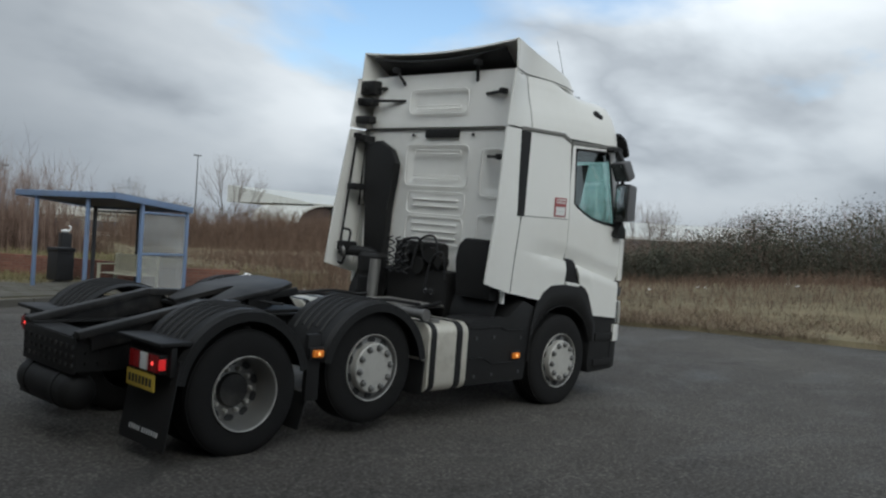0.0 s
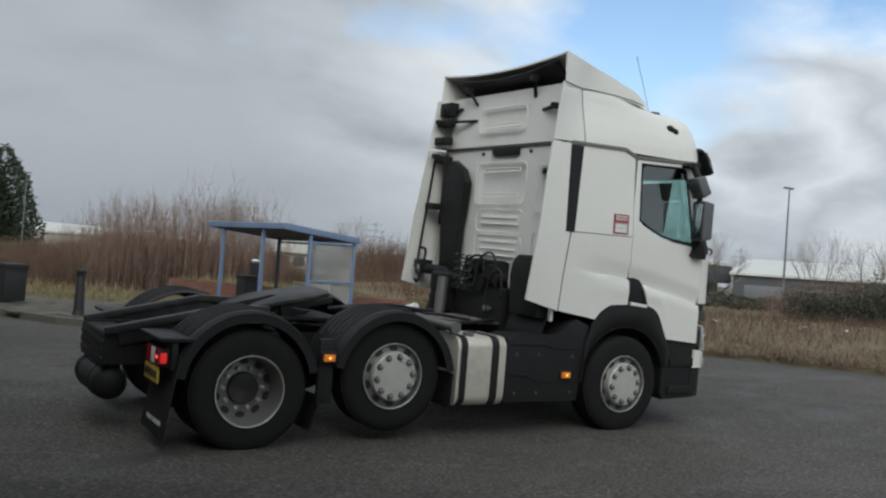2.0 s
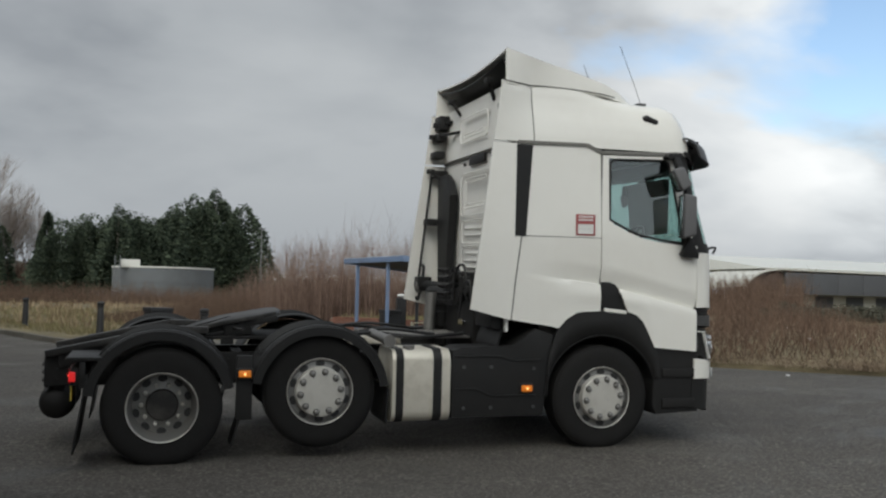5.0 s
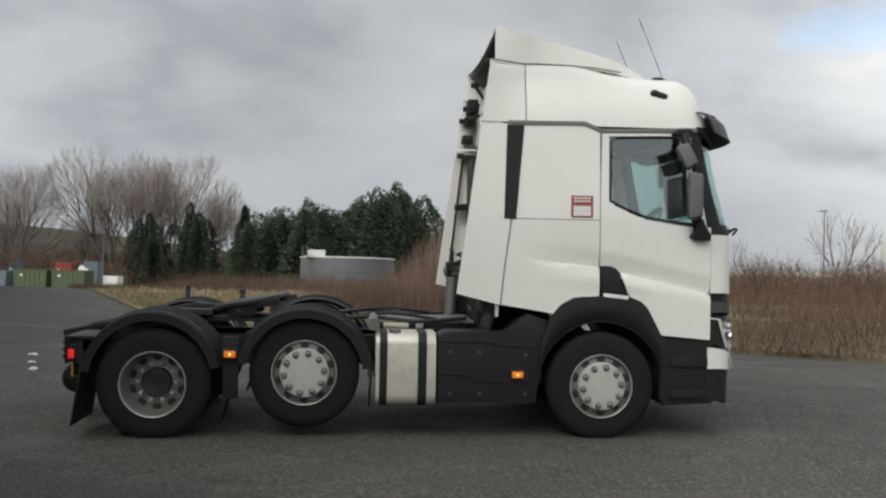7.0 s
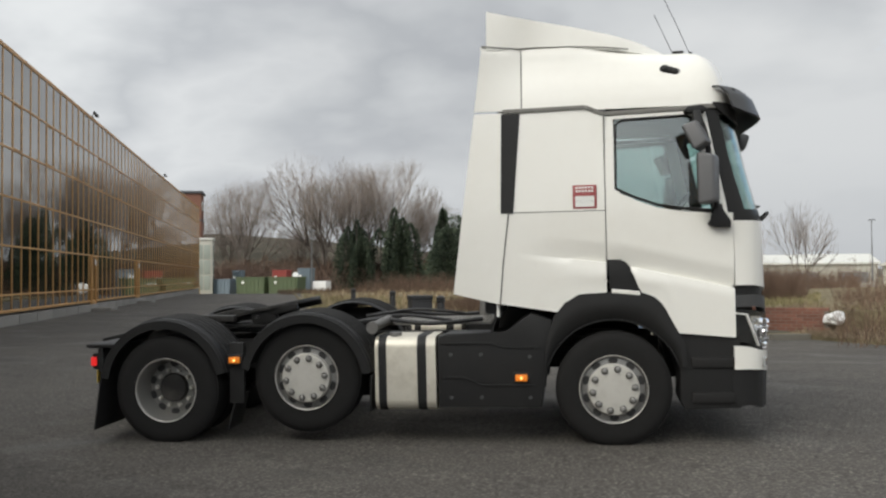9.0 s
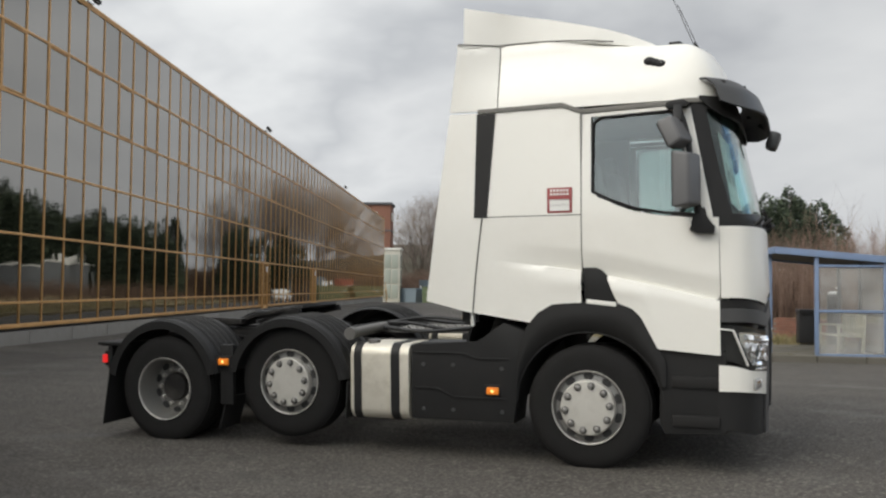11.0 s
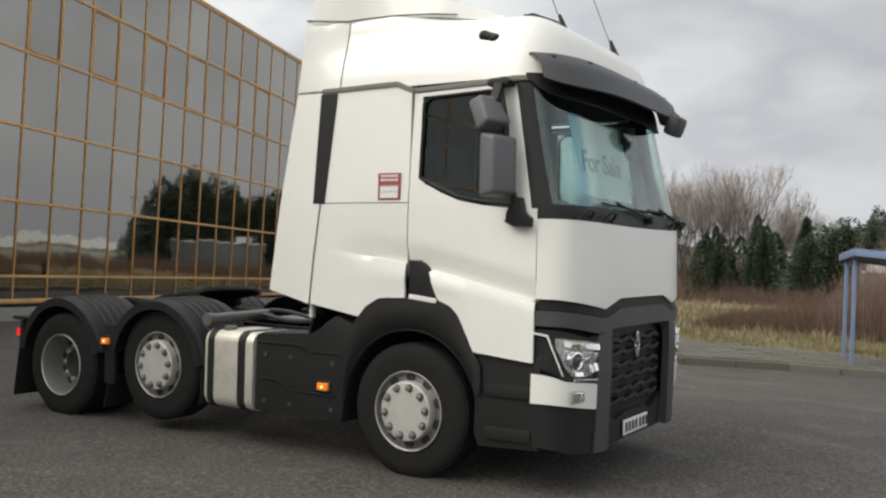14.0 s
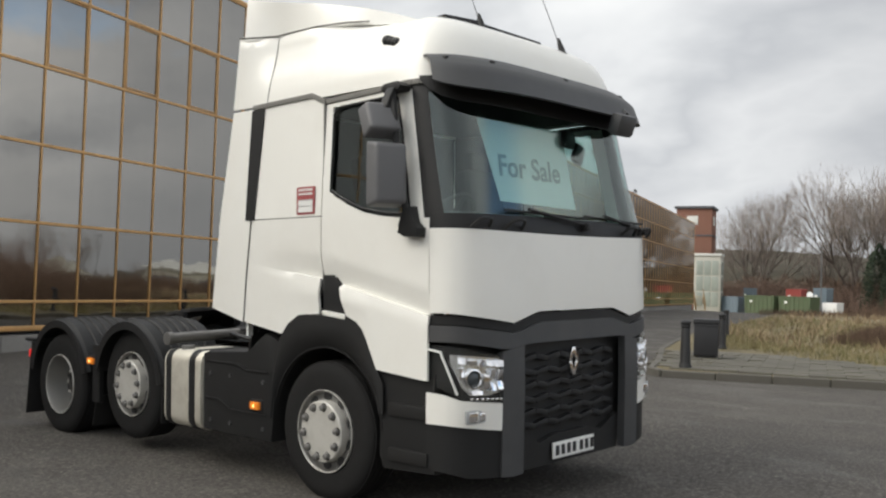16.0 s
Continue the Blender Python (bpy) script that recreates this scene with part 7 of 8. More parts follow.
def scrap(x, y, z, s, seed):
    """A small crumpled scrap of white litter."""
    rg = random.Random(seed)
    bm = bmnew()
    bmesh.ops.create_icosphere(bm, subdivisions=2, radius=s)
    for v in bm.verts:
        v.co = Vector((v.co.x * 1.3, v.co.y, max(-0.3 * s, v.co.z * 0.5))) + Vector((rg.gauss(0, 1), rg.gauss(0, 1), rg.gauss(0, 0.6))) * s * 0.22
    solo("litter_scrap", bm, WHITEPL, "small scrap of white litter on the ground", "litter", pose(x, y, z, 0, 0, rg.uniform(0, 360)), smooth=30)


for k, (x, y, s) in enumerate(((-7.6, 5.9, 0.06), (-7.1, 4.4, 0.05), (-6.75, 3.45, 0.06), (6.6, 4.6, 0.03))):
    scrap(x, y, ground_z(x, y) + s * 0.28, s, k)
for k in range(22):
    x, y = polar(RNG.uniform(20, 70), RNG.uniform(20, 32))
    scrap(x, y, field_z(x, y) + 0.02, RNG.uniform(0.03, 0.07), 50 + k)

# low brick retaining wall of the planting bed
BED = [(1.17, 20.34), (3.2, 17.7), (4.0, 13.45), (5.4, 12.95)]


def build_bed():
    w = thing("brick_planter_wall", "low red brick retaining wall round a planting bed", "brick wall", kind="structure")
    first = None
    bmf = bmnew()
    for (ax, ay), (bx, by) in zip(BED, BED[1:]):
        a, b = Vector((ax, ay, 0)), Vector((bx, by, 0))
        z0 = 0.08
        bar(bmf, a + Vector((0, 0, z0 + 0.27)), b + Vector((0, 0, z0 + 0.27)), 0.20, 0.58)
        d = (b - a).normalized()
        ang = math.atan2(d.y, d.x)
        for c in range(8):
            n = int((b - a).length / 0.235)
            for i in range(n):
                p = a + d * (0.12 + i * 0.235 + (0.11 if c % 2 else 0.0)) + Vector((0, 0, z0 + 0.03 + c * 0.075))
                m = Matrix.Translation(p) @ Matrix.Rotation(ang + RNG.uniform(-0.012, 0.012), 4, "Z")
                if first is None:
                    bm = bmnew()
                    box(bm, (0, 0, 0), (0.222, 0.222, 0.064), 0.004, None, 1)
                    first = part("brick", bm, BRICK, w, m=m, smooth=0)
                else:
                    again(first, w, m)
    part("mortar_core", bmf, MORTAR, w, smooth=0)
    bm = bmnew()
    prism(bm, [(1.3, 20.4), (3.3, 17.75), (4.1, 13.55), (5.4, 13.05), (9.0, 13.5), (10.5, 22), (4, 25)], 0.0, 0.60, "XY")
    solo("planting_bed", bm, FIELD, "raised soil bed with rough grass", "planting bed", kind="structure", smooth=0)


build_bed()


# ---- green and brown things ----
def stuff(name, st, material, label, category):
    ob = new(name, st.mesh(name, material))
    return tagged(ob, label, category, kind="stuff")


def in_bed(x, y):
    return 13.3 < y < 22 and x > lerp([(13.3, 4.6), (17.7, 3.6), (21, 1.6)], y) and x < 9.5


def top_z(x, y):
    return 0.60 if in_bed(x, y) else field_z(x, y)


def rand_dir(up=1.0, lean=0.5):
    return Vector((RNG.gauss(0, lean), RNG.gauss(0, lean), up)).normalized()


def paved(x, y):
    """The flagged part of the island."""
    return y > 10 and y < lerp([(-8, 19.0), (-3, 16.0), (0, 15.2), (6, 15.0)], x) and x < 4.6


def grass(name, n, az0, az1, p0, p1, h0, h1, material, label, w=0.008, lean=0.35, power=1.0):
    st = Sticks()
    k = 0
    while k < n:
        a = RNG.uniform(az0, az1)
        past = p0 + (p1 - p0) * RNG.random() ** power
        x, y = polar(a, edge_r(radians(a)) + past)
        if paved(x, y) and RNG.random() > 0.015:
            k += 0.2
            continue
        if noise.noise(Vector((x * 0.5, y * 0.5, 5))) < RNG.uniform(-0.6, 0.25):
            k += 0.3
            continue
        tuft = 3 if past < 14 else 2
        for _ in range(tuft):
            h = RNG.uniform(h0, h1)
            d = Vector((RNG.gauss(0, lean), RNG.gauss(0, lean), 1)).normalized() * h
            s = Vector((RNG.gauss(0, 1), RNG.gauss(0, 1), 0)).normalized()
            q = Vector((x + RNG.gauss(0, 0.06), y + RNG.gauss(0, 0.06), 0))
            q.z = top_z(x, y) - 0.03
            st.blade(q, d, w * (1 + past * 0.05), s)
            k += 1
    return stuff(name, st, material, label, "grass")


grass("verge_grass", 24000, 12, 84, 0.05, 3.6, 0.06, 0.30, VERGE, "dry brown grass along the tarmac edge", 0.008, 1.0, 1.8)
grass("island_grass", 34000, -17.5, 14, 5.0, 40, 0.08, 0.30, GREENG, "yellow-green winter grass behind the paving", 0.008, 0.55, 1.3)
grass("straw_tufts", 6500, -17.5, 10, 9, 75, 0.18, 0.5, STRAW, "pale dry grass tufts", 0.014, 0.35, 1.0)
grass("kerb_weeds", 2600, -14, 26, 0.12, 5.5, 0.05, 0.2, GREENG, "short weeds between the paving", 0.008, 0.6, 1.0)


def scrub(name, n, az0, az1, r0, r1, hfun, material, label, thick=0.012, kids=3, lean=0.25, splay=0.8):
    """A thicket of thin bare stems, each with a few side shoots."""
    st = Sticks()
    for _ in range(n):
        a = RNG.uniform(az0, az1)
        r = RNG.uniform(r0, r1)
        x, y = polar(a, r)
        p = Vector((x, y, top_z(x, y) - 0.05))
        h = hfun(a) * RNG.uniform(0.45, 1.08)
        d = rand_dir(1.0, lean)
        mid = p + d * h * 0.5
        d2 = (d + Vector((RNG.gauss(0, 0.12), RNG.gauss(0, 0.12), 0.1))).normalized()
        tip = mid + d2 * h * 0.5
        t = thick * (0.6 + h * 0.25)
        st.stick(p, mid, t, t * 0.7)
        st.stick(mid, tip, t * 0.7, t * 0.25)
        for _k in range(kids):
            f = RNG.uniform(0.2, 0.95)
            q = p.lerp(mid, f * 2) if f < 0.5 else mid.lerp(tip, f * 2 - 1)
            b = rand_dir(0.9, splay) * h * RNG.uniform(0.12, 0.34)
            st.stick(q, q + b, t * 0.5, t * 0.2)
    return stuff(name, st, material, label, "bare scrub")


scrub("bank_scrub", 11000, 15, 84, 17, 36, lambda a: lerp([(15, 1.0), (28, 1.5), (33, 1.3), (38, 0.5), (48, 0.5), (55, 0.6), (84, 0.8)], a), SCRUB, "brown dead stems and brambles on the bank", 0.008, 3, 0.4)
scrub("brown_scrub", 12500, -9.5, 13, 31, 41, lambda a: lerp([(-9.5, 0.4), (-7, 0.8), (-3, 1.3), (0, 1.9), (2, 2.4), (6, 2.3), (13, 1.6)], a), SCRUB, "dense rust-brown bare scrub", 0.007, 4, 0.3)
scrub("sapling_thicket", 1300, -2.2, 10.5, 29, 38, lambda a: lerp([(-2.2, 1.7), (0.5, 3.1), (6, 3.35), (9, 3.1), (10.5, 2.4)], a), TWIG, "thicket of bare upright saplings", 0.0065, 12, 0.04, 0.36)
scrub("far_scrub", 8500, -19, 16, 74, 94, lambda a: lerp([(-19, 0.5), (-14.5, 0.6), (-12, 1.8), (16, 2.0)], a), SCRUB, "low brown scrub before the trees", 0.014, 3, 0.3)
scrub("bush_belt", 4200, 20, 36, 54, 74, lambda a: 2.9 + 1.1 * noise.noise(Vector((a * 0.6, 7, 0))), SCRUB, "belt of bare bushes", 0.012, 7, 0.3)
scrub("far_hedge", 3600, 53, 86, 75, 120, lambda a: 2.5 + 1.2 * noise.noise(Vector((a * 0.35, 3, 0))), SCRUB, "far line of bare hedge trees", 0.022, 5, 0.25)


def leafy(name, n, az0, az1, r0, r1, hfun, material, label, size=0.16):
    """Evergreen bushes: loose clumps of small leaves."""
    st = Sticks()
    clumps = []
    for _ in range(n // 90):
        a, r = RNG.uniform(az0, az1), RNG.uniform(r0, r1)
        x, y = polar(a, r)
        clumps.append((Vector((x, y, top_z(x, y))), hfun(a) * RNG.uniform(0.55, 1.1)))
    for c, h in clumps:
        for _ in range(90):
            v = Vector((RNG.gauss(0, 1), RNG.gauss(0, 1), RNG.gauss(0, 1))).normalized()
            rad = RNG.uniform(0.55, 1.0)
            p = c + Vector((v.x * h * 0.45 * rad, v.y * h * 0.45 * rad, h * 0.5 + v.z * h * 0.5 * rad))
            s = size * RNG.uniform(0.6, 1.4)
            st.leaf(p, Vector((RNG.gauss(0, 1), RNG.gauss(0, 1), RNG.gauss(0, 0.7))).normalized() * s, Vector((RNG.gauss(0, 1), RNG.gauss(0, 1), RNG.gauss(0, 1))).normalized() * s * 0.6)
    return stuff(name, st, material, label, "evergreen hedge")


leafy("evergreen_hedge", 130000, 46, 92, 30.5, 34.5, lambda a: lerp([(46, 1.3), (52, 1.8), (56, 2.7), (62, 3.1), (92, 3.2)], a) + 0.6 * noise.noise(Vector((a * 0.28, 1, 0))) + 0.25 * noise.noise(Vector((a * 1.1, 4, 0))), BUSH, "dark overgrown evergreen hedge on the bank", 0.045)
leafy("bank_bushes", 50000, 33, 52, 44, 62, lambda a: 0.75 + 0.6 * noise.noise(Vector((a, 0, 0))), BUSH, "low dark bushes in the scrub", 0.08)
scrub("hedge_shoots", 3000, 45, 92, 31, 40, lambda a: lerp([(45, 1.6), (52, 2.1), (58, 2.9), (70, 3.5)], a), TWIG, "bare shoots over the hedge", 0.007, 7, 0.12)


def bare_tree_mesh(h, seed, limbs=7, low=0.16, wide=0.40, stout=1.0, orders=5):
    """A leafless tree: short bole, limbs that fan out and fork again and again into a rounded crown of fine shoots."""
    rg = random.Random(seed)
    wood, haze = Sticks(), Sticks()
    mid, rise = h * 0.56, h * 0.44

    def past(p):
        return math.hypot(p.x, p.y) ** 2 / (h * wide) ** 2 + ((p.z - mid) / rise) ** 2

    def off(d, deg, w):
        a = d.orthogonal().normalized()
        return (d * math.cos(radians(deg)) + (a * math.cos(w) + d.cross(a) * math.sin(w)) * math.sin(radians(deg))).normalized()

    def grow(p, d, length, r, order):
        heart = Vector((0, 0, h * 0.12))
        n = 3 if order < 3 else 2
        for i in range(n):
            out = (p - heart).normalized()
            d = (d + out * 0.10 + Vector((rg.gauss(0, 0.07), rg.gauss(0, 0.07), 0.05))).normalized()
            q = p + d * length / n
            (wood if order < 3 else haze).stick(p, q, r * (1 - 0.40 * i / n), r * (1 - 0.40 * (i + 1) / n))
            p = q
            if past(p) > 1.0 + rg.gauss(0, 0.07):
                return
            if 0 < order < orders and i < n - 1 and rg.random() < 0.7:
                grow(p, off(d, rg.uniform(25, 48), rg.uniform(0, 6.283)), length * rg.uniform(0.5, 0.7), r * 0.45, order + 1)
        if order == orders:
            for _ in range(3):
                haze.stick(p, p + off(d, rg.uniform(8, 38), rg.uniform(0, 6.283)) * length * rg.uniform(0.5, 1.0), r * 0.45, r * 0.2)
            return
        w = rg.uniform(0, 6.283)
        kids = 3 if order < 2 or rg.random() < 0.45 else 2
        for k in range(kids):
            grow(p, off(d, rg.uniform(11, 30), w + 6.283 * k / kids + rg.gauss(0, 0.3)), length * rg.uniform(0.68, 0.84), r * 0.62 * rg.uniform(0.85, 1.1), order + 1)

    wood.stick(Vector((0, 0, -0.3)), Vector((0, 0, h * low)), h * 0.019 * stout, h * 0.015 * stout)
    for k in range(limbs):
        a, lean = 2.4 * k + rg.random() * 0.5, radians(8 + 52 * (k + 0.5) / limbs)
        d = Vector((math.cos(a) * math.sin(lean), math.sin(a) * math.sin(lean), math.cos(lean)))
        grow(Vector((0, 0, h * low * rg.uniform(0.72, 1.0))), d, h * rg.uniform(0.19, 0.24), h * 0.0095 * stout * (1 - 0.3 * k / limbs), 0)
    return wood.mesh("trunk", LIMB), haze.mesh("crown", BARK)


def bare_tree(x, y, z, meshes, label, rz=0.0, sc=1.0, wide=1.0):
    t = thing("bare_tree", label, "tree", pose(x, y, z, 0, 0, rz) @ Matrix.Diagonal((sc * wide, sc * wide, sc, 1)), "bare trees")
    for nm, me in zip(("trunk", "crown"), meshes):
        ob = new(nm, me)
        ob.parent = t


def tall(me):
    return max(v.co.z for v in me[1].vertices)


POP = [bare_tree_mesh(20, k) for k in (3, 8, 12)]
for x, y, h, i, rz, wd in ((-56, 139, 20.8, 0, 10, 0.95), (-41.6, 138, 24.4, 1, 130, 1.12), (-37.6, 140, 23.4, 2, 200, 1.0), (-32.6, 139, 23.6, 0, 40, 0.95), (-27.6, 143, 20.0, 1, 300, 0.75), (-63, 150, 18.0, 2, 220, 0.9), (-24.8, 150, 16.5, 0, 90, 0.75), (-47.5, 146, 15.0, 2, 60, 0.8)):
    bare_tree(x, y, -1.3, POP[i], "tall leafless poplar beyond the yard", rz, h / tall(POP[i]), wd)
SMALL = bare_tree_mesh(7, 21, 5, 0.08, 0.36, 0.8, 4)
for x, y, h, rz, z in ((31.5, 52.5, 6.8, 0, 0.9), (13.0, 49.5, 5.6, 80, 0.5), (24.0, 55.0, 4.6, 160, 0.8), (103, 84, 7.6, 250, 0.2), (108, 78, 8.2, 300, 0.2), (113, 73, 7.8, 30, 0.2), (17.0, 64.0, 6.0, 120, 0.4), (118, 69, 8.6, 200, 0.2),
                       (37.5, 31.0, 5.0, 45, 0.4), (40.5, 26.0, 5.4, 140, 0.4), (43.0, 22.5, 5.0, 260, 0.4), (38.5, 21.0, 4.6, 330, 0.4), (42.0, 16.0, 4.8, 75, 0.4)):
    bare_tree(x, y, z, SMALL, "small leafless tree in the scrub", rz, h / tall(SMALL), 1.0)


def conifer_mesh(h, w, seed, full=0.75, leaders=((0, 0, 1.0, 1.0),)):
    rg = random.Random(seed)
    st = Sticks()
    st2 = Sticks()
    for i in range(8):
        st2.stick(Vector((0, 0, h * i / 8 - 0.2)), Vector((0, 0, h * (i + 1) / 8 - 0.2)), 0.02 * h * (1 - i / 9), 0.02 * h * (1 - (i + 1) / 9))
    n = 11500 + 900 * len(leaders)
    for _ in range(n):
        lx, ly, lh, lw = rg.choice(leaders)
        f = rg.random() ** 0.85
        a = rg.uniform(0, 2 * math.pi)
        lump = 1 + 0.28 * noise.noise(Vector((math.cos(a) * 2.1, math.sin(a) * 2.1, f * 6 + seed))) + 0.12 * noise.noise(Vector((math.cos(a) * 6, math.sin(a) * 6, f * 16 + seed)))
        rad = w * lw * ((1 - f) ** full) * lump * rg.uniform(0.3, 1.0) ** 0.4
        if f < 0.12:
            rad *= 0.7 + 2.5 * f
        p = Vector((lx * w + rad * math.cos(a), ly * w + rad * math.sin(a), 0.3 + f * h * lh * lump ** 0.25))
        o = Vector((math.cos(a), math.sin(a), rg.uniform(-0.2, 0.6))).normalized()
        s = rg.uniform(0.125, 0.26) * (0.6 + 0.4 * (1 - f))
        st.leaf(p, o * s * 1.5, Vector((rg.gauss(0, 1), rg.gauss(0, 1), rg.gauss(0, 1))).normalized() * s * 0.7)
    return st.mesh("crown", LEAF), st2.mesh("trunk", BARK)


def leaders(seed, n):
    rg = random.Random(seed)
    out = [(0, 0, 1.0, 0.5)]
    for _ in range(n):
        a, d = rg.uniform(0, 6.28), rg.uniform(0.15, 0.95)
        out.append((math.cos(a) * d, math.sin(a) * d, rg.uniform(0.84, 1.0) - 0.22 * d * d, rg.uniform(0.55, 0.85)))
    return out


CON = [conifer_mesh(11, 3.5, 2, 0.5, leaders(6, 6)), conifer_mesh(10, 5.2, 5, 0.45, leaders(1, 16)), conifer_mesh(12, 2.9, 9, 0.75), conifer_mesh(10, 5.2, 15, 0.45, leaders(11, 16))]


def conifer(x, y, z, k, sc, label, wide=1.0):
    t = thing("conifer", label, "tree", pose(x, y, z, 0, 0, x * 37) @ Matrix.Diagonal((sc * wide, sc * wide, sc, 1)), "conifers")
    for nm, me in zip(("crown", "trunk"), CON[k]):
        ob = new(nm, me)
        ob.parent = t


for x, y, k, sc, wd in ((-17.4, 108, 2, 0.90, 0.95), (-13.2, 107, 3, 1.05, 0.85), (-9.4, 105, 1, 1.16, 0.85), (-5.4, 108, 3, 1.05, 0.9), (-0.9, 105, 3, 1.32, 0.85), (1.6, 104, 1, 1.38, 0.80), (-10.5, 112, 1, 1.08, 1.0), (-3.0, 111, 1, 1.18, 0.9)):
    conifer(x, y, -1.0, k, sc, "dense dark green conifer behind the tank", wd)
for x, y, k, sc in ((-34.4, 131, 0, 1.02), (-28.6, 132, 0, 1.18)):
    conifer(x, y, -1.2, k, sc, "dark broad evergreen before bare trees", 0.9)


# ---- far buildings, tank and yard clutter ----
def build_tank():
    t = thing("storage_tank", "grey galvanised round storage tank behind a palisade fence", "storage tank", pose(-4.1, 93.5, -0.9))
    for k, (z0, z1) in enumerate(((0.0, 1.5), (1.5, 3.0), (3.0, 4.45))):
        bm = bmnew()
        lathe(bm, [(5.2, z0), (5.2, z1 - 0.06), (5.24, z1 - 0.06), (5.24, z1)], "Z", 56, close=k == 2)
        part("shell_ring", bm, TANKM, t)
    bm = bmnew()
    lathe(bm, [(5.28, 4.42), (5.28, 4.58), (5.1, 4.58)], "Z", 56)
    part("rim", bm, PALEROOF, t, "pale rim")
    bm = bmnew()
    box(bm, (-3.3, -3.6, 4.85), (1.9, 1.0, 0.8), 0.03)
    part("top_box", bm, PALEROOF, t, "pale box on the rim")
    bm = bmnew()
    for x in (-4.75, -4.25):
        tube(bm, [(x, -4.3, 0), (x, -4.3, 5.6)], 0.05, 6)
    for i in range(14):
        tube(bm, [(-4.75, -4.3, 0.3 + i * 0.36), (-4.25, -4.3, 0.3 + i * 0.36)], 0.025, 5)
    part("ladder", bm, GALV, t)


build_tank()


def build_fence():
    f = thing("palisade_fence", "galvanised palisade fence in front of the tank", "fence", pose(-11, 86.5, -0.75))
    for z in (0.4, 1.5):
        bm = bmnew()
        box(bm, (8, 0, z), (16, 0.05, 0.06))
        part("rail", bm, GALVD, f)
    first = None
    for i in range(80):
        m = Matrix.Translation((0.1 + i * 0.2, -0.05, 0.95))
        if first is None:
            bm = bmnew()
            prism(bm, [(-0.035, -0.9), (0.035, -0.9), (0.035, 0.85), (0, 0.95), (-0.035, 0.85)], -0.01, 0.01, "XZ")
            first = part("pale", bm, GALVD, f, m=m, smooth=0)
        else:
            again(first, f, m)


build_fence()


def lamp_post(x, y, z, h, rz):
    p = thing("lamp_post", "tall grey steel street lamp", "street lamp", pose(x, y, z, 0, 0, rz), "street lamps")
    bm = bmnew()
    cyl(bm, (0, 0, 0), (0, 0, h * 0.2), 0.10, 0.09, 12)
    cyl(bm, (0, 0, h * 0.2), (0, 0, h), 0.075, 0.045, 12)
    part("column", bm, GALVD, p)
    bm = bmnew()
    bar(bm, (-0.30, 0, h), (0.42, 0, h + 0.03), 0.22, 0.12, 0.03)
    part("lantern", bm, GALVD, p)


for x, y, z, h, rz in ((39.0, 70.0, 0.8, 7.7, 150), (47.0, 33.3, 0.8, 8.1, 160), (6.0, 92.5, -0.8, 9.0, 0), (31.0, 95.0, 0.5, 6.6, 20), (-31.5, 96.5, -0.6, 7.6, 60)):
    lamp_post(x, y, z, h, rz)


def skip(x, y, z, rz, mt, label, l=4.3, h=2.25, w=2.1):
    s = thing("skip_container", label, "skip", pose(x, y, z, 0, 0, rz), "skips at the end of the yard")
    bm = bmnew()
    prism(bm, [(-l / 2, h), (-l / 2 + 0.12, 0.12), (l / 2 - 0.12, 0.12), (l / 2, h)], -w / 2, w / 2, "XZ")
    part("body", bm, mt, s, smooth=0)
    for i in range(7):
        bm = bmnew()
        bar(bm, (-l / 2 + 0.35 + i * (l - 0.7) / 6, -w / 2 - 0.03, 0.2), (-l / 2 + 0.35 + i * (l - 0.7) / 6, -w / 2 - 0.03, h - 0.1), 0.09, 0.06)
        part("rib", bm, mt, s)
    for y in (-w / 2 - 0.02, w / 2 + 0.02):
        bm = bmnew()
        box(bm, (0, y, h), (l + 0.1, 0.12, 0.12), 0.01)
        part("rim", bm, mt, s)
    bm = bmnew()
    box(bm, (-l * 0.25, -w / 2 - 0.09, h * 0.75), (0.35, 0.02, 0.28))
    part("label_plate", bm, PLATE, s)


skip(-43.2, 109.3, -1.25, -15, SKIPG, "green steel skip with a white plate", 4.5, 2.75)
skip(-38.4, 108.5, -1.25, -15, SKIPG, "green steel skip with a white plate", 4.5, 2.75)
skip(-41.3, 115, -1.25, -15, SKIPR, "red steel skip behind the green ones", 2.3, 3.7, 1.2)
skip(-48.4, 111.0, -1.25, -15, SKIPB, "grey container beside the skips", 4.0, 2.5)
skip(-37.3, 113.5, -1.25, -15, SKIPB, "blue-grey container beside the skips", 1.9, 3.9, 1.4)
skip(-48.0, 116, -1.25, -15, SKIPB, "dull blue container behind the skips", 1.5, 3.7, 0.9)


def build_dish():
    d = thing("round_sign", "white round panel on a pole by the skips", "sign", pose(-38.0, 111.0, -1.2, 0, 0, -18))
    bm = bmnew()
    cyl(bm, (0, 0, 0), (0, 0, 3.0), 0.05, seg=8)
    part("pole", bm, GALVD, d)
    bm = bmnew()
    cyl(bm, (0, -0.05, 2.9), (0, -0.1, 2.9), 0.48, seg=24)
    part("panel", bm, WHITEPL, d)


build_dish()


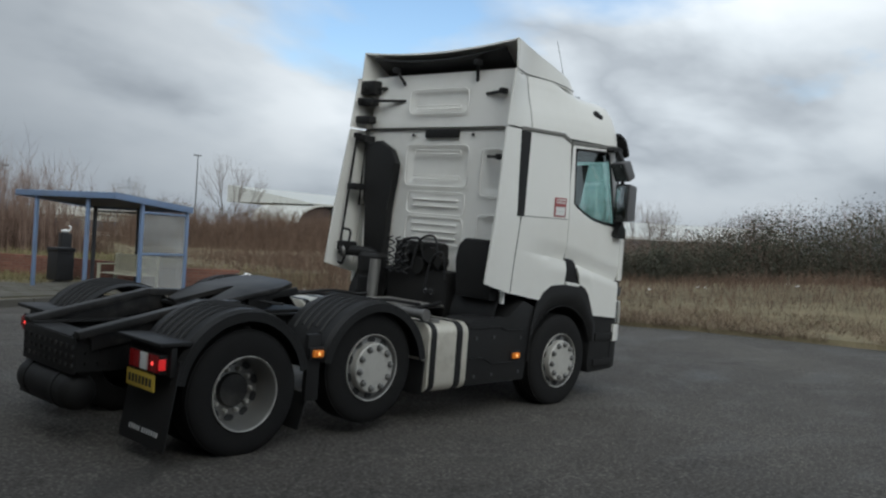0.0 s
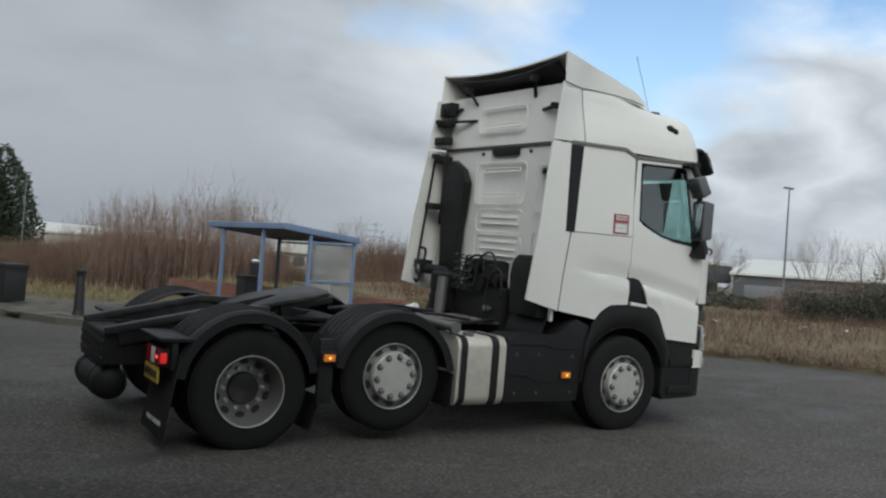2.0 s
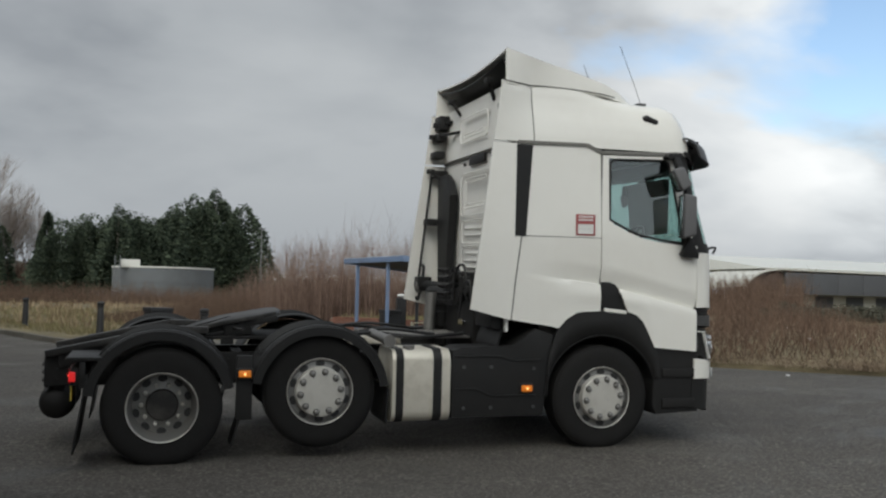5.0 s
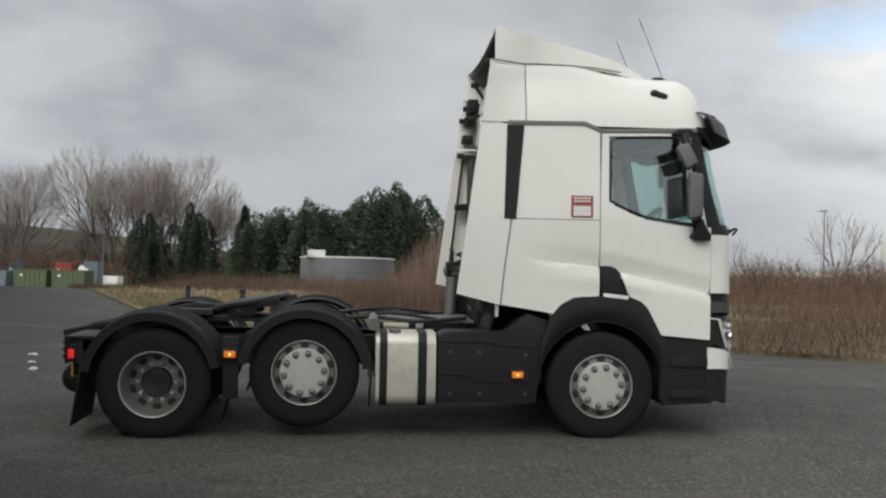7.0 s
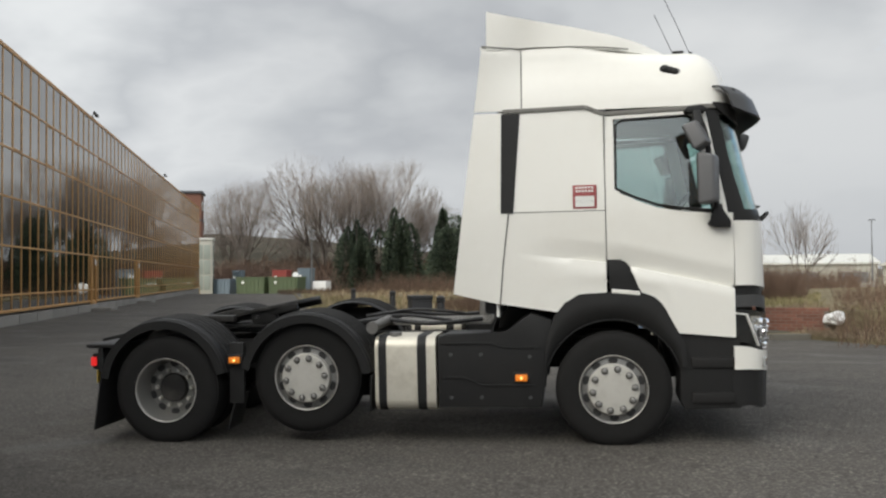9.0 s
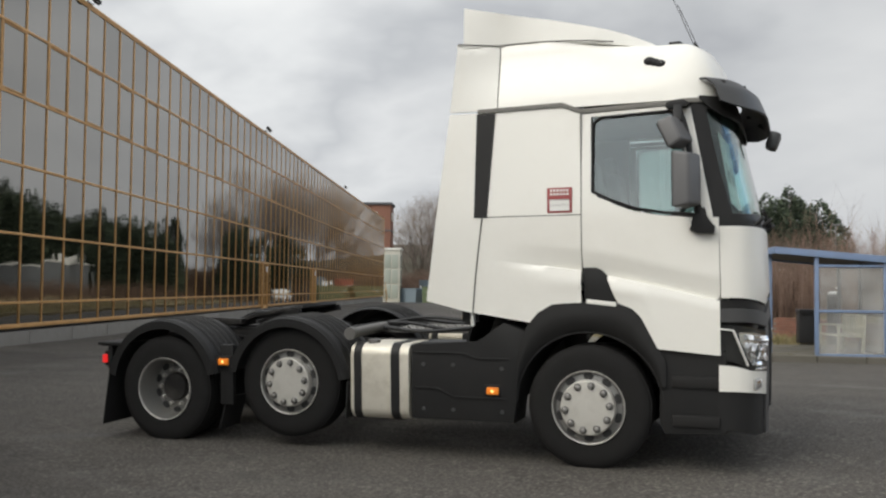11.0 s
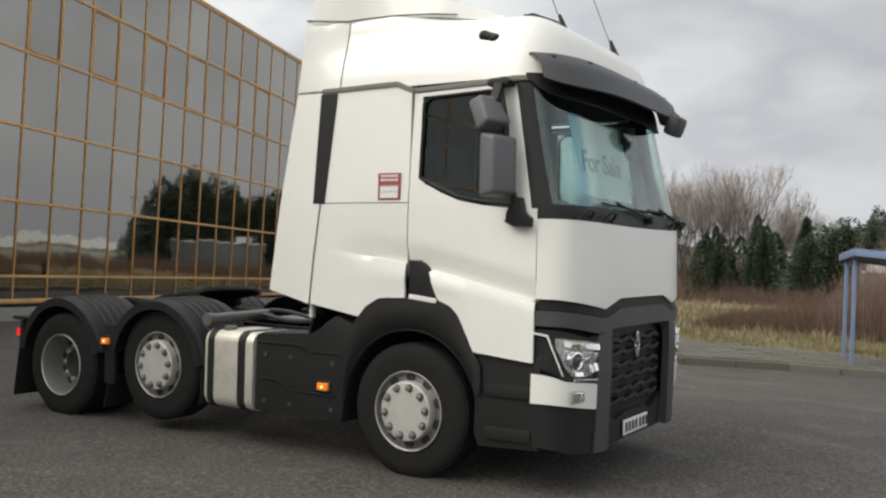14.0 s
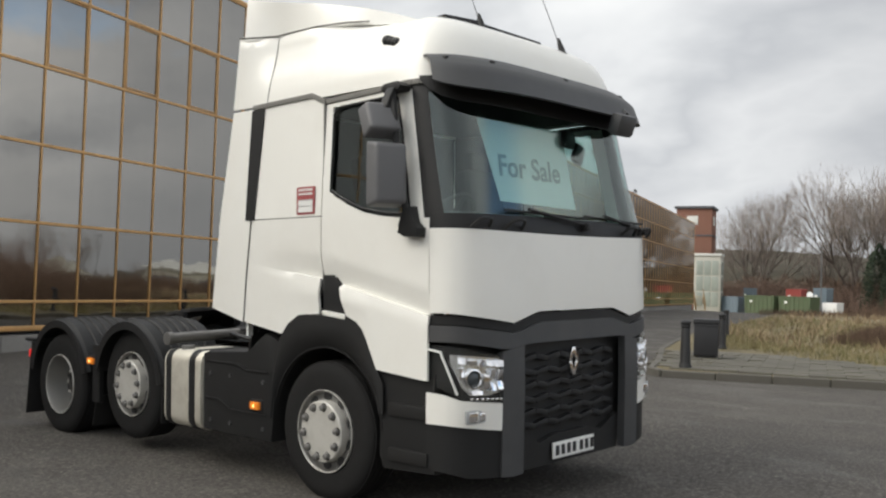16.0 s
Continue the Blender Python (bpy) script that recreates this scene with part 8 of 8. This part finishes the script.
def build_trailer():
    z = field_z(-30.5, 97.3)
    t = thing("small_trailer", "small white box trailer parked in the grass", "trailer", pose(-30.5, 97.3, z, 0, 0, -14))
    bm = bmnew()
    box(bm, (0, 0, 1.05), (1.75, 1.3, 1.25), 0.06)
    part("body", bm, WHITEPL, t)
    for x in (-0.8, 0.8):
        bm = bmnew()
        lathe(bm, [(0.05, -0.09), (0.27, -0.09), (0.30, -0.06), (0.30, 0.06), (0.27, 0.09), (0.05, 0.09)], "X", 18)
        part("wheel", bm, RUBBER, t, m=Matrix.Translation((x, 0, 0.30)))
    for x in (-0.6, 0.6):
        bm = bmnew()
        box(bm, (x, -1.32, 0.62), (0.2, 0.04, 0.12), 0.01)
        part("lamp", bm, RED, t)
    bm = bmnew()
    box(bm, (0, 0, 1.5), (1.6, 0.9, 0.1), 0.02)
    part("roof_box", bm, GALV, t)


build_trailer()


def build_tower():
    b = thing("brick_tower", "square red brick stair tower at the end of the yard", "tower", WALL_M.copy(), kind="structure")
    b.matrix_world = Matrix.Translation((-55.4, 114.6, -0.6)) @ WALL_M
    bm = bmnew()
    box(bm, (0, 0, 7.0), (4.7, 4.8, 14.0), 0.02)
    part("wall", bm, TOWERB, b)
    bm = bmnew()
    box(bm, (0, 0, 14.1), (5.2, 5.3, 0.35), 0.03)
    part("coping", bm, DARKWALL, b)
    bm = bmnew()
    box(bm, (0, 0, 10.2), (4.9, 5.0, 0.22), 0.03)
    part("string_course", bm, DARKWALL, b)
    bm = bmnew()
    box(bm, (-2.37, 0.2, 12.3), (0.06, 1.5, 1.2), 0.01)
    part("window", bm, PALEROOF, b, "pale glazed tower window")
    bm = bmnew()
    box(bm, (-0.3, -2.43, 12.3), (1.5, 0.06, 1.2), 0.01)
    part("window", bm, PALEROOF, b, "pale glazed tower window")
    e = thing("glazed_porch", "pale glazed entrance block with timber steps", "porch", Matrix.Translation((-51.2, 110.1, -1.2)) @ WALL_M, kind="structure")
    bm = bmnew()
    box(bm, (0, 0, 3.9), (3.0, 3.4, 7.8), 0.02)
    part("wall", bm, CREAM, e)
    bm = bmnew()
    box(bm, (0, 0, 7.95), (3.3, 3.7, 0.3), 0.03)
    part("roof", bm, PALEROOF, e)
    for i in range(3):
        for j in range(3):
            bm = bmnew()
            box(bm, (-1.53, -1.0 + i * 1.0, 2.0 + j * 2.1), (0.05, 0.85, 1.9), 0.01)
            part("pane", bm, PORCHG, e)
            bm = bmnew()
            box(bm, (-0.85 + i * 0.85, -1.73, 2.0 + j * 2.1), (0.7, 0.05, 1.9), 0.01)
            part("pane", bm, PORCHG, e)
    s = thing("timber_steps", "bleached timber steps with handrail", "steps", Matrix.Translation((-49.4, 103.6, -0.9)) @ WALL_M)
    for i in range(7):
        bm = bmnew()
        box(bm, (0.35 * i, 0, 2.0 - i * 0.28), (0.4, 1.2, 0.06), 0.005)
        part("tread", bm, TIMBER, s)
    for y in (-0.6, 0.6):
        bm = bmnew()
        bar(bm, (-0.2, y, 3.0), (2.3, y, 0.95), 0.08, 0.12)
        bar(bm, (-0.2, y, 2.0), (2.3, y, 0.0), 0.08, 0.2)
        for i in range(4):
            bar(bm, (0.1 + i * 0.7, y, 1.7 - i * 0.56), (0.1 + i * 0.7, y, 2.75 - i * 0.56), 0.08, 0.08)
        part("handrail", bm, TIMBER, s)


build_tower()


def shed(name, az0, az1, r, z_eave, z_ridge, label, wall, roof, depth=30.0, band=None, base=0.0):
    """A far industrial hall: walls, overhanging roof, loading openings."""
    a, b = Vector((*polar(az0, r), 0)), Vector((*polar(az1, r), 0))
    d = (b - a).normalized()
    ln = (b - a).length
    m = Matrix((d, Vector((-d.y, d.x, 0)), Vector((0, 0, 1)))).transposed().to_4x4()
    m = Matrix.Translation(a) @ m
    s = thing(name, label, "industrial building", m, "far buildings", kind="structure")
    out = Vector((a.x - HUB.x, a.y - HUB.y, 0)).dot(m.to_3x3() @ Vector((0, 1, 0)))
    dy = 1 if out > 0 else -1
    bm = bmnew()
    box(bm, (ln / 2, dy * depth / 2, (z_eave + base) / 2), (ln, depth, z_eave - base), 0)
    part("wall", bm, wall, s, smooth=0)
    bm = bmnew()
    prism(bm, [(dy * -0.5, z_eave), (dy * depth / 2, z_ridge), (dy * (depth + 0.5), z_eave), (dy * (depth + 0.5), z_eave - 0.3), (dy * -0.5, z_eave - 0.3)], -0.4, ln + 0.4, "YZ")
    part("roof", bm, roof, s, smooth=0)
    n = max(2, int(ln / 7))
    for i in range(n):
        bm = bmnew()
        box(bm, (ln * (i + 0.5) / n, dy * -0.04, base + (z_eave - base) * 0.40), (ln / n * 0.62, 0.08, (z_eave - base) * 0.42), 0.01)
        part("window", bm, band or DARKWALL, s)
    return s


shed("warehouse", 47.4, 66, 119, 3.9, 6.3, "long dark shed with a pale roof", DARKWALL, PALEROOF, 34, GALV)
shed("warehouse", 4, 17, 168, 3.2, 4.9, "long white warehouse behind the saplings", CREAM, PALEROOF, 30, GALV, -1)
shed("office_block", 20.5, 27, 112, 2.9, 3.4, "flat pale office with a window band", CREAM, DULLROOF, 14, DARKWALL)


def build_pavilion():
    x, y = polar(19.2, 108)
    p = thing("pavilion", "pale single-storey pavilion with a pyramid roof", "building", pose(x, y, 0, 0, 0, -19), "far buildings", kind="structure")
    bm = bmnew()
    box(bm, (0, 0, 1.1), (7.0, 7.0, 2.2), 0)
    part("wall", bm, CREAM, p, smooth=0)
    bm = bmnew()
    bmesh.ops.create_cone(bm, cap_ends=True, segments=4, radius1=5.8, radius2=0.3, depth=1.7, matrix=Matrix.Translation((0, 0, 3.0)) @ Matrix.Rotation(radians(45), 4, "Z"))
    part("roof", bm, DULLROOF, p, "pale pyramid roof", smooth=0)
    for i in range(4):
        bm = bmnew()
        box(bm, (-2.5 + i * 1.65, -3.52, 1.25), (1.2, 0.06, 1.1), 0.01)
        part("window", bm, DARKWALL, p)


build_pavilion()


def build_depot():
    """Long hall: pale roof rolled down at one end, deep dark fascia, pale wall set back below it."""
    a, b = Vector((58, 79.5, 0.3)), Vector((97, 82, 0.3))
    d = (b - a).normalized()
    ln = (b - a).length
    m = Matrix.Translation(a) @ Matrix((d, Vector((-d.y, d.x, 0)), Vector((0, 0, 1)))).transposed().to_4x4()
    p = thing("depot_hall", "long low hall with a pale rolled roof and a dark fascia", "industrial building", m, "far buildings", kind="structure")
    roll = [(4.5 - 4.8 * math.cos(radians(t)), 2.9 + 2.2 * math.sin(radians(t))) for t in range(0, 91, 10)]
    bm = bmnew()
    top = roll + [(ln, 4.9)]
    prism(bm, top + [(x, z - 0.28) for x, z in reversed(top)], -1.2, 7.5, "XZ")
    part("roof", bm, PALEROOF, p, "pale metal roof rolled down at the end", smooth=0)
    bm = bmnew()
    prism(bm, [(-1.25, 4.93), (-1.25, 5.06), (15.0, 7.1), (15.0, 4.93)], 1.6, ln, "YZ")
    part("roof_slope", bm, PALEROOF, p, "pale sheet roof rising behind the fascia", smooth=0)
    n = 9
    for i in range(n):
        bm = bmnew()
        w = (ln - 5.0) / n
        box(bm, (5.0 + (i + 0.5) * w, -0.9, 3.35), (w - 0.05, 0.3, 2.45), 0.02)
        part("fascia_panel", bm, DARKWALL, p)
    bm = bmnew()
    box(bm, (ln / 2 + 1.2, 4.2, 2.25), (ln - 2.6, 6.0, 4.5), 0)
    part("wall", bm, CREAM, p, smooth=0)
    bm = bmnew()
    prism(bm, [(0.2, 0)] + [(x + 0.25, z - 0.3) for x, z in roll[:9]] + [(5.0, 4.6), (5.0, 0)], -0.6, 0.9, "XZ")
    part("end_wall", bm, DARKBRICK, p, "dark brick end bay", smooth=0)
    for i in range(7):
        bm = bmnew()
        box(bm, (8.0 + i * 4.6, 1.16, 1.3), (2.6, 0.12, 1.4), 0.01)
        part("window", bm, DARKWALL, p)


build_depot()


def pylon(az, r, h):
    x, y = polar(az, r)
    p = thing("electricity_pylon", "distant grey lattice electricity pylon", "pylon", pose(x, y, 0, 0, 0, -az), "pylons")
    bm = bmnew()
    for sx in (-1, 1):
        for sy in (-1, 1):
            tube(bm, [(sx * h * 0.09, sy * h * 0.09, 0), (sx * h * 0.03, sy * h * 0.03, h * 0.6), (sx * 0.3, sy * 0.3, h)], 0.22, 4)
    for i in range(8):
        f0, f1 = i / 8 * 0.6, (i + 1) / 8 * 0.6
        w0, w1 = 0.09 - 0.1 * f0, 0.09 - 0.1 * f1
        tube(bm, [(-w0 * h, -w0 * h, f0 * h), (w1 * h, -w1 * h, f1 * h)], 0.14, 4)
        tube(bm, [(w0 * h, -w0 * h, f0 * h), (-w1 * h, -w1 * h, f1 * h)], 0.14, 4)
    part("tower", bm, GALV, p)
    for z, w in ((0.64, 0.16), (0.78, 0.20), (0.92, 0.14)):
        bm = bmnew()
        bar(bm, (-w * h, 0, z * h), (w * h, 0, z * h), 0.5, 0.4)
        part("cross_arm", bm, GALV, p)


for a, r, h in ((27.2, 950, 46), (37.6, 1000, 44), (49.5, 980, 46)):
    pylon(a, r, h)


def build_hills():
    bm = bmnew()
    rows = []
    for i in range(0, 181):
        a = -60 + i
        base = lerp([(-60, 36), (-36, 38), (-22, 37), (-10, 24), (0, 13), (20, 7), (60, 6), (120, 8)], a)
        ht = base + 4 * noise.noise(Vector((a * 0.09, 0, 0))) + 1.5 * noise.noise(Vector((a * 0.5, 4, 0)))
        row = []
        for r, f in ((520, -0.1), (560, 0.5), (620, 0.85), (720, 1.0), (900, 0.7)):
            x, y = polar(a, r)
            row.append(bm.verts.new((x, y, -2 + ht * f)))
        rows.append(row)
    for p, q in zip(rows, rows[1:]):
        for j in range(4):
            bm.faces.new((p[j], p[j + 1], q[j + 1], q[j]))
    solo("backdrop_hills", bm, HILLM, "low wooded hills on the horizon", "hills", kind="structure", smooth=60)


build_hills()


def far_woods(name, n, az0, az1, r0, r1, h, label, material=None):
    st = Sticks()
    for _ in range(n):
        a, r = RNG.uniform(az0, az1), RNG.uniform(r0, r1)
        x, y = polar(a, r)
        hh = h * RNG.uniform(0.5, 1.0) * (1 + 0.35 * noise.noise(Vector((a * 0.6, r * 0.02, 2))))
        p = Vector((x, y, -1.3))
        t = p + Vector((RNG.gauss(0, 0.4), RNG.gauss(0, 0.4), hh))
        st.stick(p, t, 0.10, 0.02)
        for _k in range(5):
            q = p.lerp(t, RNG.uniform(0.25, 0.95))
            st.stick(q, q + rand_dir(0.8, 0.7) * hh * RNG.uniform(0.1, 0.3), 0.05, 0.012)
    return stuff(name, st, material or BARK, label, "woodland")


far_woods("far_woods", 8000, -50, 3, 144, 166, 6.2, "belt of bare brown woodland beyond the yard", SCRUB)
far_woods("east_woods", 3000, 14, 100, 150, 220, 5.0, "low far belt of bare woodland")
leafy("south_hedge", 36000, 135, 228, 46, 56, lambda a: 6.6 + 1.6 * noise.noise(Vector((a * 0.35, 9, 0))), BUSH, "tall evergreen hedge across the far side of the yard", 0.26)


# ---- kerb and flags of the island ----
def build_kerb():
    k = thing("kerb", "weathered concrete kerb stones round the paved island", "kerb", kind="structure")
    first = None
    line = [(4.8, 12.1), (0.2, 11.35), (-3.3, 9.75), (-3.75, 10.15), (-4.7, 12.2), (-6.7, 16), (-10.5, 25)]
    for (ax, ay), (bx, by) in zip(line, line[1:]):
        a, b = Vector((ax, ay, 0)), Vector((bx, by, 0))
        n = max(1, round((b - a).length / 0.915))
        d = (b - a) / n
        ang = math.atan2(d.y, d.x)
        for i in range(n):
            c = a + d * (i + 0.5)
            m = Matrix.Translation((c.x, c.y, ground_z(c.x, c.y) + 0.02 + RNG.uniform(-0.008, 0.008))) @ Matrix.Rotation(ang + RNG.uniform(-0.01, 0.01), 4, "Z") @ Matrix.Diagonal((d.length / 0.915, 1, 1, 1))
            if first is None:
                bm = bmnew()
                box(bm, (0, 0, 0), (0.905, 0.14, 0.24), 0.018, None, 1)
                first = part("kerb_stone", bm, KERB, k, m=m, smooth=0)
            else:
                again(first, k, m)


build_kerb()


def build_flags():
    k = thing("paving", "uneven mossy paving flags on the island", "paving", kind="structure")
    first, n = None, 0
    ang = radians(20)
    d, e = Vector((math.cos(ang), math.sin(ang), 0)), Vector((-math.sin(ang), math.cos(ang), 0))
    o = Vector((-3.3, 9.9, 0))
    for j in range(13):
        for i in range(-12, 24):
            p = o + d * (i * 0.62 + (0.3 if j % 2 else 0)) + e * (j * 0.47 + 0.25)
            az = math.atan2(p.x - HUB.x, p.y - HUB.y)
            r = math.hypot(p.x - HUB.x, p.y - HUB.y)
            if not paved(p.x, p.y) or r < edge_r(az) + 0.42 or n >= 300:
                continue
            q = Vector((p.x, p.y, field_z(p.x, p.y) + 0.006 + RNG.uniform(-0.005, 0.006)))
            m = Matrix.Translation(q) @ Matrix.Rotation(ang + RNG.gauss(0, 0.012), 4, "Z") @ Matrix.Rotation(RNG.gauss(0, 0.012), 4, "X") @ Matrix.Rotation(RNG.gauss(0, 0.012), 4, "Y")
            n += 1
            if first is None:
                bm = bmnew()
                box(bm, (0, 0, 0), (0.608, 0.458, 0.05), 0.006, None, 1)
                first = part("flag", bm, PAVE, k, m=m, smooth=0)
            else:
                again(first, k, m)


build_flags()
scrub("tree_undergrowth", 2600, -34, -9.5, 139, 148, lambda a: lerp([(-34, 5.5), (-20, 5.2), (-14, 4.2), (-9.5, 3.0)], a) + 0.8 * noise.noise(Vector((a, 2, 0))), TWIG, "dark bare undergrowth below the tall trees", 0.02, 6, 0.3)
